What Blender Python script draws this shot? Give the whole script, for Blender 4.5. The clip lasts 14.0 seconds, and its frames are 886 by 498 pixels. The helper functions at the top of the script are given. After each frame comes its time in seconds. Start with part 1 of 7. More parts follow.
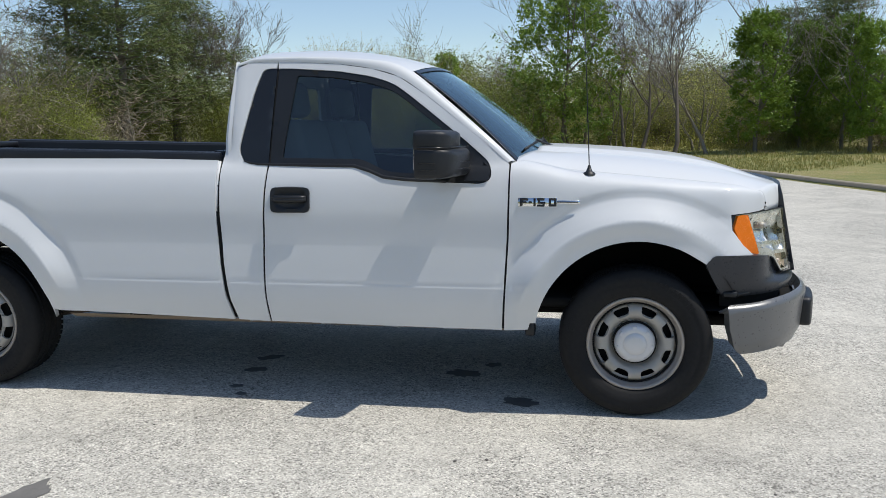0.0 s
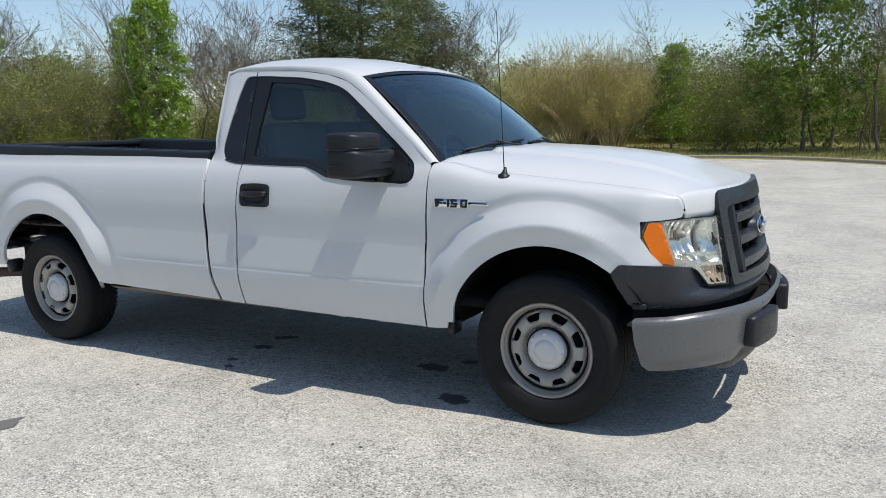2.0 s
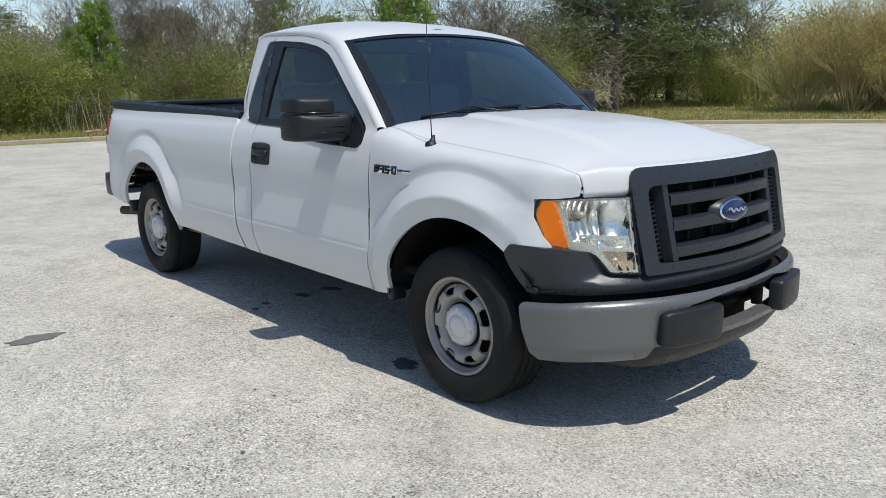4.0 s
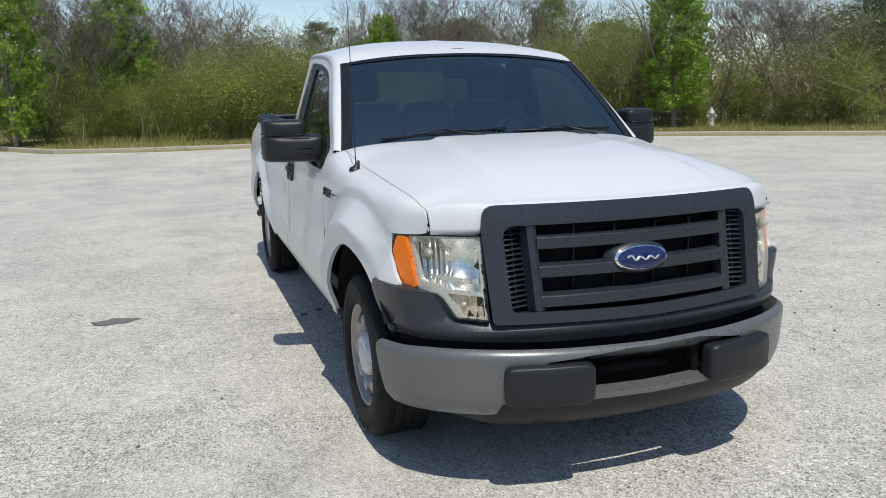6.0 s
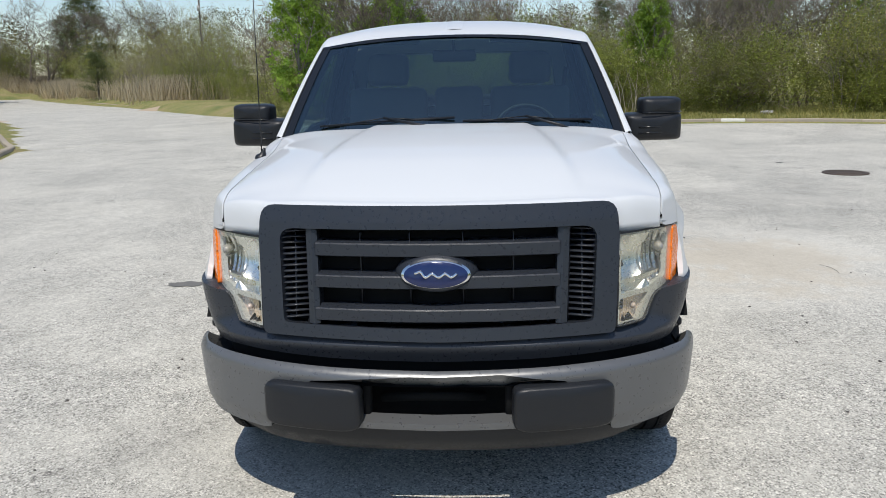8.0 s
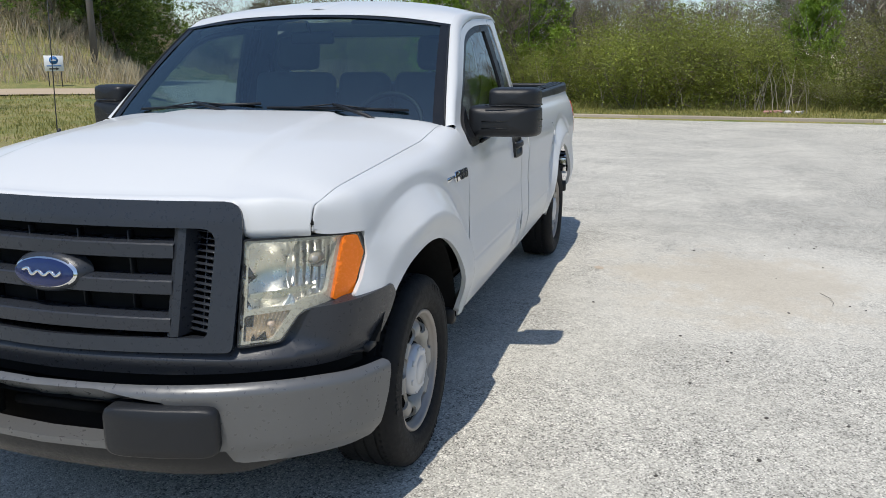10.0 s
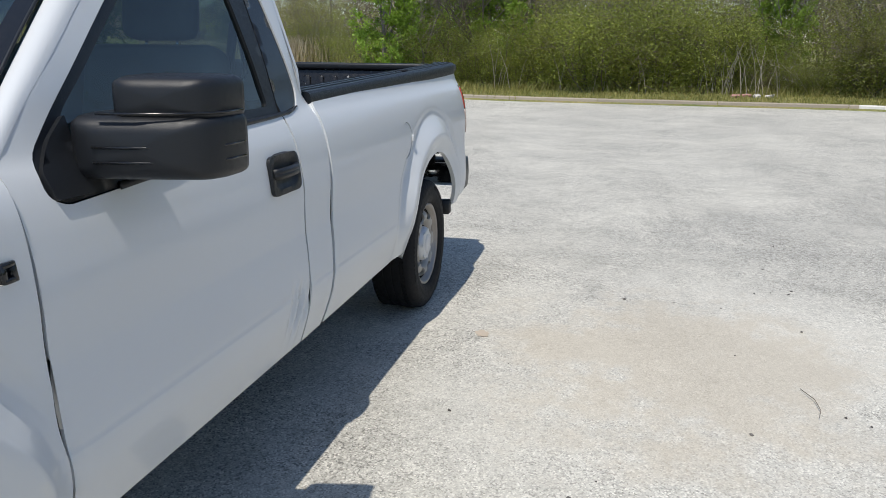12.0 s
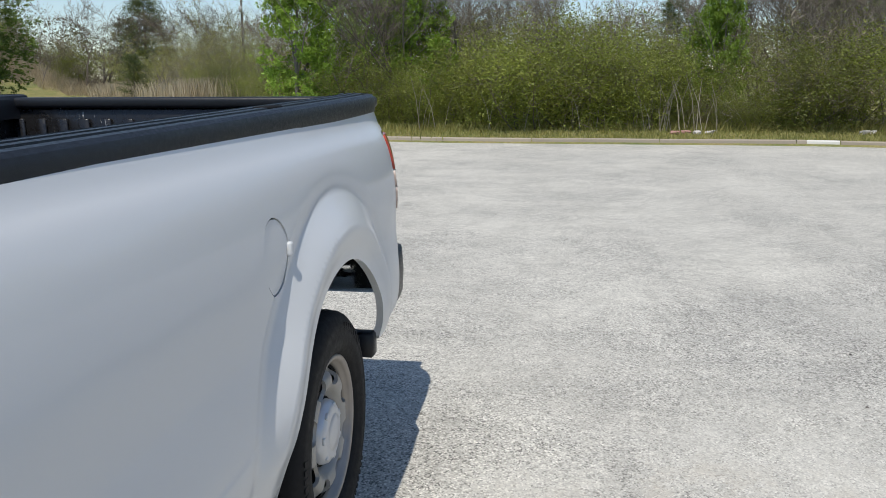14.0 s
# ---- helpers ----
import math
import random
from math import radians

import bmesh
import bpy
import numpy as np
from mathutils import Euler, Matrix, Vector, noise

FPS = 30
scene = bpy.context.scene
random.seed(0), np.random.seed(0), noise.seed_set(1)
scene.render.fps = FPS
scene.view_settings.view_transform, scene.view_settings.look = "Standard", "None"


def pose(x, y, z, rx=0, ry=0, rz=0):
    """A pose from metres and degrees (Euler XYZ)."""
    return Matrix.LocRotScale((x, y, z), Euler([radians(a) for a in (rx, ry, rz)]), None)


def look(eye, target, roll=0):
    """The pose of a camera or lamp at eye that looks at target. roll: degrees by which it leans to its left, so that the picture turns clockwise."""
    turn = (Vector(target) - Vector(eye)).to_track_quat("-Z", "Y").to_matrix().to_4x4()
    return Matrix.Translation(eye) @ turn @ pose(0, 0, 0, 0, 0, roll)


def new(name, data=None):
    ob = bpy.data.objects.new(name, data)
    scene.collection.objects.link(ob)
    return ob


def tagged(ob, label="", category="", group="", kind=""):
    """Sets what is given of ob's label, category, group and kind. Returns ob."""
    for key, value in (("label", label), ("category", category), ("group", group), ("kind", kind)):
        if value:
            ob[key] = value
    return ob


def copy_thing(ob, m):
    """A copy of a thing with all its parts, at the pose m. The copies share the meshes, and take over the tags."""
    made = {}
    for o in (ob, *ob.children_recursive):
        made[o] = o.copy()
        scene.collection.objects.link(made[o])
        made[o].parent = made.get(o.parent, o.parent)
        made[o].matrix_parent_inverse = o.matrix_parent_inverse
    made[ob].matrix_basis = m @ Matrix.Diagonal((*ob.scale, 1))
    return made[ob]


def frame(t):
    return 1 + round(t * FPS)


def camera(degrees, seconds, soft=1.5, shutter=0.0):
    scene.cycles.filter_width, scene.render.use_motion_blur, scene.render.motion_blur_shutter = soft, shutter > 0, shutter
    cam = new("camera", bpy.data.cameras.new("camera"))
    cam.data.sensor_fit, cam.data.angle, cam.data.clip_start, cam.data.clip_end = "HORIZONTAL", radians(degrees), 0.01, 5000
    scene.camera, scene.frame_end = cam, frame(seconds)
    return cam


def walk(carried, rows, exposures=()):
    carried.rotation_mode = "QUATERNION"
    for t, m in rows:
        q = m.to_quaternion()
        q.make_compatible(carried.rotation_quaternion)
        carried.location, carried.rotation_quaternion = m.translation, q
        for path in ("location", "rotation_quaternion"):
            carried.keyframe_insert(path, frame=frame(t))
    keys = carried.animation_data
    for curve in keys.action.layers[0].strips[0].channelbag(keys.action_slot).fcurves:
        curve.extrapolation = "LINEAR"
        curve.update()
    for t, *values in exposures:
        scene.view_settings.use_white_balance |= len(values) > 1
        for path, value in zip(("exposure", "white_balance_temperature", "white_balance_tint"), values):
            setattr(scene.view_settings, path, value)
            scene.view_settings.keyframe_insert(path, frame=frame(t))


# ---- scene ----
cam = camera(59.0, 14.0, soft=0.75)
PATH = [
    (0, (-0.301, -4.763, 1.453), (-0.642, -2.817, 1.139), -0.7),
    (0.5, (0.085, -4.682, 1.465), (-0.393, -2.766, 1.145), -0.4),
    (1, (0.489, -4.538, 1.481), (-0.138, -2.665, 1.165), -0.3),
    (1.2, (0.648, -4.516, 1.49), (-0.041, -2.665, 1.179), -0.2),
    (1.5, (0.918, -4.464, 1.484), (0.132, -2.652, 1.169), -0.7),
    (2, (1.295, -4.349, 1.466), (0.351, -2.615, 1.148), -1.1),
    (2.5, (1.657, -4.122, 1.472), (0.559, -2.484, 1.134), -1.2),
    (3, (2.033, -3.899, 1.465), (0.797, -2.371, 1.096), -0.9),
    (3.2, (2.148, -3.788, 1.464), (0.859, -2.306, 1.082), -0.8),
    (5.3, (3.197, -2.295, 1.539), (1.453, -1.404, 1.134), -1.2),
    (5.5, (3.267, -2.133, 1.53), (1.486, -1.315, 1.132), -1.2),
    (6, (3.372, -1.677, 1.559), (1.516, -1.046, 1.164), -1.3),
    (6.5, (3.422, -1.183, 1.551), (1.512, -0.746, 1.15), -1.2),
    (7, (3.468, -0.686, 1.545), (1.527, -0.447, 1.125), -1.2),
    (7.2, (3.463, -0.511, 1.564), (1.517, -0.348, 1.135), -1.2),
    (9.3, (2.983, 1.262, 1.535), (1.077, 0.827, 1.113), -0.8),
    (9.5, (2.927, 1.43, 1.52), (1.031, 0.959, 1.09), -0.7),
    (10, (2.701, 1.807, 1.526), (0.83, 1.267, 1.07), -0.0),
    (10.3, (2.48, 1.984, 1.474), (0.619, 1.409, 1.018), -0.3),
    (10.5, (2.253, 2.047, 1.507), (0.401, 1.464, 1.028), 0.5),
    (11, (1.718, 2.192, 1.487), (-0.125, 1.598, 0.986), 0.7),
    (11.5, (1.171, 2.198, 1.461), (-0.677, 1.627, 0.951), 0.6),
    (12, (0.587, 2.091, 1.493), (-1.29, 1.62, 0.988), 0.4),
    (12.5, (-0.062, 1.958, 1.476), (-1.974, 1.619, 0.994), 0.3),
    (13, (-0.625, 1.786, 1.453), (-2.559, 1.551, 0.999), 0.1),
    (13.5, (-1.139, 1.679, 1.404), (-3.085, 1.503, 0.979), -0.1),
    (14, (-1.512, 1.593, 1.409), (-3.448, 1.303, 1.0), -0.3),
]
walk(cam, [(t, look(eye, target, roll)) for t, eye, target, roll in PATH], [(0.0, 0.0), (3.0, -0.05), (7.0, -0.06), (10.0, -0.03), (12.0, -0.02), (14.0, -0.07)])

# ---------------------------------------------------------------- light
SUN = Vector((0.47, -0.045, 1.0)).normalized()
world = bpy.data.worlds.new("sky")
scene.world = world
world.use_nodes = True
wn = world.node_tree.nodes
sky = wn.new("ShaderNodeTexSky")
sky.sky_type = "NISHITA"
sky.sun_disc = False
sky.sun_elevation = math.asin(SUN.z)
sky.sun_rotation = math.atan2(SUN.x, SUN.y)
sky.air_density, sky.dust_density, sky.ozone_density = 1.0, 0.32, 1.9
world.node_tree.links.new(sky.outputs[0], wn["Background"].inputs[0])
wn["Background"].inputs[1].default_value = 0.134
sun_data = bpy.data.lights.new("sun", "SUN")
sun_data.energy, sun_data.angle, sun_data.color = 3.78, radians(0.53), (1.0, 0.95, 0.865)
sun = new("sun", sun_data)
sun.matrix_world = look(SUN * 60, (0, 0, 0))

# ---------------------------------------------------------------- materials


def shader(name):
    m = bpy.data.materials.new(name)
    m.use_nodes = True
    return m, m.node_tree.nodes, m.node_tree.links


def noise_fac(nodes, links, scale, detail=3.0, coord="Object", stretch=None, rough=0.55):
    tc = nodes.new("ShaderNodeTexCoord")
    tex = nodes.new("ShaderNodeTexNoise")
    tex.inputs["Scale"].default_value, tex.inputs["Detail"].default_value = scale, detail
    tex.inputs["Roughness"].default_value = rough
    if stretch:
        mp = nodes.new("ShaderNodeMapping")
        mp.inputs["Scale"].default_value = stretch
        links.new(tc.outputs[coord], mp.inputs[0])
        links.new(mp.outputs[0], tex.inputs[0])
    else:
        links.new(tc.outputs[coord], tex.inputs[0])
    return tex.outputs["Fac"]


def ramp(nodes, links, fac, stops):
    r = nodes.new("ShaderNodeValToRGB")
    while len(r.color_ramp.elements) < len(stops):
        r.color_ramp.elements.new(0.5)
    for e, (p, c) in zip(r.color_ramp.elements, stops):
        e.position = p
        e.color = (c, c, c, 1) if isinstance(c, (int, float)) else (*c, 1)
    links.new(fac, r.inputs[0])
    return r.outputs[0]


def blend(nodes, links, fac, a, b, mode="MIX"):
    mx = nodes.new("ShaderNodeMix")
    mx.data_type, mx.blend_type = "RGBA", mode
    for sock, v in ((0, fac), (6, a), (7, b)):
        if isinstance(v, (int, float)):
            mx.inputs[sock].default_value = v if sock == 0 else (v, v, v, 1)
        elif isinstance(v, tuple):
            mx.inputs[sock].default_value = (*v, 1)
        else:
            links.new(v, mx.inputs[sock])
    return mx.outputs[2]


def surface(name, col, rough=0.5, metal=0.0, var=0.12, scale=3.0, fine=60.0, bump=0.0, bump_scale=None, coat=0.0, rvar=0.08, spec=0.5, per_object=0.0):
    """A principled material with variation at two scales, fine relief and uneven gloss."""
    m, n, l = shader(name)
    p = n["Principled BSDF"]
    big, small = noise_fac(n, l, scale), noise_fac(n, l, fine, 2.0)
    lo, hi = tuple(c * (1 - var) for c in col), tuple(min(1, c * (1 + var)) for c in col)
    c1 = blend(n, l, big, lo, hi)
    c2 = blend(n, l, 0.35, c1, blend(n, l, small, lo, hi))
    if per_object:
        oi = n.new("ShaderNodeObjectInfo")
        hs = n.new("ShaderNodeHueSaturation")
        mr = n.new("ShaderNodeMapRange")
        mr.inputs[3].default_value, mr.inputs[4].default_value = 1 - per_object, 1 + per_object
        l.new(oi.outputs["Random"], mr.inputs[0])
        l.new(mr.outputs[0], hs.inputs["Value"])
        l.new(c2, hs.inputs["Color"])
        c2 = hs.outputs[0]
    l.new(c2, p.inputs["Base Color"])
    l.new(ramp(n, l, small, [(0.3, max(0, rough - rvar)), (0.7, min(1, rough + rvar))]), p.inputs["Roughness"])
    p.inputs["Metallic"].default_value = metal
    p.inputs["Coat Weight"].default_value, p.inputs["Coat Roughness"].default_value = coat, 0.06
    p.inputs["Specular IOR Level"].default_value = spec
    if bump:
        b = n.new("ShaderNodeBump")
        b.inputs["Strength"].default_value, b.inputs["Distance"].default_value = bump, 0.002
        l.new(noise_fac(n, l, bump_scale or fine * 4, 2.0), b.inputs["Height"])
        l.new(b.outputs[0], p.inputs["Normal"])
    return m


def pane(name, tint, rough=0.0, film=0.0, sheen=(1.0, 1.0, 1.0)):
    """Thin glass: what lies behind shows through the tint, gloss grows towards grazing."""
    m, n, l = shader(name)
    n.remove(n["Principled BSDF"])
    tr, gl, mx, lw = n.new("ShaderNodeBsdfTransparent"), n.new("ShaderNodeBsdfGlossy"), n.new("ShaderNodeMixShader"), n.new("ShaderNodeLayerWeight")
    tr.inputs[0].default_value = (*tint, 1)
    gl.inputs["Roughness"].default_value = rough
    gl.inputs["Color"].default_value = (*sheen, 1)
    lw.inputs[0].default_value = 0.5
    pw, ml, ad = n.new("ShaderNodeMath"), n.new("ShaderNodeMath"), n.new("ShaderNodeMath")
    pw.operation, ml.operation, ad.operation, ad.use_clamp = "POWER", "MULTIPLY", "ADD", True
    pw.inputs[1].default_value, ml.inputs[1].default_value, ad.inputs[1].default_value = 5.0, 0.92, 0.05 + film
    l.new(lw.outputs["Facing"], pw.inputs[0])
    l.new(pw.outputs[0], ml.inputs[0])
    l.new(ml.outputs[0], ad.inputs[0])
    l.new(ad.outputs[0], mx.inputs[0])
    l.new(tr.outputs[0], mx.inputs[1])
    l.new(gl.outputs[0], mx.inputs[2])
    l.new(mx.outputs[0], n["Material Output"].inputs[0])
    return m


def leaf_surface(name, col, col2, rough=0.55):
    """Leaves: each island of the mesh takes its own tone, and some light passes through."""
    m, n, l = shader(name)
    p = n["Principled BSDF"]
    ge, oi = n.new("ShaderNodeNewGeometry"), n.new("ShaderNodeObjectInfo")
    c = blend(n, l, ge.outputs["Random Per Island"], col, col2)
    hs, mr = n.new("ShaderNodeHueSaturation"), n.new("ShaderNodeMapRange")
    mr.inputs[3].default_value, mr.inputs[4].default_value = 0.62, 1.38
    l.new(oi.outputs["Random"], mr.inputs[0])
    l.new(mr.outputs[0], hs.inputs["Value"])
    l.new(c, hs.inputs["Color"])
    l.new(hs.outputs[0], p.inputs["Base Color"])
    p.inputs["Roughness"].default_value = rough
    tr, mx = n.new("ShaderNodeBsdfTranslucent"), n.new("ShaderNodeMixShader")
    l.new(hs.outputs[0], tr.inputs[0])
    mx.inputs[0].default_value = 0.28
    l.new(p.outputs[0], mx.inputs[1])
    l.new(tr.outputs[0], mx.inputs[2])
    l.new(mx.outputs[0], n["Material Output"].inputs[0])
    return m


def asphalt_surface():
    """Old sun-bleached asphalt with exposed light stone, dust, dark worn lanes and stains."""
    m, n, l = shader("aged_asphalt")
    p = n["Principled BSDF"]
    tc = n.new("ShaderNodeTexCoord")
    vo = n.new("ShaderNodeTexVoronoi")
    vo.inputs["Scale"].default_value = 140
    l.new(tc.outputs["Object"], vo.inputs[0])
    sep = n.new("ShaderNodeSeparateColor")
    l.new(vo.outputs["Color"], sep.inputs[0])
    chips = ramp(n, l, sep.outputs[0], [(0.05, (0.070, 0.067, 0.060)), (0.15, (0.25, 0.238, 0.206)), (0.30, (0.455, 0.436, 0.386)), (0.70, (0.575, 0.552, 0.490)), (0.97, (0.88, 0.85, 0.765))])
    vs = n.new("ShaderNodeTexVoronoi")
    vs.inputs["Scale"].default_value = 46
    l.new(tc.outputs["Object"], vs.inputs[0])
    chips = blend(n, l, 0.24, chips, ramp(n, l, vs.outputs["Color"], [(0.1, (0.18, 0.172, 0.15)), (0.5, (0.52, 0.50, 0.44)), (0.9, (0.82, 0.79, 0.70))]))
    joint = ramp(n, l, vo.outputs["Distance"], [(0.40, 1.0), (0.75, 0.80)])
    c = blend(n, l, 1.0, chips, joint, "MULTIPLY")
    dust = ramp(n, l, noise_fac(n, l, 0.55, 9.0, stretch=(1.2, 1.0, 1.0), rough=0.70), [(0.44, 0.0), (0.60, 1.0)])
    c = blend(n, l, blend(n, l, 0.44, 0.0, dust), c, (0.615, 0.588, 0.515))
    worn = ramp(n, l, noise_fac(n, l, 0.30, 8.0, stretch=(1.0, 1.3, 1.0), rough=0.72), [(0.48, 0.0), (0.66, 1.0)])
    c = blend(n, l, blend(n, l, 0.30, 0.0, worn), c, blend(n, l, 0.55, c, (0.10, 0.10, 0.10)))
    blot = ramp(n, l, noise_fac(n, l, 2.3, 5.0, rough=0.7), [(0.25, 0.80), (0.5, 1.0), (0.8, 1.10)])
    c = blend(n, l, 1.0, c, blot, "MULTIPLY")
    c = blend(n, l, 1.0, c, ramp(n, l, noise_fac(n, l, 11, 6.0, rough=0.8), [(0.30, 0.86), (0.5, 1.0), (0.72, 1.12)]), "MULTIPLY")
    # pale sandy patch beside the truck
    gm, mp = n.new("ShaderNodeTexGradient"), n.new("ShaderNodeMapping")
    gm.gradient_type = "SPHERICAL"
    mp.inputs["Location"].default_value = (1.64, -1.52, 0)
    mp.inputs["Scale"].default_value = (0.52, 0.64, 0.5)
    l.new(tc.outputs["Object"], mp.inputs[0])
    l.new(mp.outputs[0], gm.inputs[0])
    rough_edge = ramp(n, l, noise_fac(n, l, 1.3, 8.0, rough=0.75), [(0.32, 0.0), (0.68, 1.0)])
    near = blend(n, l, 1.0, gm.outputs[0], rough_edge, "MULTIPLY")
    ring = ramp(n, l, near, [(0.04, 0.0), (0.16, 0.35), (0.28, 0.3), (0.42, 0.0)])
    c = blend(n, l, ring, c, (0.66, 0.635, 0.57))
    c = blend(n, l, ramp(n, l, near, [(0.14, 0.0), (0.34, 0.68)]), c, (0.53, 0.475, 0.385))
    # darker worn patch beyond it
    g2, m2 = n.new("ShaderNodeTexGradient"), n.new("ShaderNodeMapping")
    g2.gradient_type = "SPHERICAL"
    m2.inputs["Location"].default_value = (2.35, -1.45, 0)
    m2.inputs["Scale"].default_value = (0.42, 0.40, 0.4)
    l.new(tc.outputs["Object"], m2.inputs[0])
    l.new(m2.outputs[0], g2.inputs[0])
    far = blend(n, l, 1.0, g2.outputs[0], rough_edge, "MULTIPLY")
    c = blend(n, l, ramp(n, l, far, [(0.08, 0.0), (0.34, 0.34)]), c, blend(n, l, 0.5, c, (0.16, 0.16, 0.155)))
    # faint curved wheel tracks
    wv = n.new("ShaderNodeTexWave")
    wv.wave_type = "RINGS"
    wv.rings_direction = "Z"
    for k_, v_ in (("Scale", 0.16), ("Distortion", 5.0), ("Detail", 3.0), ("Detail Scale", 0.5)):
        wv.inputs[k_].default_value = v_
    mw = n.new("ShaderNodeMapping")
    mw.inputs["Location"].default_value = (13.0, -14.0, 0)
    l.new(tc.outputs["Object"], mw.inputs[0])
    l.new(mw.outputs[0], wv.inputs[0])
    c = blend(n, l, 1.0, c, ramp(n, l, wv.outputs["Fac"], [(0.0, 1.015), (0.6, 1.0), (0.95, 0.97)]), "MULTIPLY")
    l.new(c, p.inputs["Base Color"])
    p.inputs["Roughness"].default_value = 0.88
    p.inputs["Specular IOR Level"].default_value = 0.3
    b = n.new("ShaderNodeBump")
    b.inputs["Strength"].default_value, b.inputs["Distance"].default_value = 0.75, 0.004
    l.new(joint, b.inputs["Height"])
    l.new(b.outputs[0], p.inputs["Normal"])
    return m


def grass_ground():
    m, n, l = shader("short_grass")
    p = n["Principled BSDF"]
    c = ramp(n, l, noise_fac(n, l, 0.5, 8.0, rough=0.7), [(0.30, (0.38, 0.30, 0.16)), (0.48, (0.28, 0.26, 0.09)), (0.68, (0.15, 0.19, 0.05))])
    c = blend(n, l, 1.0, c, ramp(n, l, noise_fac(n, l, 22, 4.0), [(0.25, 0.5), (0.7, 1.25)]), "MULTIPLY")
    l.new(c, p.inputs["Base Color"])
    p.inputs["Roughness"].default_value = 0.9
    b = n.new("ShaderNodeBump")
    b.inputs["Strength"].default_value, b.inputs["Distance"].default_value = 0.9, 0.05
    l.new(noise_fac(n, l, 30, 4.0), b.inputs["Height"])
    l.new(b.outputs[0], p.inputs["Normal"])
    return m


PAINT = surface("white_paint", (0.640, 0.655, 0.665), 0.50, 0, 0.012, 1.5, 9.0, coat=0.55, rvar=0.03, spec=0.3)
BLACK = surface("black_plastic", (0.0125, 0.014, 0.017), 0.42, 0, 0.2, 4, 90, bump=0.25, bump_scale=700, rvar=0.08, spec=0.40)
GRILLE = surface("charcoal_plastic", (0.023, 0.027, 0.035), 0.33, 0, 0.15, 3, 70, bump=0.2, bump_scale=800)
TRIM = surface("gloss_black", (0.012, 0.013, 0.015), 0.16, 0, 0.1, 3, 40)
BUMPER = surface("grey_bumper_paint", (0.150, 0.153, 0.155), 0.34, 0.40, 0.08, 2, 60, coat=0.1)
RUBBER = surface("tyre_rubber", (0.012, 0.012, 0.0125), 0.75, 0, 0.35, 5, 50, bump=0.3, bump_scale=300, spec=0.28)
STEEL = surface("silver_wheel_paint", (0.37, 0.355, 0.325), 0.45, 0.2, 0.18, 9, 80, rvar=0.1)
RUST = surface("worn_rim_edge", (0.36, 0.33, 0.30), 0.5, 0.5, 0.25, 12, 90)
CAP = surface("satin_hub_cap", (0.60, 0.61, 0.63), 0.38, 0.35, 0.08, 8, 60)
GRIME = surface("rocker_grime", (0.21, 0.17, 0.125), 0.85, 0, 0.35, 5, 40)
DARK = surface("underbody_black", (0.014, 0.014, 0.014), 0.85, 0, 0.4, 4, 40, spec=0.12)
IRON = surface("rusty_steel", (0.085, 0.065, 0.052), 0.75, 0.3, 0.4, 6, 50)
CHROME = surface("chrome", (0.78, 0.79, 0.80), 0.08, 1.0, 0.04, 4, 30, rvar=0.04)
BLUE = surface("blue_enamel", (0.008, 0.018, 0.085), 0.18, 0.1, 0.06, 4, 40, coat=0.6)
AMBER = surface("amber_lens", (0.82, 0.185, 0.010), 0.25, 0, 0.10, 30, 120, coat=0.15, spec=0.35)
RED = surface("red_lens", (0.42, 0.075, 0.05), 0.18, 0, 0.1, 9, 90, coat=0.5)
CLEARW = surface("pale_lens", (0.62, 0.50, 0.44), 0.18, 0, 0.1, 9, 90, coat=0.5)
LINER = surface("bed_liner_black", (0.011, 0.011, 0.012), 0.30, 0, 0.3, 4, 40, bump=0.3, bump_scale=200)
n_, l_ = LINER.node_tree.nodes, LINER.node_tree.links
scuff = ramp(n_, l_, noise_fac(n_, l_, 30, 3.0, stretch=(1.0, 1.0, 0.35)), [(0.66, 0.0), (0.70, 0.8)])
l_.new(blend(n_, l_, scuff, n_["Principled BSDF"].inputs["Base Color"].links[0].from_socket, (0.42, 0.42, 0.42)), n_["Principled BSDF"].inputs["Base Color"])
CLOTH = surface("grey_seat_cloth", (0.17, 0.18, 0.185), 0.9, 0, 0.2, 6, 120, bump=0.4, bump_scale=500)
DASH = surface("grey_interior_plastic", (0.040, 0.045, 0.048), 0.6, 0, 0.15, 4, 90)
GLASS = pane("tinted_side_glass", (0.42, 0.51, 0.50), 0.0, 0.03)
SHIELD = pane("windshield_glass", (0.42, 0.56, 0.55), 0.10, 0.135, (0.84, 0.97, 0.98))
LAMP = surface("lamp_silver", (0.52, 0.52, 0.49), 0.30, 0.25, 0.05, 8, 80)
REFLECT = surface("lamp_reflector", (0.88, 0.885, 0.87), 0.30, 1.0, 0.05, 8, 60, rvar=0.06)
SIGNAL = surface("signal_reflector", (0.70, 0.56, 0.44), 0.22, 0.5, 0.08, 8, 120)
LENS_HAZED = pane("hazed_lens", (0.90, 0.885, 0.80), 0.38, 0.085)
LENS = pane("headlamp_lens", (0.96, 0.965, 0.945), 0.02, 0.03)
ASPHALT = asphalt_surface()
GRASS = grass_ground()
TAR = surface("weathered_tar", (0.15, 0.145, 0.135), 0.8, 0, 0.5, 14, 90, bump=0.6, bump_scale=80)
OIL = surface("oil_stain", (0.085, 0.083, 0.080), 0.65, 0, 0.5, 9, 140, bump=0.6, bump_scale=120)
CONCRETE = surface("weathered_concrete", (0.36, 0.31, 0.24), 0.88, 0, 0.22, 1.3, 25, bump=0.6, bump_scale=60, per_object=0.10)
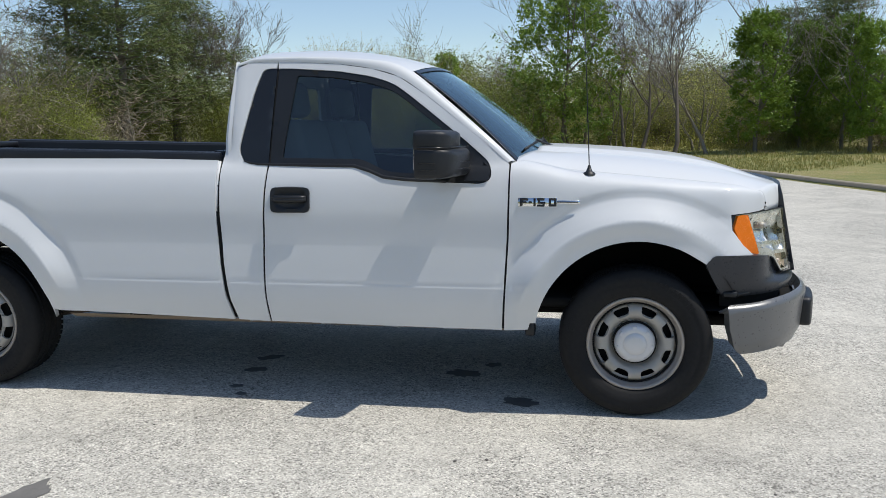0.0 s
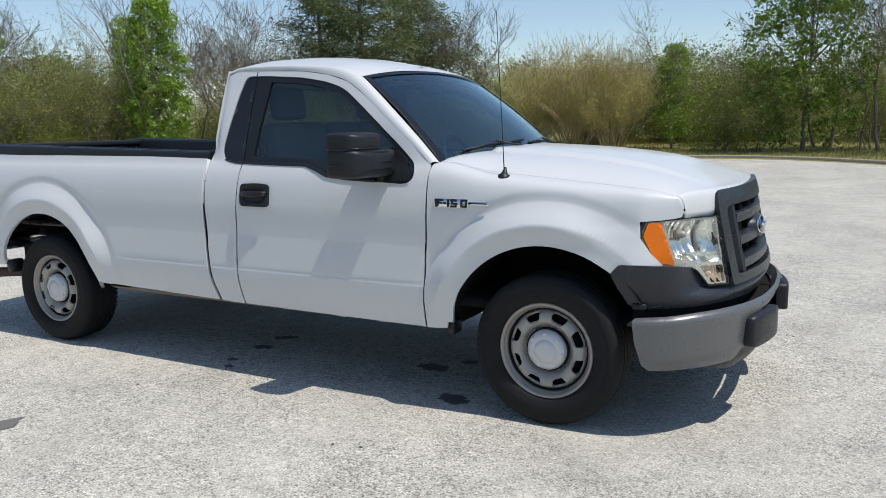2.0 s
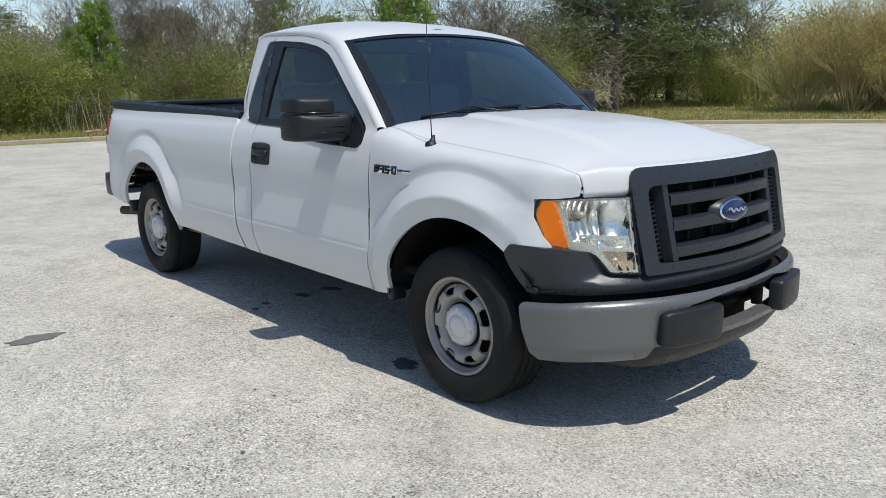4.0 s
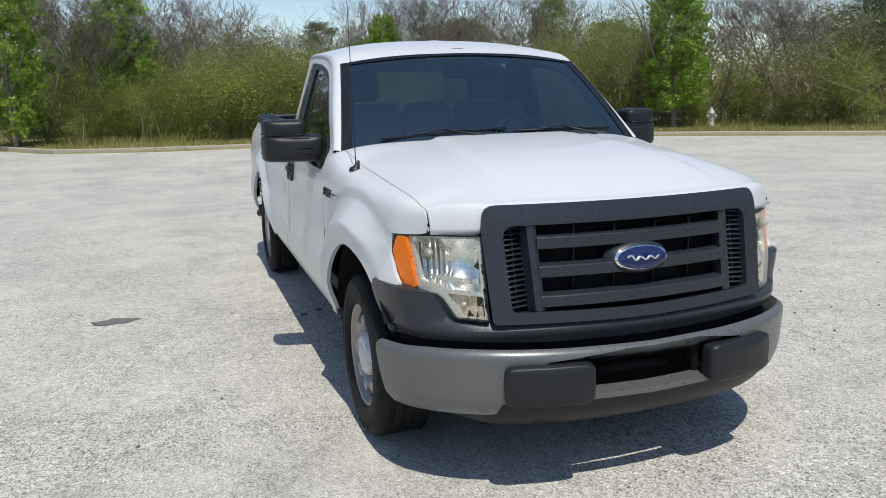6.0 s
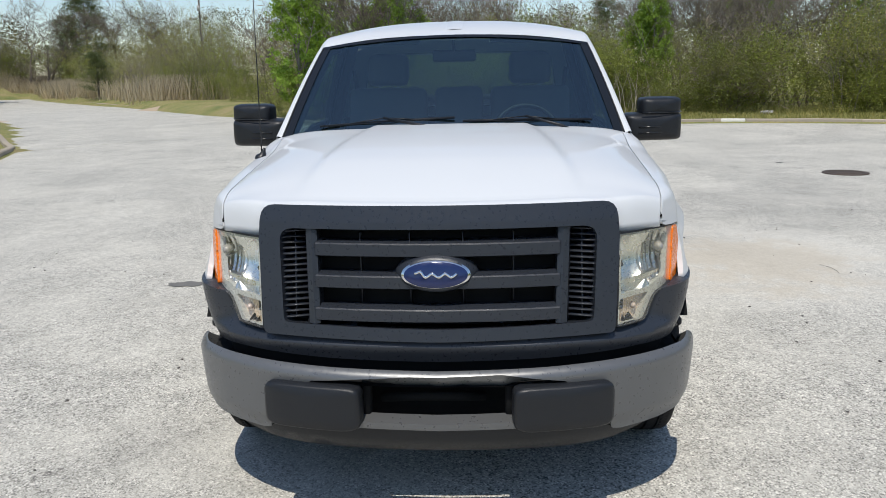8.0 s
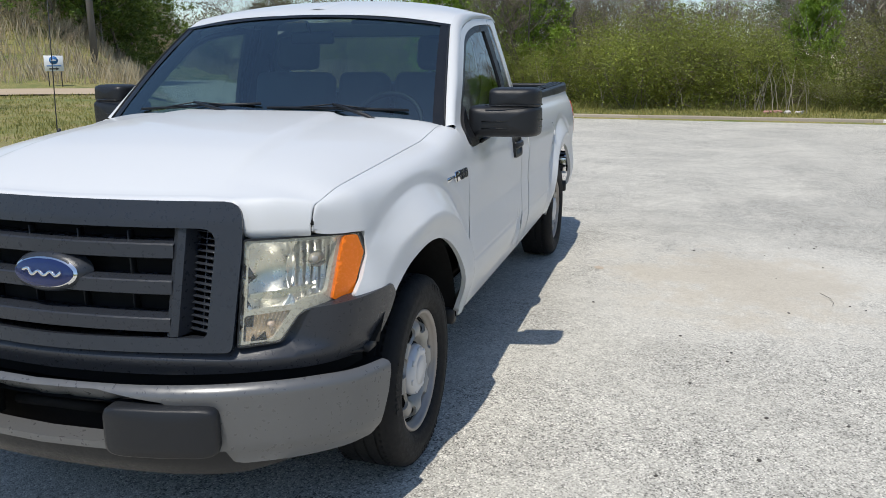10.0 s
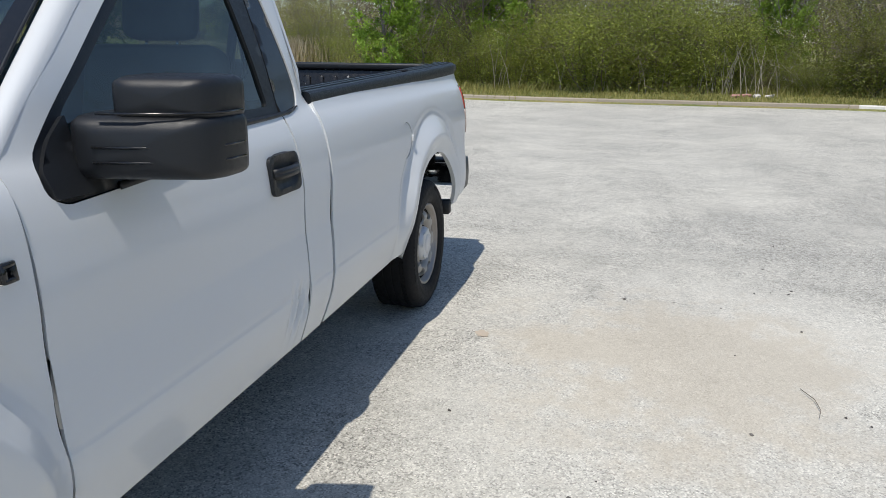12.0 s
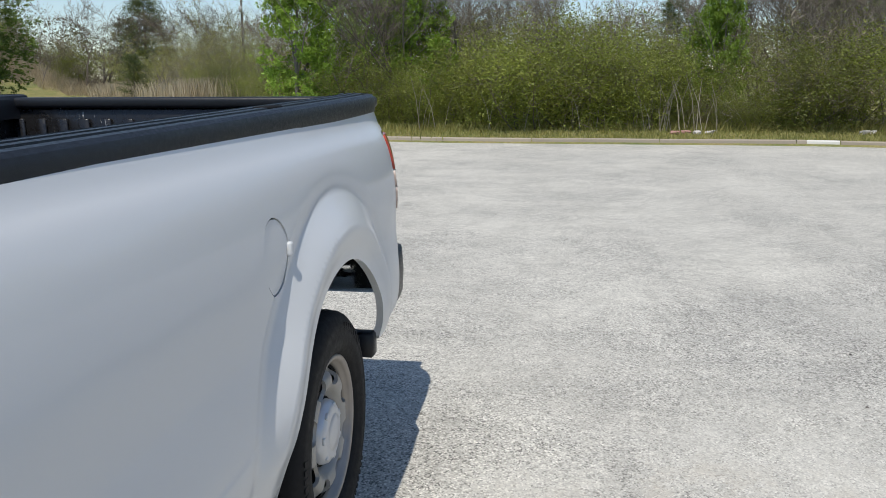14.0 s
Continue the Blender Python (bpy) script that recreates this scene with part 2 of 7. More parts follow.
NEWCON = surface("pale_concrete", (0.66, 0.64, 0.58), 0.85, 0, 0.1, 1.3, 25, bump=0.4, bump_scale=60)
DIRT = surface("sandy_dirt", (0.46, 0.36, 0.25), 0.95, 0, 0.18, 0.3, 8, bump=0.5, bump_scale=20)
BARK = surface("grey_bark", (0.22, 0.195, 0.165), 0.9, 0, 0.3, 2, 14, bump=0.6, bump_scale=40, per_object=0.2)
TANBARK = surface("tan_twigs", (0.40, 0.33, 0.18), 0.9, 0, 0.25, 2, 14)
PALEBARK = surface("pale_dead_wood", (0.34, 0.30, 0.24), 0.9, 0, 0.25, 2, 14)
DARKBARK = surface("brown_bark", (0.150, 0.125, 0.10), 0.9, 0, 0.3, 2, 14, bump=0.6, bump_scale=40, per_object=0.2)
LEAF = leaf_surface("spring_leaves", (0.150, 0.185, 0.028), (0.285, 0.315, 0.055))
FRESH = leaf_surface("fresh_green_leaves", (0.155, 0.265, 0.022), (0.285, 0.410, 0.055))
OLIVE = leaf_surface("olive_buds", (0.24, 0.25, 0.055), (0.46, 0.44, 0.12))
YELLOW = leaf_surface("yellow_catkins", (0.50, 0.45, 0.10), (0.74, 0.66, 0.20))
BROWN = leaf_surface("dull_brown_twigs", (0.20, 0.165, 0.12), (0.38, 0.32, 0.24))
DEEP = leaf_surface("deep_green_leaves", (0.080, 0.140, 0.018), (0.205, 0.285, 0.042))
NEEDLE = leaf_surface("pine_needles", (0.065, 0.095, 0.026), (0.185, 0.215, 0.068))
STRAW = leaf_surface("dry_straw", (0.46, 0.38, 0.25), (0.70, 0.60, 0.42))
BLADE = leaf_surface("grass_blades", (0.19, 0.205, 0.050), (0.40, 0.36, 0.13))

# ---------------------------------------------------------------- shapes


def thing(name, label, category, group="", kind="", at=(0, 0, 0)):
    ob = new(name)
    ob.empty_display_size = 0.2
    ob.location = at
    return tagged(ob, label, category, group, kind)


def part(name, bm, material, parent=None, label="", smooth=True):
    """Links a bmesh as one mesh object, under a thing or under a part."""
    me = bpy.data.meshes.new(name)
    bm.normal_update()
    lay = bm.verts.layers.float_vector.get("true_normal")
    true = [tuple(v[lay]) for v in bm.verts] if lay else None
    bm.to_mesh(me)
    bm.free()
    if smooth:
        me.shade_smooth()
    if true:
        me.normals_split_custom_set_from_vertices(true)
    me.materials.append(material)
    ob = new(name, me)
    if parent:
        ob.parent = parent
    return tagged(ob, label)


def curve(pts):
    """A smooth function through (position, value) pairs; flat beyond the ends."""
    xs = [p[0] for p in pts]
    ys = [np.array(p[1:], float) for p in pts]
    n = len(xs)
    d = [(ys[i + 1] - ys[i]) / (xs[i + 1] - xs[i]) for i in range(n - 1)]
    sl = []
    for i in range(n):
        if i == 0 or i == n - 1:
            sl.append(d[0] if i == 0 else d[-1])
        else:
            a, b = d[i - 1], d[i]
            h0, h1 = xs[i] - xs[i - 1], xs[i + 1] - xs[i]
            s = np.where(a * b > 0, (h0 + h1) * a * b / np.where(a * b > 0, h0 * a + h1 * b, 1), 0)
            sl.append(s)

    def f(x):
        if x <= xs[0]:
            r = ys[0]
        elif x >= xs[-1]:
            r = ys[-1]
        else:
            i = max(k for k in range(n - 1) if xs[k] <= x)
            h = xs[i + 1] - xs[i]
            t = (x - xs[i]) / h
            r = (ys[i] * (2 * t**3 - 3 * t * t + 1) + sl[i] * h * (t**3 - 2 * t * t + t) + ys[i + 1] * (3 * t * t - 2 * t**3) + sl[i + 1] * h * (t**3 - t * t))
        return float(r[0]) if len(r) == 1 else tuple(r)

    return f


def spline(pts, n=8):
    """Points along a smooth line through pts (Catmull-Rom)."""
    p = [Vector(q) for q in pts]
    p = [2 * p[0] - p[1]] + p + [2 * p[-1] - p[-2]]
    out = []
    for i in range(1, len(p) - 2):
        for k in range(n):
            t = k / n
            a, b, c, d = p[i - 1], p[i], p[i + 1], p[i + 2]
            out.append(0.5 * ((2 * b) + (c - a) * t + (2 * a - 5 * b + 4 * c - d) * t * t + (3 * b - a - 3 * c + d) * t**3))
    return out + [p[-2]]


def dense(poly, step, closed=True):
    out = []
    n = len(poly)
    for i in range(n if closed else n - 1):
        a, b = Vector(poly[i][:2]), Vector(poly[(i + 1) % n][:2])
        k = max(1, round((b - a).length / step))
        out += [a.lerp(b, j / k) for j in range(k)]
    return out if closed else out + [Vector(poly[-1][:2])]


def rounded(poly, radius, seg=4):
    """A closed outline with its corners rounded; radius may be one number or one a corner."""
    out = []
    n = len(poly)
    for i in range(n):
        a, b, c = (Vector(poly[(i + k) % n]) for k in (-1, 0, 1))
        r = radius[i] if isinstance(radius, (list, tuple)) else radius
        u, v = (a - b), (c - b)
        r = min(r, u.length * 0.48, v.length * 0.48)
        if r < 1e-4:
            out.append(b)
            continue
        p, q = b + u.normalized() * r, b + v.normalized() * r
        out += [(1 - t) ** 2 * p + 2 * t * (1 - t) * b + t * t * q for t in (k / seg for k in range(seg + 1))]
    return out


def inside(p, poly):
    hit = False
    for i in range(len(poly)):
        a, b = poly[i - 1], poly[i]
        if (a[1] > p[1]) != (b[1] > p[1]) and p[0] < (b[0] - a[0]) * (p[1] - a[1]) / (b[1] - a[1]) + a[0]:
            hit = not hit
    return hit


from mathutils.geometry import delaunay_2d_cdt


def sheet(outer, holes, step, place, depth=0.02, inward=None, step2=None, extra=(), exact=False):
    """A skin cut out of a curved surface: outer outline and holes in the plane of two parameters, place(u, v) gives the point; its rims are turned inward by depth."""
    loops = [dense(outer, step)] + [dense(h, step) for h in holes]
    vs, es = [], []
    for lp in loops:
        k = len(vs)
        vs += lp
        es += [(k + i, k + (i + 1) % len(lp)) for i in range(len(lp))]
    rim = len(vs)
    xs, ys = [v.x for v in loops[0]], [v.y for v in loops[0]]
    sy = step2 or step
    gx = np.arange(min(xs) + step * 0.5, max(xs), step)
    gy = np.arange(min(ys) + sy * 0.5, max(ys), sy)
    edge = np.array([(v.x, v.y) for v in vs])
    lines = []
    for x, y in extra:
        if inside((x, y), loops[0]) and not any(inside((x, y), h) for h in loops[1:]):
            if (((edge - (x, y)) / (step, sy)) ** 2).sum(1).min() > 0.06:
                lines.append((x, y))
    vs += [Vector(p) for p in lines]
    near = np.array(lines) if lines else None
    for x in gx:
        for y in gy:
            if inside((x, y), loops[0]) and not any(inside((x, y), h) for h in loops[1:]):
                if (((edge - (x, y)) / (step, sy)) ** 2).sum(1).min() > 0.3:
                    if near is None or (((near - (x, y)) / (step, sy)) ** 2).sum(1).min() > 0.35:
                        vs.append(Vector((x, y)))
    v2, _, f2, _, _, _ = delaunay_2d_cdt(vs, es, [], 0, 1e-6)
    bm = bmesh.new()
    lay = bm.verts.layers.float_vector.new("true_normal") if exact else None
    vv = [bm.verts.new(place(v.x, v.y)) for v in v2]
    for f in f2:
        c = sum((v2[i] for i in f), Vector((0, 0))) / len(f)
        if inside(c, loops[0]) and not any(inside(c, h) for h in loops[1:]):
            try:
                bm.faces.new([vv[i] for i in f])
            except ValueError:
                pass
    bmesh.ops.delete(bm, geom=[v for v in bm.verts if not v.link_faces], context="VERTS")
    bm.normal_update()
    if inward is not None:
        s = sum((f.normal.dot(inward(f.calc_center_median()) if callable(inward) else Vector(inward)) * f.calc_area() for f in bm.faces))
        if s > 0:
            bmesh.ops.reverse_faces(bm, faces=bm.faces[:])
            bm.normal_update()
    if exact:
        # normals from the surface itself, so that the shading does not follow the triangles
        e = 0.0025
        for v, q in zip(vv, v2):
            if v.is_valid:
                du = Vector(place(q.x + e, q.y)) - Vector(place(q.x - e, q.y))
                dv = Vector(place(q.x, q.y + e)) - Vector(place(q.x, q.y - e))
                n = du.cross(dv).normalized()
                v[lay] = n if n.dot(v.normal) > 0 else -n
    if depth:
        nor = {v: v.normal.copy() for v in bm.verts}
        flange(bm, depth, nor)
    return bm


def flange(bm, depth, nor):
    rims = [e for e in bm.edges if len(e.link_faces) == 1]
    made = {}
    for e in rims:
        for v in e.verts:
            if v not in made:
                made[v] = (bm.verts.new(v.co), bm.verts.new(v.co - nor[v] * depth))
    for e in rims:
        lp = e.link_loops[0]
        a, b = lp.vert, lp.link_loop_next.vert
        bm.faces.new((made[b][0], made[a][0], made[a][1], made[b][1]))


def grid(nu, nv, f, closed_u=False, closed_v=False):
    bm = bmesh.new()
    vs = [[bm.verts.new(f(i / nu, j / nv)) for j in range(nv + (0 if closed_v else 1))] for i in range(nu + (0 if closed_u else 1))]
    nu2, nv2 = len(vs), len(vs[0])
    for i in range(nu):
        for j in range(nv):
            a, b, c, d = vs[i][j], vs[(i + 1) % nu2][j], vs[(i + 1) % nu2][(j + 1) % nv2], vs[i][(j + 1) % nv2]
            if len({a, b, c, d}) == 4:
                bm.faces.new((a, b, c, d))
    return bm


def block(size, bevel=0.01, seg=2, at=(0, 0, 0), turn=(0, 0, 0), taper=None):
    bm = bmesh.new()
    bmesh.ops.create_cube(bm, size=1.0)
    for v in bm.verts:
        v.co = Vector((v.co.x * size[0], v.co.y * size[1], v.co.z * size[2]))
        if taper:
            taper(v.co)
    if bevel:
        bmesh.ops.bevel(bm, geom=bm.edges[:], offset=bevel, segments=seg, affect="EDGES", profile=0.5)
    bmesh.ops.transform(bm, matrix=pose(*at, *turn), verts=bm.verts[:])
    return bm


def lathe(profile, seg, axis="y"):
    """Turns a profile of (radius, along) about the axis."""
    n = len(profile)

    def f(u, v):
        r, a = profile[round(v * (n - 1))]
        t = 2 * math.pi * u
        return (r * math.cos(t), a, r * math.sin(t)) if axis == "y" else (r * math.cos(t), r * math.sin(t), a)

    return grid(seg, n - 1, f, closed_u=True)


def tube(pts, radii, seg=6, cap=True):
    bm = bmesh.new()
    tube_into(bm, pts, radii, seg, cap)
    return bm


def tube_into(bm, pts, radii, seg=6, cap=True):
    pts = [Vector(p) for p in pts]
    if isinstance(radii, (int, float)):
        radii = [radii] * len(pts)
    rings = []
    side = None
    for i, p in enumerate(pts):
        d = (pts[min(i + 1, len(pts) - 1)] - pts[max(i - 1, 0)]).normalized()
        if side is None or abs(side.dot(d)) > 0.98:
            side = d.orthogonal().normalized()
        side = (side - d * side.dot(d)).normalized()
        up = d.cross(side)
        rings.append([bm.verts.new(p + (side * math.cos(2 * math.pi * k / seg) + up * math.sin(2 * math.pi * k / seg)) * radii[i]) for k in range(seg)])
    for a, b in zip(rings, rings[1:]):
        for k in range(seg):
            bm.faces.new((a[k], a[(k + 1) % seg], b[(k + 1) % seg], b[k]))
    if cap and seg > 2:
        bm.faces.new(rings[0][::-1])
        bm.faces.new(rings[-1])


def join(*bms):
    out = bms[0]
    for b in bms[1:]:
        me = bpy.data.meshes.new("joined")
        b.to_mesh(me)
        b.free()
        out.from_mesh(me)
        bpy.data.meshes.remove(me)
    return out


def moved(bm, m):
    bmesh.ops.transform(bm, matrix=m, verts=bm.verts[:])
    if m.determinant() < 0:
        bmesh.ops.reverse_faces(bm, faces=bm.faces[:])
    return bm


MIRROR = Matrix.Diagonal((1, -1, 1, 1))


def sharp(ob, degrees=35):
    """Flat across edges sharper than this, smooth elsewhere."""
    if ob.data.has_custom_normals:
        return ob
    bm = bmesh.new()
    bm.from_mesh(ob.data)
    for e in bm.edges:
        e.smooth = len(e.link_faces) == 2 and e.calc_face_angle(0) < radians(degrees)
    bm.to_mesh(ob.data)
    bm.free()
    return ob

# ---------------------------------------------------------------- the pickup truck: x ahead, y to its left, the front axle near x = 0
truck = thing("pickup_truck", "white regular-cab pickup truck with long bed, parked on asphalt", "pickup truck")
FX, RX, HUB = -0.02, -3.665, 0.375          # axles and hub height
RZ = 0.415                                   # middle of the rear arch

_side = curve([(0.36, 0.905), (0.42, 0.925), (0.50, 0.950), (0.60, 0.972), (0.66, 0.9740), (0.72, 0.9715), (0.80, 0.9662), (0.838, 0.9632), (0.852, 0.9625), (0.866, 0.9626), (0.90, 0.9632), (1.00, 0.9665), (1.08, 0.960), (1.16, 0.945), (1.22, 0.924), (1.27, 0.895), (1.32, 0.880), (1.42, 0.856), (1.55, 0.818), (1.70, 0.770), (1.78, 0.746), (1.86, 0.722)])
_taper = curve([(-0.55, 0.0), (-0.35, 0.003), (-0.2, 0.009), (0.0, 0.022), (0.1, 0.031), (0.2, 0.046), (0.31, 0.066), (0.41, 0.082), (0.50, 0.126), (0.588, 0.185)])
_keep = curve([(0.60, 0.45), (0.82, 0.52), (0.94, 0.78), (1.02, 1.0), (1.2, 1.0)])
_notch = curve([(0.58, 0.0), (0.60, 0.0005), (0.640, 0.0040), (0.6465, 0.0034), (0.6535, -0.0012), (0.661, 0.0008), (0.70, 0.0), (0.72, 0.0)])
_tail = curve([(0.0, 0.0), (0.25, 0.004), (0.40, 0.016), (0.48, 0.040), (0.53, 0.085)])
_flare = curve([(0.40, 0.018), (0.492, 0.0312), (0.500, 0.0325), (0.515, 0.0352), (0.575, 0.0555), (0.585, 0.0570), (0.593, 0.0555), (0.604, 0.0490), (0.682, -0.0035), (0.694, -0.0100), (0.702, -0.0120), (0.712, -0.0112), (0.752, -0.0010), (0.770, 0.0), (0.85, 0.0)])


def smooth_step(a, b, v):
    t = min(1.0, max(0.0, (v - a) / (b - a)))
    return t * t * (3 - 2 * t)


def half(x, z):
    """Half the body's width at x and height z."""
    y = _side(z)
    if 0.58 < z < 0.72 and x > -3.05:
        y += 0.6 * _notch(z) * min(1.0, (x + 3.05) / 0.25)
    if x > -0.55:
        y -= _taper(x) * _keep(z)
    if x < -4.15:
        y -= _tail(-4.15 - x)
    return y + swell(x, z)


def swell(x, z):
    """How far the wheel flares stand out from the flank."""
    y = 0.0
    for cx, cz in ((FX, 0.40), (RX, RZ)):
        dx, dz = x - cx, max(z - cz, -0.05)
        if abs(dx) < 0.8:
            r = math.hypot(dx, dz)
            fade = 0.25 + 0.75 * smooth_step(0.10, 0.62, dz / max(r, 0.01))
            y += _flare(r) * fade * ((0.92 - 0.64 * smooth_step(0.04, 0.36, x)) if cx > -2 else 0.70)
    return y


def side_at(s, inset=0.0):
    return lambda x, z: (x, s * (half(x, z) - inset), z)


def arch(cx, cz, r, x0, x1, z_end, n=26):
    """The outline of a wheel opening from its front foot over the top to its rear foot."""
    pts = [(x1, z_end)]
    a1, a0 = math.acos((x1 - cx) / r) if abs(x1 - cx) < r else 0.0, math.acos(max(-1, (x0 - cx) / r))
    pts += [(cx + r * math.cos(a1 + (a0 - a1) * k / n), cz + r * math.sin(a1 + (a0 - a1) * k / n)) for k in range(n + 1)]
    return pts + [(x0, z_end)]


# hood and fender meet along a seam
seam_y = curve([(-0.66, 0.842), (-0.45, 0.836), (-0.2, 0.825), (0.10, 0.814), (0.30, 0.806), (0.53, 0.792), (0.588, 0.782)])
_seam = curve([(-0.66, 1.276), (-0.56, 1.270), (-0.46, 1.252), (-0.34, 1.226), (-0.20, 1.212), (0.10, 1.183), (0.30, 1.164), (0.45, 1.147), (0.545, 1.122)])


def roll(t):
    """How far the hood's front edge has rolled down."""
    return (1 - math.cos(t * math.pi / 2)) ** 1.2


def seam_z(x):
    if x <= 0.545:
        return _seam(x)
    return 1.122 - 0.096 * roll(math.asin(min(1.0, (x - 0.545) / 0.043)) / (math.pi / 2))


def fender_at(s):
    def f(x, v):
        if v <= 1.0:
            return (x, s * half(x, v), v)
        t = min(1.0, (v - 1.0) / 0.3)
        w, zs, ys = half(x, 1.0) - swell(x, 1.0), seam_z(x), seam_y(x) + 0.0025
        cy, cz = w - 0.012 * min(1.0, (w - ys) / 0.1), 1.0 + 0.93 * (zs - 1.0)
        k0, k1, k2 = (1 - t) ** 2, 3.4 * t * (1 - t), t * t
        z = (k0 + k1 * cz + k2 * zs) / (k0 + k1 + k2)
        return (x, s * ((k0 * w + k1 * cy + k2 * ys) / (k0 + k1 + k2) + swell(x, z) * (1 - t) ** 0.5), z)

    return f


def flare_rings(cx, cz, z_top=1.0):
    """Points along the rings on which the wheel flare bends, and along the low crease."""
    out = []
    for r in (0.503, 0.515, 0.540, 0.563, 0.576, 0.583, 0.590, 0.600, 0.613, 0.630, 0.655, 0.677, 0.687, 0.695, 0.703, 0.712, 0.724, 0.738, 0.752, 0.775):
        n = int(2 * math.pi * r / (0.024 if r < 0.67 else 0.015))
        for k in range(n):
            a = 2 * math.pi * k / n
            x, z = cx + r * math.cos(a), cz + r * math.sin(a)
            if not 0.60 < z < z_top:
                continue
            if z > 1.0 and cx > -2:
                # on the shoulder the second parameter no longer is the height
                lo_, hi_ = 1.0, 1.28
                for _ in range(14):
                    md = (lo_ + hi_) / 2
                    lo_, hi_ = (md, hi_) if fender_at(1)(x, md)[2] < z else (lo_, md)
                z = lo_
            out.append((x, z))
    return out


def crease_rows(x0, x1):
    n = int(abs(x1 - x0) / 0.03)
    return [(x0 + (x1 - x0) * (k + 0.5) / n, z) for z in (0.6405, 0.6465, 0.6535, 0.661, 0.828, 0.843, 0.856, 0.872) for k in range(n)]


def bed_top(x):
    return 1.288 + (-2.15 - x) * 0.0235


cab_gap = curve([(0.42, -2.090), (0.55, -2.122), (0.75, -2.147), (1.0, -2.157), (1.30, -2.160)])
door_back = curve([(0.42, -1.903), (0.55, -1.910), (0.8, -1.912), (1.1, -1.900), (1.3, -1.886), (1.79, -1.872)])
door_front = curve([(0.42, -0.672), (0.62, -0.660), (0.9, -0.644), (1.27, -0.636)])

def smooth_box(a, b):
    q = (abs(a) ** 4 + abs(b) ** 4) ** 0.25
    t = min(1.0, max(0.0, (1.12 - q) / 0.24))
    return t * t * (3 - 2 * t)


# the dark window field in the door and behind it
WINDOW = rounded([(-1.885, 1.262), (-1.405, 1.250), (-1.345, 1.224), (-1.262, 1.188), (-1.13, 1.180), (-0.775, 1.166), (-0.728, 1.190), (-0.738, 1.262), (-0.86, 1.368), (-0.98, 1.463), (-1.13, 1.580), (-1.24, 1.660), (-1.36, 1.700), (-1.54, 1.731), (-1.79, 1.750), (-1.866, 1.752)], [0.005, 0.05, 0.03, 0.04, 0.01, 0.03, 0.03, 0.05, 0.05, 0.05, 0.05, 0.05, 0.05, 0.05, 0.02, 0.005])
QUARTER = rounded([(-1.895, 1.262), (-1.878, 1.752), (-1.948, 1.752), (-1.985, 1.66), (-2.030, 1.46), (-2.058, 1.330), (-2.02, 1.268)], [0.004, 0.004, 0.03, 0.05, 0.05, 0.05, 0.05])
FRAME_TOP = [(-0.648, 1.264), (-0.76, 1.360), (-0.90, 1.470), (-1.08, 1.608), (-1.22, 1.698), (-1.36, 1.741), (-1.54, 1.769), (-1.79, 1.786), (-1.872, 1.788)]
EDGE = [(-0.612, 0.862, 1.268), (-0.74, 0.829, 1.384), (-0.90, 0.790, 1.521), (-1.05, 0.756, 1.646), (-1.150, 0.735, 1.722), (-1.26, 0.729, 1.772), (-1.40, 0.727, 1.794), (-1.60, 0.726, 1.808), (-1.85, 0.725, 1.814), (-2.02, 0.722, 1.808), (-2.10, 0.712, 1.786)]


def shift(poly, d):
    """The outline drawn in by d."""
    c = []
    n = len(poly)
    area = sum(poly[i][0] * poly[(i + 1) % n][1] - poly[(i + 1) % n][0] * poly[i][1] for i in range(n))
    sg = 1 if area > 0 else -1
    for i in range(n):
        a, b = Vector(poly[i - 1]), Vector(poly[(i + 1) % n])
        t = (b - a).normalized()
        c.append(Vector(poly[i]) + Vector((-t.y, t.x)) * d * sg)
    return c


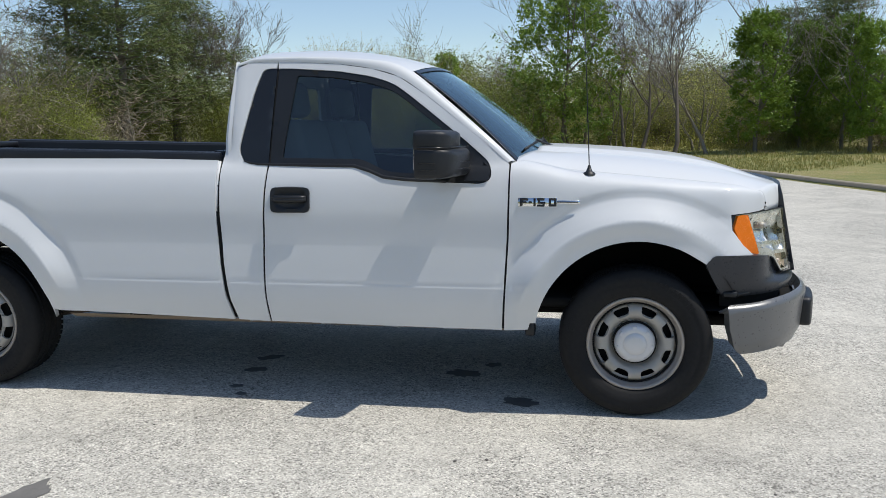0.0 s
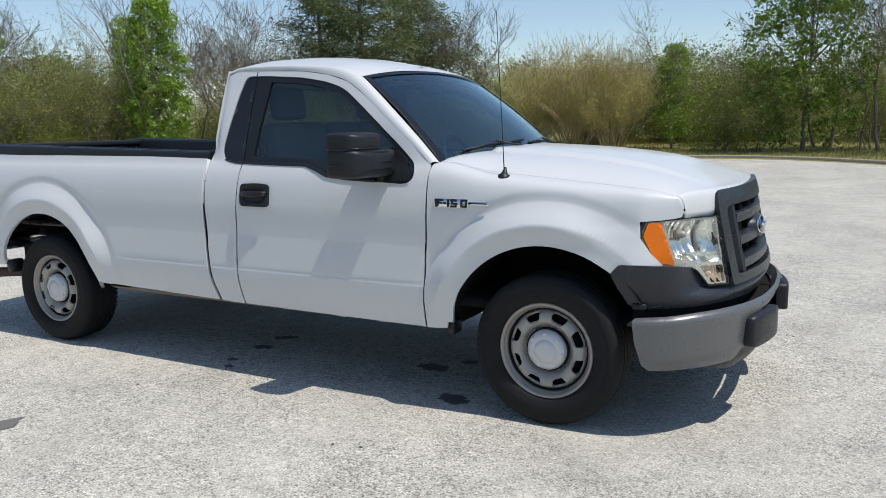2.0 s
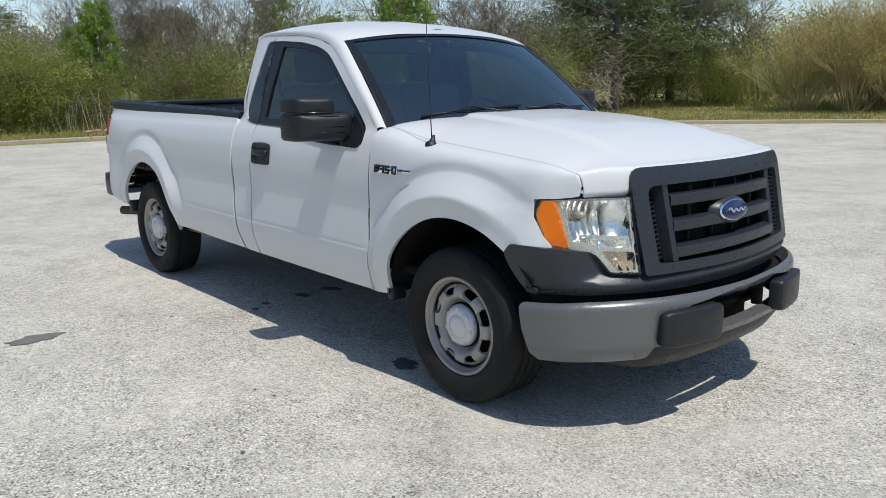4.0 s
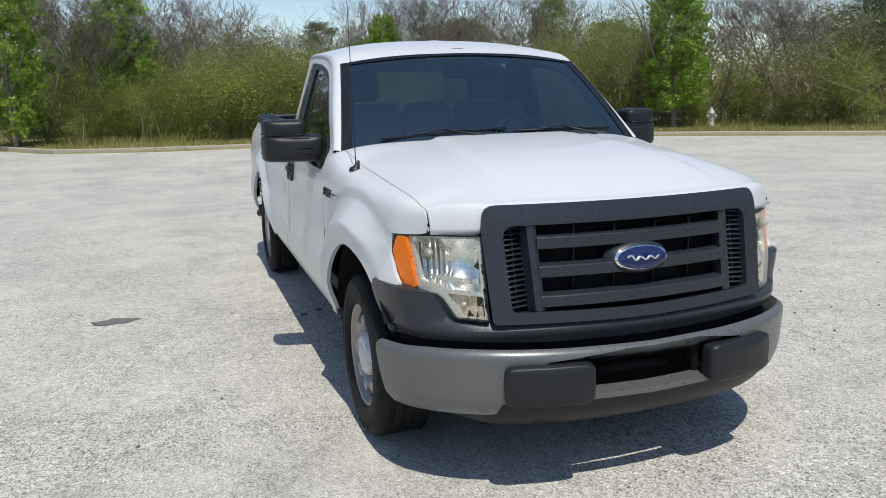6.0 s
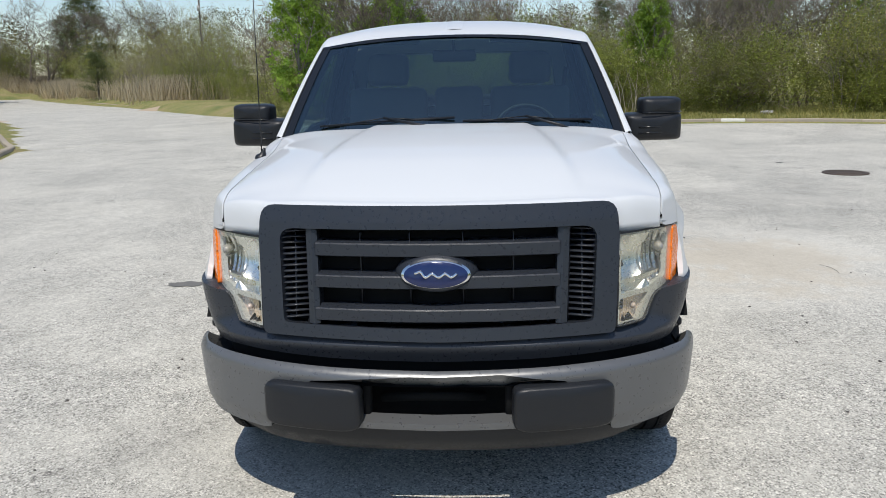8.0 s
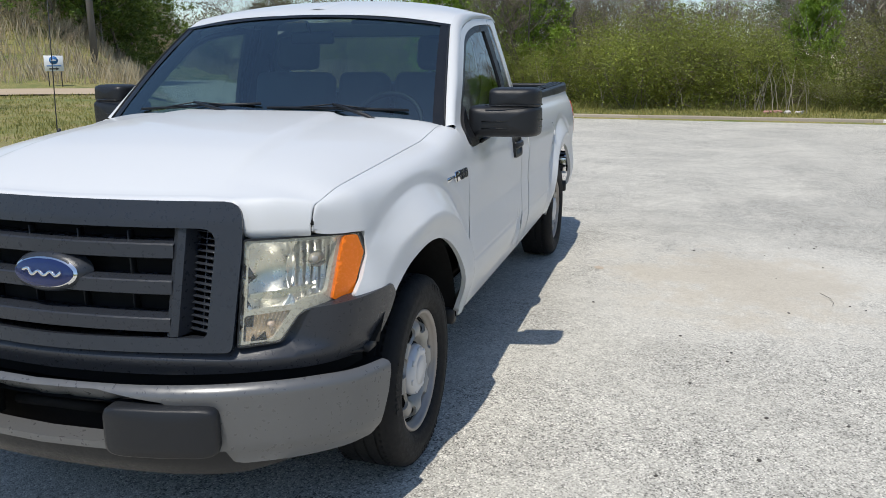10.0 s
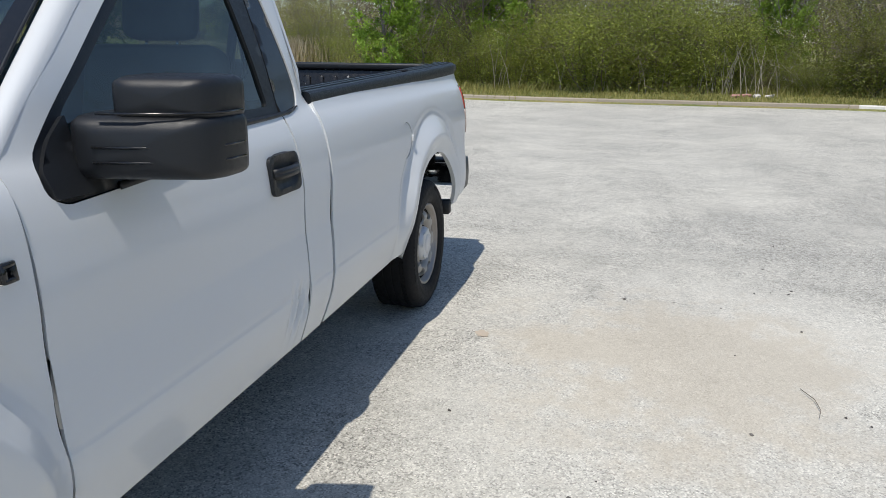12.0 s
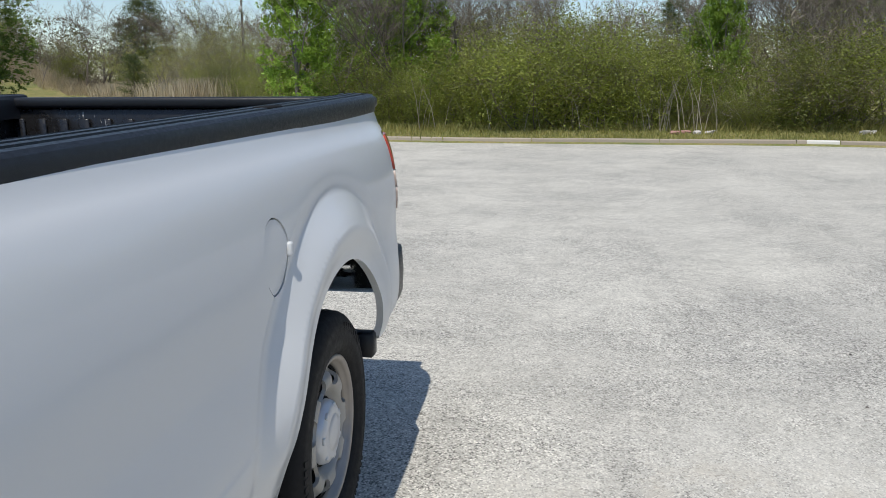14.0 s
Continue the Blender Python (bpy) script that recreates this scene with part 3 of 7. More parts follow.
for s in (-1, 1):
    inw = (0, -s, 0)
    # bed side
    lo, hi = [(cab_gap(z) - 0.012, z) for z in (0.438, 0.55, 0.75, 1.0, 1.2)], [(x, bed_top(x) - 0.006) for x in (-2.172, -2.8, -3.4, -4.0, -4.4, -4.655)]
    tail = [(-4.665, 1.25), (-4.675, 1.0), (-4.672, 0.80), (-4.655, 0.66), (-4.50, 0.545), (-4.15, 0.515)]
    fuel = [(-3.175 + 0.082 * math.cos(k * math.pi / 14), 1.028 + 0.091 * math.sin(k * math.pi / 14)) for k in range(28)] if s > 0 else None
    i0 = lo + hi
    outline = i0 + [(-4.660, 1.243), (-4.492, 1.238), (-4.512, 1.05), (-4.575, 0.905), (-4.673, 0.918)] + tail[2:] + [(-4.135, 0.53)] + arch(RX, RZ, 0.492, -4.135, -3.168, 0.47)[::-1] + [(-3.14, 0.462), (-2.6, 0.450)]
    bed = part("bed_side", sheet(outline, [fuel] if fuel else [], 0.03, side_at(s), 0.025, inw, extra=flare_rings(RX, RZ, 1.25) + crease_rows(-3.04, -2.16), exact=True), PAINT, truck)
    sharp(bed, 40)
    if fuel:
        cover = part("fuel_door", sheet(shift(fuel, 0.004), [], 0.03, side_at(s, 0.002), 0.012, inw), PAINT, bed, "round white fuel filler door")
        part("filler_joint", sheet(shift(fuel, -0.003), [shift(fuel, 0.010)], 0.02, side_at(s, 0.0075), 0, inw), DARK, bed, "dark joint round the filler door")
        part("finger_tab", moved(block((0.020, 0.014, 0.034), 0.006, 3), pose(-3.253, half(-3.253, 1.032) + 0.003, 1.033)), PAINT, bed)
    # tail lamp
    tl = [(-4.496, 1.233), (-4.655, 1.237), (-4.668, 1.0), (-4.668, 0.922), (-4.577, 0.912), (-4.517, 1.05)]
    red = [(-4.510, 1.222), (-4.655, 1.226), (-4.660, 1.09), (-4.528, 1.09)]
    amb = [(-4.530, 1.082), (-4.660, 1.082), (-4.662, 1.02), (-4.547, 1.02)]
    low = [(-4.550, 1.012), (-4.662, 1.012), (-4.664, 0.935), (-4.583, 0.925)]
    lampob = part("tail_lamp", sheet(tl, [], 0.02, side_at(s, 0.004), 0.03, inw), CHROME, truck, "red and clear tail lamp with bright rim")
    part("red_lens", sheet(red, [], 0.02, side_at(s, -0.006), 0.012, inw), RED, lampob)
    part("white_lens", sheet(amb, [], 0.02, side_at(s, -0.006), 0.012, inw), CLEARW, lampob)
    part("white_lens", sheet(low, [], 0.02, side_at(s, -0.006), 0.012, inw), CLEARW, lampob)
    # cab corner behind the door
    back = [(-2.145, 1.30), (-2.150, 1.40), (-2.142, 1.55), (-2.122, 1.68), (-2.095, 1.765)]
    outline = [(door_back(z) - 0.005, z) for z in (0.432, 0.55, 0.8, 1.1, 1.262, 1.50, 1.752, 1.788)] + [(-2.02, 1.790)] + back[::-1] + [(cab_gap(z) + 0.012, z) for z in (1.29, 1.0, 0.75, 0.55, 0.438)]

    def corner(x, z, s=s):
        y = half(x, z)
        if z > 1.25 and x < -2.06:
            y -= 4.0 * min(1.0, (z - 1.25) / 0.08) * (-2.06 - x) ** 2
        return (x, s * y, z)

    cc = part("cab_corner", sheet(outline, [shift(QUARTER, -0.004)], 0.03, corner, 0.02, inw, extra=crease_rows(-2.15, -1.92), exact=True), PAINT, truck)
    sharp(cc, 40)
    part("corner_panel", sheet(QUARTER, [], 0.03, lambda x, z: tuple(Vector(corner(x, z)) - Vector((0, s * 0.005, 0))), 0.02, inw), TRIM, cc, "gloss black panel behind the door window")
    # door
    outline = [(door_front(z) - 0.005, z) for z in (0.424, 0.62, 0.9, 1.1, 1.255)] + FRAME_TOP + [(door_back(z) + 0.005, z) for z in (1.75, 1.5, 1.3, 1.1, 0.8, 0.55, 0.434)] + [(-1.3, 0.428)]

    def door_place(x, z, s=s):
        y = half(x, z)
        if s > 0:
            q = math.hypot((x + 1.83) / 0.10, (z - 0.585) / 0.09)
            if q < 1.6:
                y -= 0.030 * math.exp(-q * q * 1.8) * (0.5 + 0.5 * math.sin(x * 95 + z * 30))
        return (x, s * y, z)

    door = part("door", sheet(outline, [shift(WINDOW, -0.003)], 0.03, door_place, 0.022, inw, extra=crease_rows(-1.90, -0.66) + ([(-1.83 + 0.014 * i, 0.585 + 0.014 * j) for i in range(-8, 8) for j in range(-8, 4)] if s > 0 else []), exact=True), PAINT, truck, "white door with dented lower rear corner" if s > 0 else "white cab door with black window frame")
    sharp(door, 40)
    glass_hole = rounded([(-1.822, 1.292), (-1.395, 1.285), (-1.33, 1.255), (-1.25, 1.222), (-1.13, 1.214), (-0.835, 1.205), (-0.85, 1.330), (-0.99, 1.437), (-1.14, 1.552), (-1.245, 1.630), (-1.365, 1.669), (-1.545, 1.700), (-1.765, 1.718)], [0.02, 0.05, 0.03, 0.04, 0.01, 0.02, 0.05, 0.05, 0.05, 0.05, 0.05, 0.03, 0.02])
    part("window_frame", sheet(WINDOW, [glass_hole], 0.025, side_at(s, 0.004), 0.02, inw), BLACK, door, "black window surround")
    part("window", sheet(shift(glass_hole, -0.006), [], 0.06, side_at(s, 0.014), 0, inw), GLASS, door, "tinted side window glass")
    part("belt_moulding", tube([(x, s * (half(x, z) + 0.001), z) for x, z in [(-2.03, 1.278), (-1.95, 1.262), (-1.8, 1.258), (-1.6, 1.254), (-1.43, 1.251), (-1.35, 1.228), (-1.27, 1.196), (-1.15, 1.184), (-0.95, 1.176)]], [0.003, 0.007, 0.009] + [0.010] * 6, 6), BLACK, door)
    # handle
    hz, hx = 1.082, -1.758
    hy = half(hx, hz)
    on_plate = lambda x, z, d: (x, s * (half(x, z) + d), z)
    plate = sheet(rounded([(hx - 0.104, hz - 0.064), (hx + 0.104, hz - 0.064), (hx + 0.104, hz + 0.064), (hx - 0.104, hz + 0.064)], 0.030, 6), [], 0.012, lambda x, z: on_plate(x, z, 0.0135 - 0.0115 * smooth_box((x - hx) / 0.078, (z - hz - 0.006) / 0.044)), 0.014, inw)
    hd = part("door_handle", plate, BLACK, door, "black plastic door handle")
    sharp(hd, 40)
    bowed = [(-0.088, 0.004), (-0.06, 0.016), (0.0, 0.020), (0.06, 0.016), (0.088, 0.004)]
    part("grip", join(*[tube([on_plate(hx + dx, hz + 0.012 - k * 0.011, d + 0.004) for dx, d in bowed], [0.012, 0.0125, 0.0125, 0.0125, 0.012], 10) for k in range(2)]), BLACK, hd)
    part("lock", moved(lathe([(0.0, -0.004), (0.010, -0.004), (0.012, 0.0), (0.012, 0.006)], 14), pose(hx - 0.082, s * (hy + 0.008), hz - 0.040, 0, 0, 0 if s < 0 else 180)), CHROME, hd)
    # fender
    foot = [(-0.535, 0.470), (-0.545, 0.434), (-0.665, 0.424)]
    outline = [(door_front(z) + 0.005, z) for z in (0.62, 0.9, 1.1)] + [(-0.632, 1.30), (-0.3, 1.30), (0.1, 1.30), (0.40, 1.30), (0.5875, 1.30), (0.5870, 1.15), (0.577, 1.040), (0.55, 1.022), (0.50, 1.014), (0.412, 1.008), (0.418, 0.94), (0.470, 0.870), (0.520, 0.824), (0.44, 0.820), (0.345, 0.816), (0.308, 0.776)] + arch(FX, 0.40, 0.492, -0.508, 0.28, 0.47)[2:] + foot
    fd = part("fender", sheet(outline, [], 0.022, fender_at(s), 0.02, inw, extra=[(-0.62 + 0.022 * k, v) for v in (0.982, 1.0, 1.018) for k in range(43)] + flare_rings(FX, 0.40, 1.14), exact=True), PAINT, truck)
    sharp(fd, 40)
    # dark joints round the door
    for path in ([(door_front(z), z) for z in np.linspace(0.436, 1.258, 14)], [(door_back(z), z) for z in np.linspace(0.440, 1.775, 18)], FRAME_TOP):
        part("door_joint", tube([(x, s * (half(x, z) - 0.0105), z) for x, z in path], 0.0062, 6), DARK, door, "dark joint round the door")
    part("hood_joint", tube([(x, s * (seam_y(x) + 0.001), seam_z(x) - 0.0085) for x in np.linspace(-0.60, 0.585, 26)], 0.0058, 6), DARK, fd, "dark joint beside the hood")
    # rocker and arch lip clips
    part("rocker", grid(30, 3, lambda u, v, s=s: (-3.1 + 2.45 * u, s * (0.915 - 0.11 * v), 0.440 - 0.045 * math.sin(v * math.pi * 0.5))), GRIME, truck, "dirt-stained rocker edge")
    part("mud_flap", block((0.05, 0.09, 0.075), 0.008, 1, (-0.535, s * 0.885, 0.435)), BLACK, truck, "small black arch end piece")
    part("mud_flap", block((0.06, 0.10, 0.09), 0.008, 1, (-4.12, s * 0.905, 0.505)), BLACK, truck, "small black arch end piece")
    # wheel house
    for cx, cz in ((FX, 0.40), (RX, RZ)):
        def house(u, v, cx=cx, cz=cz, s=s):
            a = math.pi * ((0.10 if cx < -2 else 0.16) + (0.56 if cx < -2 else 0.82) * u)
            return (cx + 0.515 * math.cos(a), s * (0.40 + 0.535 * v), cz + 0.515 * math.sin(a))

        well = grid(24, 6, house)
        if cx > -2:
            well = join(well, grid(20, 3, lambda u, v, cx=cx, cz=cz, s=s: (cx + (0.1 + 0.415 * v) * math.cos(math.pi * u), s * 0.42, cz + (0.1 + 0.415 * v) * math.sin(math.pi * u))))
        part("wheel_house", well, DARK, truck)
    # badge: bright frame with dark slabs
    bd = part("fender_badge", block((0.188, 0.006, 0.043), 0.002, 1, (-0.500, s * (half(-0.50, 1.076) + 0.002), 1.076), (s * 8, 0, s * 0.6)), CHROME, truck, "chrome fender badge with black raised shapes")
    part("badge_bar", block((0.112, 0.006, 0.017), 0.002, 1, (-0.352, s * (half(-0.35, 1.076) + 0.003), 1.077), (s * 8, 0, s * 1.2)), CHROME, bd)
    part("badge_line", block((0.100, 0.008, 0.006), 0.001, 1, (-0.356, s * (half(-0.35, 1.076) + 0.003), 1.077), (s * 8, 0, s * 1.2)), TRIM, bd)
    for bx, bw, bh, bz in ((-0.580, 0.010, 0.036, 0), (-0.562, 0.026, 0.010, 0.013), (-0.565, 0.020, 0.009, 0.0), (-0.535, 0.014, 0.009, 0), (-0.514, 0.009, 0.036, 0), (-0.484, 0.032, 0.010, 0.013), (-0.492, 0.010, 0.022, 0.004), (-0.478, 0.030, 0.010, -0.002), (-0.470, 0.010, 0.016, -0.008), (-0.484, 0.032, 0.009, -0.014), (-0.440, 0.010, 0.036, 0), (-0.414, 0.010, 0.036, 0), (-0.427, 0.03, 0.010, 0.013), (-0.427, 0.03, 0.010, -0.013)):
        bx, bw, bh, bz = bx if s < 0 else -1.0 - bx, bw * 1.15, bh * 1.10, bz * 1.12
        part("badge_slab", block((bw, 0.011, bh), 0.002, 1, (bx, s * (max(half(bx, 1.076 + bz), half(bx, 1.076) - 0.14 * bz) + 0.0045), 1.076 + bz), (s * 8, 0, s * 0.6)), TRIM, bd)
    # mirror
    def mir(x, y, z, s=s):
        return (x, s * y, z)

    sail = [(-0.742, 1.180), (-0.86, 1.178), (-0.865, 1.345), (-0.80, 1.300), (-0.735, 1.235)]
    mb = part("side_mirror", sheet(rounded(sail, 0.012), [], 0.02, side_at(s, -0.010), 0.02, inw), BLACK, truck, "black door mirror on a folding arm")

    def pod(y0, y1, z0, z1, x0, x1, e, sweep, s=s):
        """A rounded box with a bulging front."""
        prof = [(0.90, 0.0), (0.985, 0.03), (1.0, 0.12), (1.0, 0.45), (0.97, 0.68), (0.90, 0.84), (0.76, 0.94), (0.45, 0.99), (0.0, 1.0)]

        def f(u, v):
            a = 2 * math.pi * u
            cw, sw = math.cos(a), math.sin(a)
            k, d = prof[round(v * 8)]
            y = (y0 + y1) / 2 + (y1 - y0) / 2 * k * math.copysign(abs(cw) ** e, cw)
            z = (z0 + z1) / 2 + (z1 - z0) / 2 * k * math.copysign(abs(sw) ** e, sw)
            return (x0 + (x1 - x0) * d - sweep * (y - 0.95), s * y, z)

        return grid(40, 8, f, closed_u=True)

    hs = part("mirror_housing", pod(0.985, 1.212, 1.325, 1.428, -1.005, -0.845, 0.34, 0.22), BLACK, mb)
    part("mirror_skirt", pod(0.895, 1.217, 1.200, 1.348, -1.003, -0.826, 0.24, 0.22), BLACK, mb)
    part("mirror_glass", moved(block((0.004, 0.19, 0.165), 0.0015, 1), pose(-1.040, s * 1.10, 1.328, 0, 0, s * 12.4)), CHROME, hs, "silvered mirror glass")
    for zz in (1.349, 1.278, 1.246):
        part("mirror_groove", tube([(-0.998 - 0.22 * (y - 0.95) + dx, s * y, zz) for y, dx in ((1.2165, 0.02), (1.2165, 0.09), (1.195, 0.135), (1.14, 0.162), (1.06, 0.172), (0.97 if zz < 1.3 else 0.985, 0.172))], 0.0032, 5), TRIM, hs)

    # pillar and roof rail
    ee = spline(EDGE, 6)
    ft = spline([(x, s * (half(x, z) + 0.001), z) for x, z in FRAME_TOP + [(-2.0, 1.791), (-2.10, 1.772)]], 6)
    k = len(ee) - 1

    def rail(u, v, s=s, ee=ee, ft=ft):
        a = ee[min(len(ee) - 1, round(u * (len(ee) - 1)))]
        j = u * (len(ft) - 1)
        b = ft[int(j)].lerp(ft[min(len(ft) - 1, int(j) + 1)], j - int(j))
        a = Vector((a[0], s * a[1], a[2]))
        p = a.lerp(b, v)
        bul = 0.010 * 4 * v * (1 - v)
        return p + Vector((0.35 * bul, s * bul, 0.8 * bul))

    pl = part("roof_rail", grid(k, 5, rail), PAINT, truck)

# roof, windshield
roof_z = curve([(-2.20, 1.835), (-2.12, 1.862), (-1.95, 1.886), (-1.75, 1.886), (-1.55, 1.874), (-1.40, 1.853), (-1.25, 1.822), (-1.10, 1.776)])
edge_fn = curve([(-p[0], p[1], p[2]) for p in spline(EDGE, 6)])


def roof_at(u, v):
    a = 2 * v - 1
    xf = -1.100 - 0.052 * a * a
    x = xf + (-2.115 + 0.03 * a * a - xf) * u
    ye, ze = edge_fn(-x)
    q = abs(a) ** 2.8
    return (x, a * ye, roof_z(x) * (1 - q) + ze * q)


rf = part("roof", grid(28, 36, roof_at), PAINT, truck)
part("roof_rib", grid(24, 8, lambda u, v: (lambda p: (p[0], p[1], p[2] + 0.004 * math.sin(math.pi * v)))(roof_at(0.1 + 0.8 * u, 0.47 + 0.06 * v))), PAINT, rf)


def shield(u, v):
    a = 2 * v - 1
    q = a * a
    b = Vector((-0.475 - 0.137 * q, 0.855 * a, 1.300 - 0.034 * q))
    t = Vector((-1.100 - 0.045 * q, 0.728 * a, 1.772 - 0.052 * q))
    p = b.lerp(t, u)
    bul = 4 * u * (1 - u) * 0.018
    return p + Vector((0.6 * bul, 0, 0.8 * bul))


shield_bm = grid(16, 28, shield)
shield_bm.normal_update()
if sum(f.normal.x for f in shield_bm.faces) < 0:
    bmesh.ops.reverse_faces(shield_bm, faces=shield_bm.faces[:])
ws = part("windshield", shield_bm, SHIELD, truck, "dark tinted windshield")
band = part("windshield_band", grid(4, 28, lambda u, v: Vector(shield(0.972 + 0.033 * u, v)) + Vector((0.003, 0, 0.004))), TRIM, ws, "black shade band along the top")
for s in (-1, 1):
    part("windshield_seal", tube([Vector(shield(k / 12, 0.0 if s < 0 else 1.0)) + Vector((0.003, s * 0.002, 0.003)) for k in range(13)], 0.004, 6), BLACK, ws)
    part("windshield_border", grid(12, 2, lambda u, v, s=s: Vector(shield(u, 0.5 + s * (0.5 - 0.028 * v))) + Vector((0.002, 0, 0.003))), TRIM, ws, "black printed glass border")


# cowl and wipers
def cowl(u, v):
    p = Vector(shield(0.0, v))
    return p + Vector((-0.03 + 0.12 * u, 0, -0.020 - 0.008 * math.sin(u * math.pi)))


part("cowl", grid(6, 28, cowl), BLACK, truck, "black plastic cowl below the windshield")
for y0, y1, yp in ((-0.66, 0.02, -0.02), (0.06, 0.70, 0.62)):
    p0, p1 = Vector(shield(0.065, (y0 / 0.85 + 1) / 2)), Vector(shield(0.095, (y1 / 0.85 + 1) / 2))
    pv = Vector(shield(-0.05, (yp / 0.85 + 1) / 2)) + Vector((0.01, 0, 0.012))
    up = Vector((0.026, 0, 0.032))
    wip = part("wiper", tube([p0 + up * 0.3, p0.lerp(p1, 0.5) + up * 0.36, p1 + up * 0.3], [0.006, 0.008, 0.006], 6), BLACK, truck, "black windshield wiper")
    mid = p0.lerp(p1, 0.48) + up * 1.0
    part("wiper_arm", tube([pv, pv.lerp(mid, 0.35) + Vector((0.008, 0, 0.014)), mid], [0.012, 0.008, 0.006], 6), BLACK, wip)
    for q in (0.2, 0.75):
        part("wiper_bracket", tube([p0.lerp(p1, q) + up * 0.36, p0.lerp(p1, 0.48) + up * 0.95], 0.0032, 5), BLACK, wip)

# hood
hood_z = curve([(-0.62, 1.318), (-0.40, 1.312), (-0.10, 1.296), (0.15, 1.271), (0.35, 1.238), (0.52, 1.195), (0.66, 1.148), (0.75, 1.11)])
nose_x = curve([(0.0, 0.735), (0.30, 0.722), (0.50, 0.702), (0.60, 0.690), (0.66, 0.668), (0.72, 0.633), (0.782, 0.588)])


def smoothstep(a, b, v):
    t = min(1.0, max(0.0, (v - a) / (b - a)))
    return t * t * (3 - 2 * t)


def hood_at(u, v):
    a = 2 * v - 1
    a = math.copysign(1 - (1 - abs(a)) ** 1.35, a)
    b = min(1.0, u / 0.86)
    xc = -0.500 - 0.125 * a * a
    x1 = nose_x(abs(a) * 0.782) - 0.043
    x = xc + (x1 - xc) * b
    y = a * seam_y(x)
    hz = hood_z(x)
    zs = _seam(min(x, 0.545))
    z = hz - max(0.0, hz - zs) * (0.35 * abs(a) ** 2 + 0.65 * abs(a) ** 7)
    w = 0.36 + 0.12 * b
    z += 0.017 * (1 - smoothstep(0, 1, (abs(y) - w) / 0.055)) * min(1.0, (1 - b) * 3 + 0.15)
    if u > 0.86:
        t = (u - 0.86) / 0.14
        x += 0.043 * math.sin(t * math.pi / 2)
        y += a * (seam_y(0.588) - seam_y(0.545)) * math.sin(t * math.pi / 2) * abs(a)
        z += (1.026 + 0.089 * (1 - smoothstep(0.585, 0.622, abs(y))) - z) * roll(t)
    return (x, y, z)


hd = part("hood", grid(56, 90, hood_at), PAINT, truck)
sol = hd.modifiers.new("thickness", "SOLIDIFY")
sol.thickness, sol.offset = 0.012, -1

for s in (-1, 1):
    part("cowl_corner", block((0.10, 0.055, 0.06), 0.02, 3, (-0.602, s * 0.850, 1.240)), PAINT, truck)

# antenna on the right fender
ax, az = -0.255, 1.205
ay = -0.868
an = part("antenna", tube([(ax, ay, az + 0.03), (ax - 0.01, ay, az + 0.25), (ax - 0.035, ay, az + 0.78)], [0.0028, 0.0024, 0.0018], 6), BLACK, truck, "thin black whip antenna")
part("antenna_base", moved(lathe([(0.032, -0.012), (0.030, 0.004), (0.016, 0.014), (0.010, 0.030), (0.006, 0.045), (0.0, 0.046)], 16, "z"), pose(ax, ay, az, -18, 0, 0)), BLACK, an)


# nose: grille surround, bars, emblem, head lamps
def grille_x(y, z):
    return 0.808 - 0.215 * y * y - 0.20 * (z - 0.90)


def grille_at(d):
    return lambda y, z: (grille_x(y, z) + d, y, z)


ring = rounded([(-0.612, 1.138), (0.612, 1.138), (0.622, 1.03), (0.604, 0.70), (0.0, 0.690), (-0.604, 0.70), (-0.622, 1.03)], [0.05, 0.05, 0.05, 0.02, 0.1, 0.02, 0.05])
hole = rounded([(-0.545, 1.060), (0.545, 1.060), (0.530, 0.742), (0.0, 0.732), (-0.530, 0.742)], [0.05, 0.05, 0.02, 0.1, 0.02])
def surround_at(y, z):
    """The grille's frame: its top leans back, its outer edge is rounded off."""
    x = grille_x(y, z) + 0.012 - 0.10 * max(0.0, z - 1.082)
    return (x, y, z)


gr = part("grille", sheet(ring, [hole], 0.02, surround_at, 0.085, (-1, 0, 0), extra=[(-0.6 + 0.02 * k, z) for k in range(61) for z in (1.076, 1.082, 1.090)]), GRILLE, truck, "charcoal plastic grille with three bars")
sharp(gr, 40)
part("grille_backing", sheet([(-0.56, 1.09), (0.56, 1.09), (0.56, 0.72), (-0.56, 0.72)], [], 0.08, grille_at(-0.09), 0, (-1, 0, 0)), DARK, gr)
for zc, hgt in ((0.993, 0.052), (0.886, 0.050), (0.776, 0.050)):
    def bar(u, v, zc=zc, hgt=hgt):
        y = (2 * u - 1) * 0.415
        sec = [(-0.06, -0.5), (-0.004, -0.5), (0.002, -0.44), (0.006, 0.30), (0.002, 0.38), (-0.022, 0.5), (-0.06, 0.5)]
        d, h = sec[round(v * 6)]
        z = zc + hgt * h + 0.008 * (1 - (y / 0.415) ** 2) * 0.0
        return (grille_x(y, z) + d, y, z)

    sharp(part("grille_bar", grid(30, 6, bar), GRILLE, gr), 18)
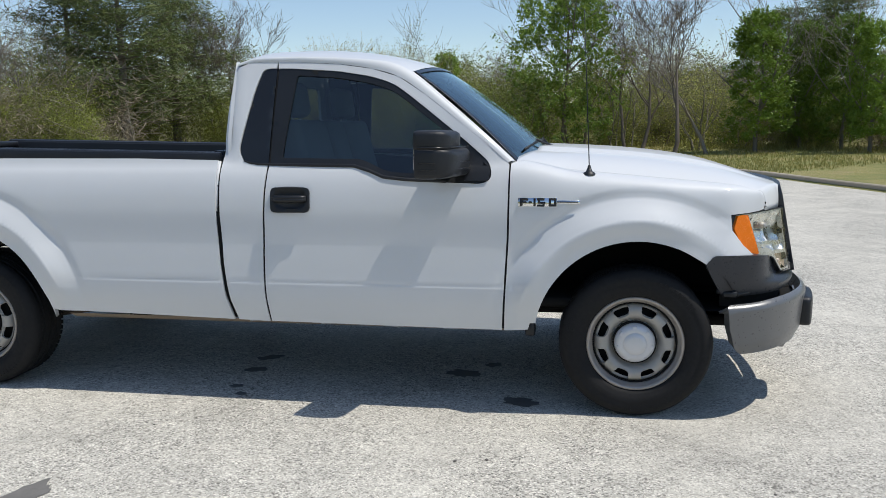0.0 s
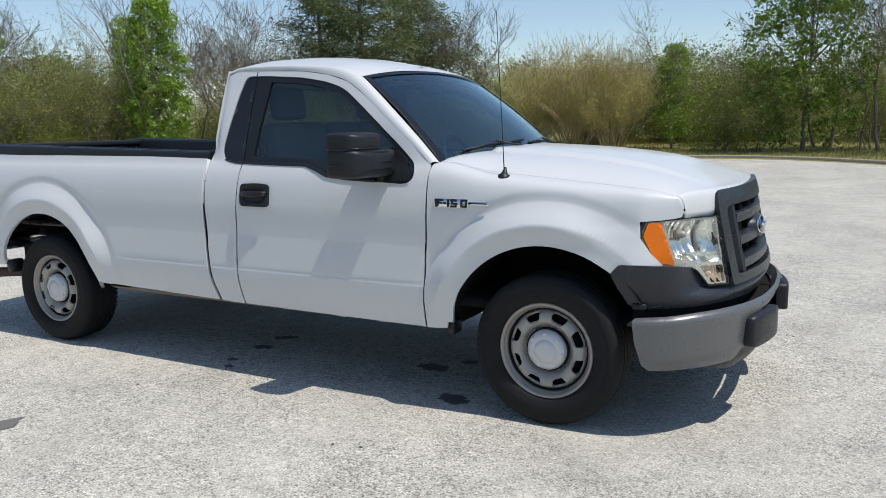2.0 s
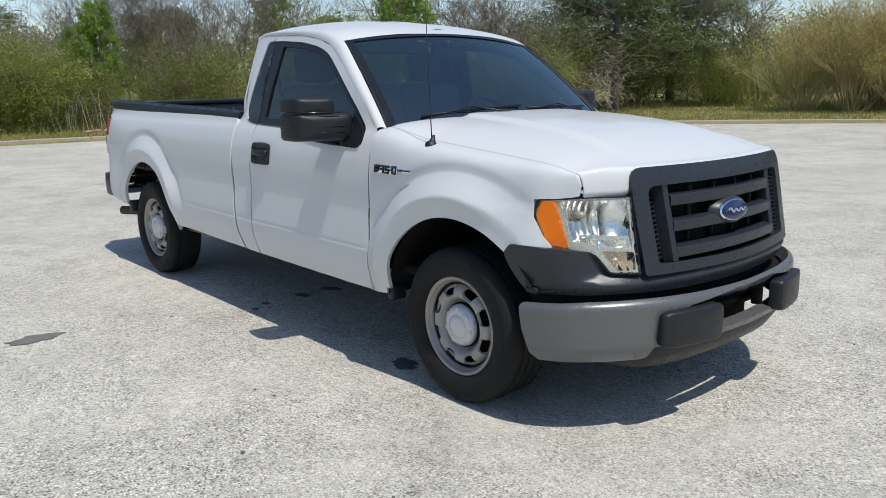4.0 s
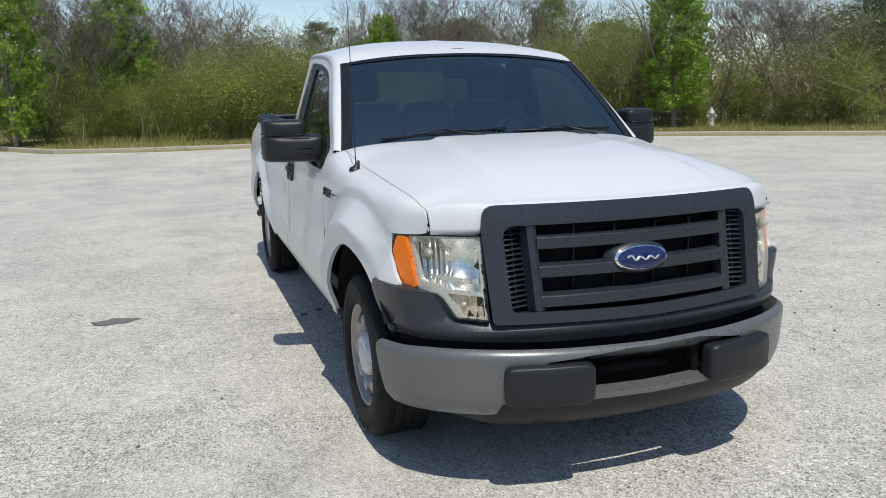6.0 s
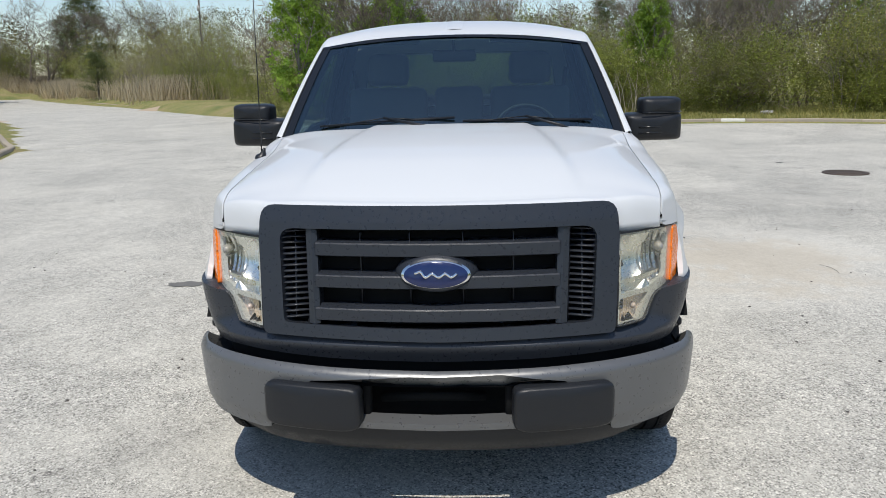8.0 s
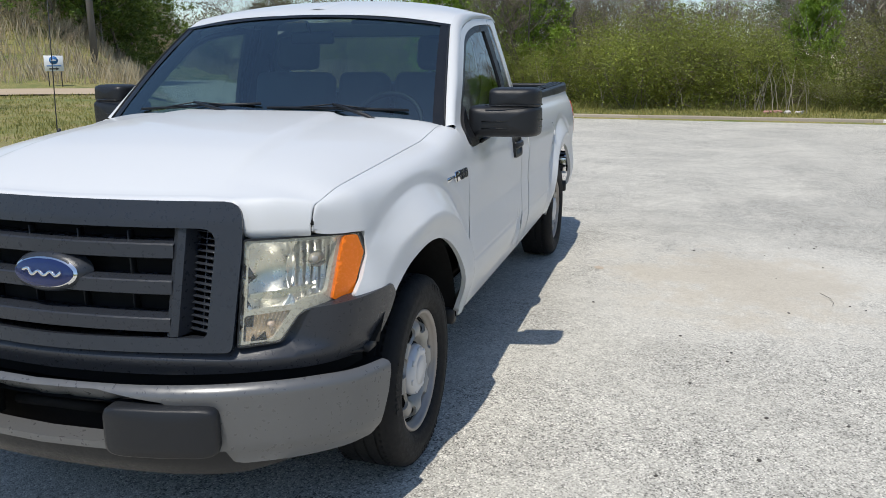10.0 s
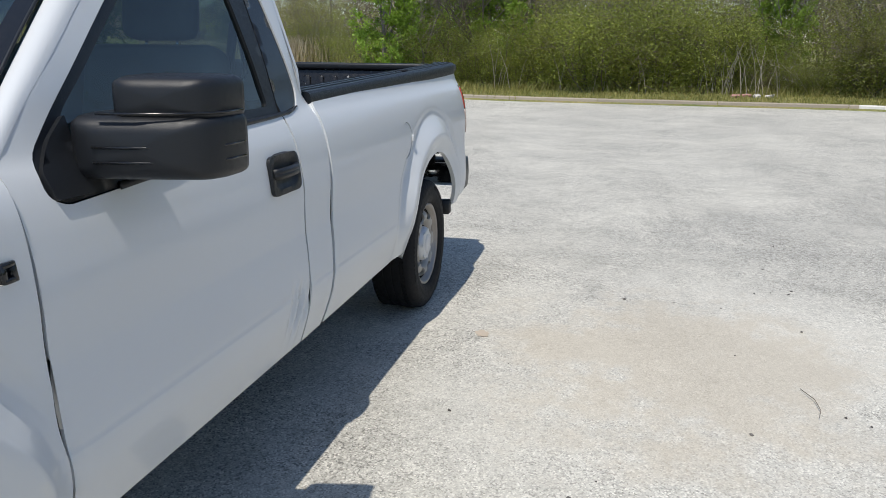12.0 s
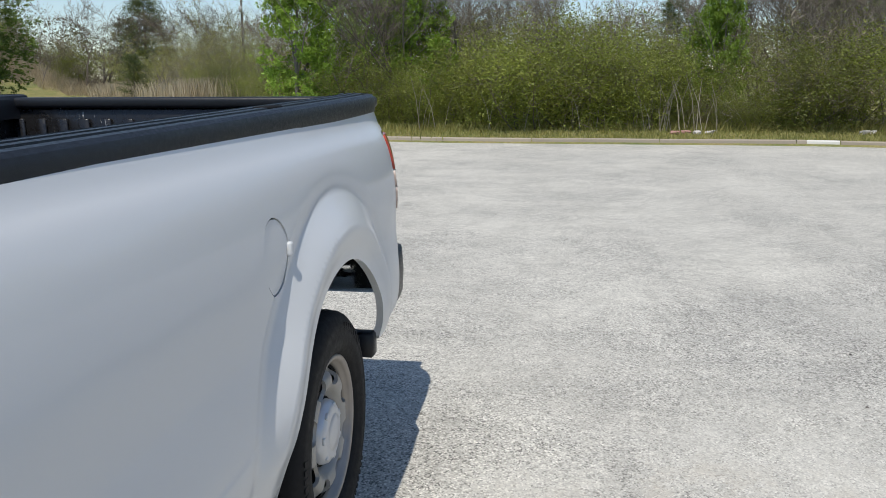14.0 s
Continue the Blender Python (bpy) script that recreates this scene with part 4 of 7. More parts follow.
for s in (-1, 1):
    def upright(u, v, s=s):
        sec = [(-0.055, 0.398), (-0.006, 0.402), (0.006, 0.420), (0.0, 0.440), (-0.055, 0.452)]
        d, yy = sec[round(v * 4)]
        z = 0.740 + 0.322 * u
        y = s * (yy - 0.012 * (1 - u) + 0.010)
        return (grille_x(y, z) + d, y, z)

    sharp(part("grille_upright", grid(12, 4, upright), GRILLE, gr), 18)
    part("vent_bar", block((0.026, 0.0045, 0.305), 0.001, 1, (grille_x(0.497, 0.90) - 0.044, s * 0.495, 0.90), (0, -11.3, 0)), GRILLE, gr)
    for k in range(16):
        z = 0.754 + k * 0.0195
        part("vent_slat", block((0.030, 0.090, 0.0045), 0.001, 1, (grille_x(0.495, z) - 0.040, s * (0.497 - 0.006 * (1 - k / 15)), z), (0, 10, -s * 14)), GRILLE, gr)
for y in (-0.26, -0.09, 0.09, 0.26):
    part("grille_web", block((0.03, 0.005, 0.31), 0.001, 1, (grille_x(y, 0.89) - 0.055, y, 0.89)), BLACK, gr)


def oval(a, b, d0, d1, dome):
    def f(u, v):
        t = 2 * math.pi * u
        k = 1 - v
        y, z = a * k * math.cos(t), 0.914 + b * k * math.sin(t)
        return (grille_x(y, z) + d0 + (d1 - d0) * min(1, v * 6) + dome * (1 - k * k), y, z)

    return grid(48, 8, f, closed_u=True)


em = part("emblem", oval(0.140, 0.068, -0.03, 0.014, 0.006), GRILLE, gr, "blue oval emblem with bright ring")
part("emblem_ring", oval(0.116, 0.050, 0.013, 0.022, 0.004), CHROME, em)
part("emblem_field", oval(0.107, 0.043, 0.021, 0.0235, 0.0045), BLUE, em)
wave = spline([(0, y, 0.914 + dz) for y, dz in ((-0.070, 0.006), (-0.050, 0.012), (-0.034, -0.006), (-0.012, 0.006), (0.010, -0.006), (0.032, 0.006), (0.052, -0.006), (0.070, 0.006))], 4)
part("emblem_mark", tube([(grille_x(p.y, p.z) + 0.0275, p.y, p.z) for p in wave], 0.0058, 6), CHROME, em, "pale flourish across the emblem")

lamp_x = curve([(0.56, 0.722), (0.62, 0.704), (0.68, 0.667), (0.74, 0.620), (0.782, 0.582), (0.82, 0.533), (0.86, 0.458), (0.888, 0.400), (0.91, 0.350)])
for s in (-1, 1):
    def lamp_at(d, s=s):
        return lambda y, z: (lamp_x(y) + 0.17 * (1.03 - z) + d * 0.8, s * (y + 0.45 * d), z)

    whole = rounded([(0.618, 1.028), (0.780, 1.027), (0.878, 1.014), (0.893, 0.944), (0.872, 0.808), (0.790, 0.800), (0.765, 0.790), (0.722, 0.712), (0.610, 0.708)], [0.012, 0.03, 0.012, 0.03, 0.012, 0.02, 0.02, 0.015, 0.012])
    hl = part("headlamp", sheet(whole, [shift(whole, 0.006)], 0.01, lamp_at(-0.002), 0.05, (-1, 0, 0)), BLACK, truck, "headlamp with clear lens and amber side marker")
    main_hole = rounded([(0.636, 1.014), (0.836, 1.008), (0.818, 0.842), (0.774, 0.838), (0.742, 0.822), (0.634, 0.816)], 0.012)
    low_hole = rounded([(0.629, 0.800), (0.742, 0.806), (0.722, 0.764), (0.700, 0.724), (0.627, 0.722)], 0.010)
    amber_hole = rounded([(0.848, 1.008), (0.869, 1.005), (0.882, 0.948), (0.864, 0.817), (0.832, 0.820)], 0.006)
    part("lamp_bezel", sheet(shift(whole, 0.006), [main_hole, low_hole, amber_hole], 0.014, lamp_at(-0.012), 0.022, (-1, 0, 0)), LAMP, hl, "pale silver bezel inside the lens")
    part("lamp_housing", sheet(shift(whole, 0.008), [], 0.03, lamp_at(-0.095), 0, (-1, 0, 0)), LAMP, hl)
    part("amber_marker", sheet(shift(amber_hole, -0.002), [], 0.006, lamp_at(0.007), 0.020, (-1, 0, 0)), AMBER, hl, "amber side marker")

    def bowl(u, v, s=s):
        y, z = 0.628 + 0.214 * u, 0.812 + 0.012 * u + (0.206 - 0.012 * u) * v
        a, b = 2 * u - 1, 2 * v - 1
        # two deep cups, the inner one smooth, the outer one fluted
        cup = max(0.0, 1 - ((u - 0.26) / 0.30) ** 2 - 0.75 * b * b)
        cup2 = max(0.0, 1 - ((u - 0.74) / 0.27) ** 2 - 0.75 * b * b)
        d = -0.016 - 0.060 * cup**0.8 - 0.066 * cup2**0.8 - 0.012 * (1 - b * b)
        if u > 0.46:
            d += 0.0055 * abs(math.sin(math.pi * 13 * (u + 0.03 * b * b))) * smoothstep(0.46, 0.56, u)
        return lamp_at(d)(y, z)

    bw = part("reflector", grid(120, 28, bowl), REFLECT, hl, "bright reflector, partly fluted")
    bx = lamp_x(0.785) + 0.17 * 0.09
    part("bulb_shield", join(moved(lathe([(0.0, -0.040), (0.012, -0.038), (0.017, -0.022), (0.017, 0.016), (0.0, 0.018)], 16), pose(bx - 0.040, s * 0.782, 0.952, 0, 0, 90)), block((0.05, 0.022, 0.010), 0.003, 1, (bx - 0.050, s * 0.782, 0.928))), STEEL, bw)
    part("lamp_ledge", sheet(rounded([(0.640, 0.848), (0.700, 0.842), (0.790, 0.862), (0.800, 0.872), (0.700, 0.866), (0.640, 0.862)], 0.006), [], 0.012, lamp_at(-0.022), 0.03, (-1, 0, 0)), REFLECT, hl, "bright ledge across the lamp")

    def dish(u, v, s=s):
        y, z = 0.622 + (0.128 - 0.044 * (1 - v)) * u, 0.716 + (0.090 + 0.004 * u) * v
        d = -0.026 - 0.035 * 4 * u * (1 - u) * 0.6 + 0.0026 * abs(math.sin(math.pi * 12 * u))
        return (lamp_x(y) + 0.17 * (1.03 - z) + d, s * y, z)

    sig = part("turn_signal", grid(72, 8, dish), SIGNAL, hl, "pale fluted turn signal in the lower corner")
    part("signal_bulb", moved(lathe([(0.0, -0.016), (0.008, -0.013), (0.011, 0.0), (0.009, 0.012), (0.0, 0.016)], 12), pose(lamp_x(0.68) + 0.17 * 0.265 - 0.038, s * 0.68, 0.765, 0, 0, 90)), CLEARW, sig)
    ln = part("lens", sheet(shift(whole, 0.005), [], 0.025, lamp_at(0.002), 0.0, (-1, 0, 0)), LENS if s < 0 else LENS_HAZED, hl, "clear lens" if s < 0 else "lens hazed by the sun")
    ln.visible_shadow = False

# lower nose panel and bumper run along plan curves
def along(pts):
    p = spline([(a, b, 0) for a, b in pts], 10)
    acc = [0.0]
    for a, b in zip(p, p[1:]):
        acc.append(acc[-1] + (b - a).length)
    f = curve([(s_, q.x, q.y) for s_, q in zip(acc, p)])
    return f, acc[-1]


nose, NL = along([(0.868, 0.0), (0.860, 0.2), (0.835, 0.4), (0.785, 0.60), (0.715, 0.74), (0.615, 0.845), (0.49, 0.905), (0.38, 0.930), (0.29, 0.940)])
bump, BL = along([(0.925, 0.0), (0.917, 0.2), (0.893, 0.4), (0.840, 0.585), (0.745, 0.755), (0.630, 0.875), (0.52, 0.935), (0.405, 0.968)])


def strip_at(fn, lean, d=0.0):
    def f(q, z):
        x, y = fn(abs(q))
        x2, y2 = fn(abs(q) + 0.01)
        x1, y1 = fn(max(0, abs(q) - 0.01))
        t = Vector((x2 - x1, y2 - y1)).normalized()
        n = Vector((-t.y, t.x))
        if n.x < 0 and n.y < 0 or n.dot(Vector((x, y))) < 0:
            n = -n
        o = d + lean(z, abs(q))
        return (x + n.x * o, math.copysign(y + n.y * o, q), z)

    return f


def nose_lean(z, q):
    a, k = -0.030 + curve_lean(z), smoothstep(0.78, 1.02, q)
    return a + (end_lean(z) - a) * k


end_lean = curve([(0.58, -0.062), (0.62, -0.032), (0.66, -0.016), (0.70, -0.004), (0.78, 0.010), (0.83, 0.014), (0.90, 0.014)])


curve_lean = curve([(0.58, -0.014), (0.600, -0.006), (0.640, 0.006), (0.664, 0.016), (0.670, 0.0165), (0.676, 0.013), (0.705, -0.018), (0.712, -0.024), (0.735, -0.030), (0.80, -0.040), (0.90, -0.055)])
pts = [(0.0, 0.712), (0.45, 0.714), (0.63, 0.712), (0.755, 0.716), (0.82, 0.795), (0.87, 0.806), (0.98, 0.820), (NL - 0.12, 0.824), (NL - 0.045, 0.822), (NL - 0.006, 0.780), (NL - 0.035, 0.72), (NL - 0.075, 0.655), (NL - 0.11, 0.612), (0.98, 0.622), (0.72, 0.630), (0.40, 0.618), (0.0, 0.612)]
loop = pts + [(-a, b) for a, b in pts[::-1]][1:-1]
fa = part("lower_fascia", sheet(rounded(loop, 0.012, 2), [], 0.03, strip_at(nose, nose_lean), 0.05, (-1, 0, 0), extra=[(-0.8 + 0.03 * k, z) for k in range(54) for z in (0.640, 0.661, 0.667, 0.673, 0.703, 0.711)], exact=True), GRILLE, truck, "charcoal plastic panel below the headlamps")
sharp(fa, 45)
bump_lean = curve([(0.36, -0.034), (0.385, -0.022), (0.40, -0.016), (0.46, -0.008), (0.53, -0.003), (0.578, 0.0), (0.590, -0.003), (0.602, -0.012), (0.612, -0.028), (0.620, -0.06)])
pts = [(0.0, 0.612), (0.30, 0.612), (0.60, 0.612), (0.90, 0.612), (BL - 0.05, 0.612), (BL - 0.012, 0.611), (BL, 0.600), (BL - 0.012, 0.50), (BL - 0.045, 0.392), (BL - 0.08, 0.362), (0.90, 0.352), (0.66, 0.350), (0.625, 0.356), (0.605, 0.402), (0.30, 0.404), (0.0, 0.404)]
loop = pts + [(-a, b) for a, b in pts[::-1]][1:-1]
mouth = rounded([(-0.44, 0.566), (-0.27, 0.584), (-0.10, 0.597), (0.22, 0.600), (0.30, 0.588), (0.44, 0.566), (0.40, 0.428), (-0.40, 0.428)], 0.015)
crown = curve([(0.0, -0.010), (0.3, -0.005), (0.6, 0.0), (0.9, -0.006), (1.05, -0.018), (1.25, -0.030)])


def bumper_at(q, z):
    x, y, zz = strip_at(bump, lambda z, q: bump_lean(z))(q, z)
    return (x, y, zz + crown(abs(q)))


bp = part("front_bumper", sheet(rounded(loop, 0.008, 3), [mouth], 0.03, bumper_at, 0.06, (-1, 0, 0), extra=[(-1.16 + 0.015 * k, z) for k in range(156) for z in (0.566, 0.576, 0.584, 0.592, 0.599, 0.605)], exact=True), BUMPER, truck, "dark grey painted steel front bumper")
sharp(bp, 45)
for s in (-1, 1):
    def pad(u, v, s=s):
        a = 2 * math.pi * u
        c_, s_ = math.cos(a), math.sin(a)
        k, d = [(1.0, -0.03), (1.0, 0.012), (0.965, 0.026), (0.90, 0.031), (0.5, 0.034), (0.0, 0.035)][round(v * 5)]
        q = 0.425 + 0.172 * k * math.copysign(abs(c_) ** 0.28, c_)
        z = 0.480 + 0.079 * k * math.copysign(abs(s_) ** 0.28, s_)
        return strip_at(bump, lambda z, q: 0.004, d)(s * q, z)

    part("bumper_pad", grid(48, 5, pad, closed_u=True), BLACK, bp, "black plastic bumper guard")
part("mouth_back", sheet([(-0.46, 0.62), (0.46, 0.62), (0.46, 0.29), (-0.46, 0.29)], [], 0.1, strip_at(bump, lambda z, q: -0.20), 0, (-1, 0, 0)), DARK, bp)
part("tow_bracket", join(block((0.05, 0.03, 0.13), 0.006, 1, (0.83, 0.245, 0.49)), block((0.05, 0.03, 0.13), 0.006, 1, (0.83, -0.245, 0.49)), tube([(0.78, -0.20, 0.46), (0.80, -0.05, 0.475), (0.79, 0.06, 0.47), (0.76, 0.16, 0.455)], 0.018, 8)), DARK, bp, "bracket and pipe inside the bumper opening")
val_lean = curve([(0.26, -0.14), (0.30, -0.075), (0.35, -0.052), (0.40, -0.050), (0.44, -0.050)])
pts = [(0.0, 0.41), (0.60, 0.41), (0.86, 0.41), (0.90, 0.40), (0.85, 0.345), (0.66, 0.300), (0.30, 0.272), (0.0, 0.268)]
loop = pts + [(-a, b) for a, b in pts[::-1]][1:-1]
part("lower_valance", sheet(loop, [], 0.05, strip_at(bump, lambda z, q: val_lean(z)), 0.02, (-1, 0, 0)), BLACK, truck, "black air dam below the bumper")
# unseen plate, added to keep sun streaks out of the shadow below
part("splash_shield", grid(40, 3, lambda u, v: (lambda p: (0.26 + (p[0] - 0.03 - 0.26) * v, math.copysign(min(p[1] * 0.965, 0.90), 2 * u - 1), 0.545))(bump(abs(2 * u - 1) * BL))), DARK, truck)
# dark sheet behind the open bumper gap, added as the shade inside it
part("bumper_gap", sheet([(-1.15, 0.68), (1.15, 0.68), (1.15, 0.56), (-1.15, 0.56)], [], 0.08, strip_at(nose, lambda z, q: -0.075), 0, (-1, 0, 0)), DARK, truck)
for s in (-1, 1):
    part("fog_bracket", join(block((0.07, 0.05, 0.035), 0.008, 1, (0.42, s * 0.885, 0.63)), tube([(0.36, s * 0.88, 0.64), (0.46, s * 0.88, 0.625), (0.53, s * 0.85, 0.64)], 0.012, 6)), BLACK, truck)

# wheels: steel disc with eight openings, tyre, centre cap


disc_curve = curve([(0.0, -0.012), (0.085, -0.012), (0.098, 0.004), (0.106, 0.020), (0.113, 0.018), (0.132, -0.020), (0.158, -0.030), (0.182, -0.022), (0.194, 0.006), (0.202, 0.022), (0.212, 0.024), (0.232, 0.024)])


def wheel_disc():
    outer = [(0.206 * math.cos(a), 0.206 * math.sin(a)) for a in (2 * math.pi * k / 72 for k in range(72))]
    holes = []
    for k in range(8):
        a = 2 * math.pi * (k + 0.5) / 8
        w, r0, r1 = 0.044, 0.141, 0.1925
        q = [(-w, r1 - 0.004), (0, r1), (w, r1 - 0.004), (w * 0.62, r0 + 0.003), (0, r0), (-w * 0.62, r0 + 0.003)]
        q = rounded(q, 0.013, 3)
        holes.append([(p[0] * math.cos(a) - p[1] * math.sin(a), p[0] * math.sin(a) + p[1] * math.cos(a)) for p in q])
    return sheet(outer, holes, 0.012, lambda x, z: (x, disc_curve(math.hypot(x, z)), z), 0.012, (0, 1, 0))


disc_bm = wheel_disc()
rim_bm = lathe([(0.200, 0.030), (0.2045, 0.024), (0.206, -0.006), (0.209, -0.016), (0.216, -0.020), (0.2175, -0.028), (0.222, -0.035), (0.230, -0.039), (0.236, -0.036), (0.238, -0.026), (0.234, -0.015), (0.226, 0.0), (0.214, 0.04), (0.205, 0.08), (0.205, 0.17), (0.225, 0.19)], 64)
tyre_prof = [(0.228, 0.185), (0.27, 0.195), (0.325, 0.198), (0.350, 0.190), (0.364, 0.176), (0.371, 0.160), (0.3715, 0.118), (0.364, 0.116), (0.364, 0.108), (0.3725, 0.106), (0.3735, 0.070), (0.366, 0.068), (0.366, 0.060), (0.3735, 0.058), (0.3725, 0.024), (0.365, 0.022), (0.365, 0.014), (0.3715, 0.012), (0.370, -0.022), (0.363, -0.036), (0.352, -0.046), (0.335, -0.054), (0.318, -0.0575), (0.316, -0.0565), (0.300, -0.0590), (0.275, -0.0570), (0.270, -0.0545), (0.255, -0.050), (0.243, -0.042), (0.236, -0.030), (0.230, -0.02)]
tyre_bm = lathe(tyre_prof, 72)
blocks = bmesh.new()
for k in range(72):
    a = 2 * math.pi * (k + 0.5) / 72
    for y0, y1, r in ((-0.036, 0.004, 0.371), (0.146, 0.182, 0.371)):
        vs = []
        for da in (-0.030, 0.030):
            for yy, rr in ((y0, r - 0.010), (y1, r + 0.0018), (y1, r - 0.012)):
                vs.append(blocks.verts.new((rr * math.cos(a + da), yy, rr * math.sin(a + da))))
        for f in ((0, 1, 4, 3), (1, 2, 5, 4), (0, 2, 1), (3, 4, 5)):
            blocks.faces.new([vs[i] for i in f])
letters = bmesh.new()
for a0, n_ in ((0.6, 9), (2.7, 8), (4.6, 9)):
    for k in range(n_):
        a = a0 + k * 0.075
        m = pose(0, 0, 0, 0, -math.degrees(a), 0) @ pose(0.322, -0.0565, 0)
        b = block((0.026, 0.003, 0.013), 0.0, 1)
        moved(b, m)
        me_ = bpy.data.meshes.new("x")
        b.to_mesh(me_)
        b.free()
        letters.from_mesh(me_)
        bpy.data.meshes.remove(me_)
tyre_bm = join(tyre_bm, letters)
cap_bm = lathe([(0.100, 0.004), (0.099, -0.012), (0.094, -0.026), (0.080, -0.036), (0.060, -0.040), (0.057, -0.038), (0.055, -0.041), (0.030, -0.0435), (0.0, -0.0445)], 48)
bosses = bmesh.new()
for k in range(7):
    a = 2 * math.pi * k / 7 + 0.2
    b = block((0.020, 0.018, 0.024), 0.004, 2, (0.080, -0.028, 0))
    moved(b, pose(0, 0, 0, 0, math.degrees(a), 0))
    me_ = bpy.data.meshes.new("x")
    b.to_mesh(me_)
    b.free()
    bosses.from_mesh(me_)
    bpy.data.meshes.remove(me_)
cap_bm = join(cap_bm, bosses)
first = {}
for cx, s, zz, steer in ((FX, -1, HUB, 0), (FX, 1, HUB, 0), (RX, -1, HUB, 0), (RX, 1, HUB, 0)):
    m = pose(cx, s * 0.892, zz, 0, 37 * cx, 0 if s < 0 else 180)
    if not first:
        wh = part("wheel", disc_bm, STEEL, truck, "silver steel wheel with eight openings")
        sharp(wh, 50)
        rm = part("rim", rim_bm, RUST, wh, "worn silver rim with dirt in its steps")
        ty = part("tyre", tyre_bm, RUBBER, wh, "worn black road tyre")
        sharp(ty, 40)
        tb = tagged(part("tyre_tread", blocks, RUBBER, wh), "worn tread blocks round the tyre", kind="stuff")
        cp = part("hub_cap", cap_bm, CAP, wh, "satin silver centre cap")
        # brake drum, widened and blackened to stand in for shade behind the openings
        dr = part("brake_drum", lathe([(0.0, 0.03), (0.198, 0.032), (0.198, 0.13), (0.0, 0.14)], 32), DARK, wh)
        # two dark rings put the shade of the wheel's grooves into the model
        rs = part("rim_seam", lathe([(0.1975, -0.002), (0.2005, -0.004), (0.2055, -0.004), (0.2070, -0.001), (0.2055, 0.006), (0.1985, 0.008)], 64), DARK, wh, "dark grimy seam between disc and rim")
        cs = part("cap_seam", lathe([(0.0985, -0.004), (0.104, -0.006), (0.1075, -0.002), (0.1085, 0.010)], 48), DARK, wh, "dark ring round the centre cap")
        first = {"wheel": wh, "kids": (rm, ty, tb, cp, dr, rs, cs)}
        wh.matrix_basis = m
    else:
        wh = new("wheel", first["wheel"].data)
        tagged(wh, "silver steel wheel with eight openings")
        wh.parent = truck
        wh.matrix_basis = m
        for o in first["kids"]:
            q = new(o.name.split(".")[0], o.data)
            q.parent = wh
            if o is tb:
                tagged(q, "worn tread blocks round the tyre", kind="stuff")
            elif "label" in o.keys():
                tagged(q, o["label"])

# underbody
for s in (-1, 1):
    part("frame_rail", block((5.3, 0.07, 0.15), 0.01, 1, (-2.05, s * 0.42, 0.50)), DARK, truck)
    part("control_arm", tube([(FX - 0.15, s * 0.45, 0.42), (FX, s * 0.78, 0.36), (FX + 0.15, s * 0.45, 0.42)], 0.03, 8), DARK, truck)
    part("leaf_spring", join(*[tube([(RX + 0.62, s * 0.56, 0.42 - k * 0.01), (RX, s * 0.56, 0.33 - k * 0.012), (RX - 0.62 + k * 0.1, s * 0.56, 0.44 - k * 0.01)], 0.02, 6) for k in range(3)]), IRON, truck)
    part("shock_absorber", tube([(RX - 0.10, s * 0.62, 0.34), (RX - 0.28, s * 0.56, 0.78)], [0.028, 0.02], 10), DARK, truck)
part("rear_axle", join(tube([(RX, -0.80, HUB), (RX, 0.80, HUB)], 0.045, 12), moved(lathe([(0.0, -0.14), (0.10, -0.10), (0.14, 0), (0.10, 0.10), (0.0, 0.14)], 16), pose(RX, 0, HUB))), IRON, truck)
part("drive_shaft", tube([(RX, 0, HUB + 0.02), (-1.2, 0, 0.50)], 0.04, 10), DARK, truck)
part("gearbox", block((1.3, 0.5, 0.30), 0.05, 2, (-0.6, 0, 0.50)), DARK, truck)
part("fuel_tank", block((1.0, 0.36, 0.22), 0.04, 2, (-2.5, 0.30, 0.46)), DARK, truck)
part("skid_plate", block((0.6, 1.0, 0.06), 0.02, 1, (0.40, 0, 0.40)), DARK, truck)
part("floor_pan", block((2.2, 1.72, 0.05), 0.01, 1, (-1.20, 0, 0.56)), DARK, truck)
for x in (-2.7, -3.3, -4.0, -4.5):
    part("bed_crossmember", block((0.09, 1.50, 0.07), 0.012, 1, (x, 0, 0.745)), DARK, truck)
part("brake_hose", tube([(RX - 0.05, 0.62, 0.78), (RX - 0.16, 0.66, 0.68), (RX - 0.30, 0.70, 0.52)], 0.008, 6), DARK, truck)
part("firewall", block((0.05, 1.70, 0.62), 0.01, 1, (-0.60, 0, 0.88)), DARK, truck)
part("engine_block", block((0.85, 0.75, 0.40), 0.06, 2, (0.02, 0, 0.80)), DARK, truck)
part("radiator", block((0.05, 1.15, 0.50), 0.01, 1, (0.58, 0, 0.80)), DARK, truck)
part("exhaust_pipe", tube([(-2.8, -0.42, 0.42), (-3.6, -0.55, 0.52), (-3.95, -0.62, 0.47), (-4.15, -0.80, 0.44), (-4.42, -0.92, 0.43)], 0.036, 12, False), IRON, truck, "rusty exhaust tail pipe")

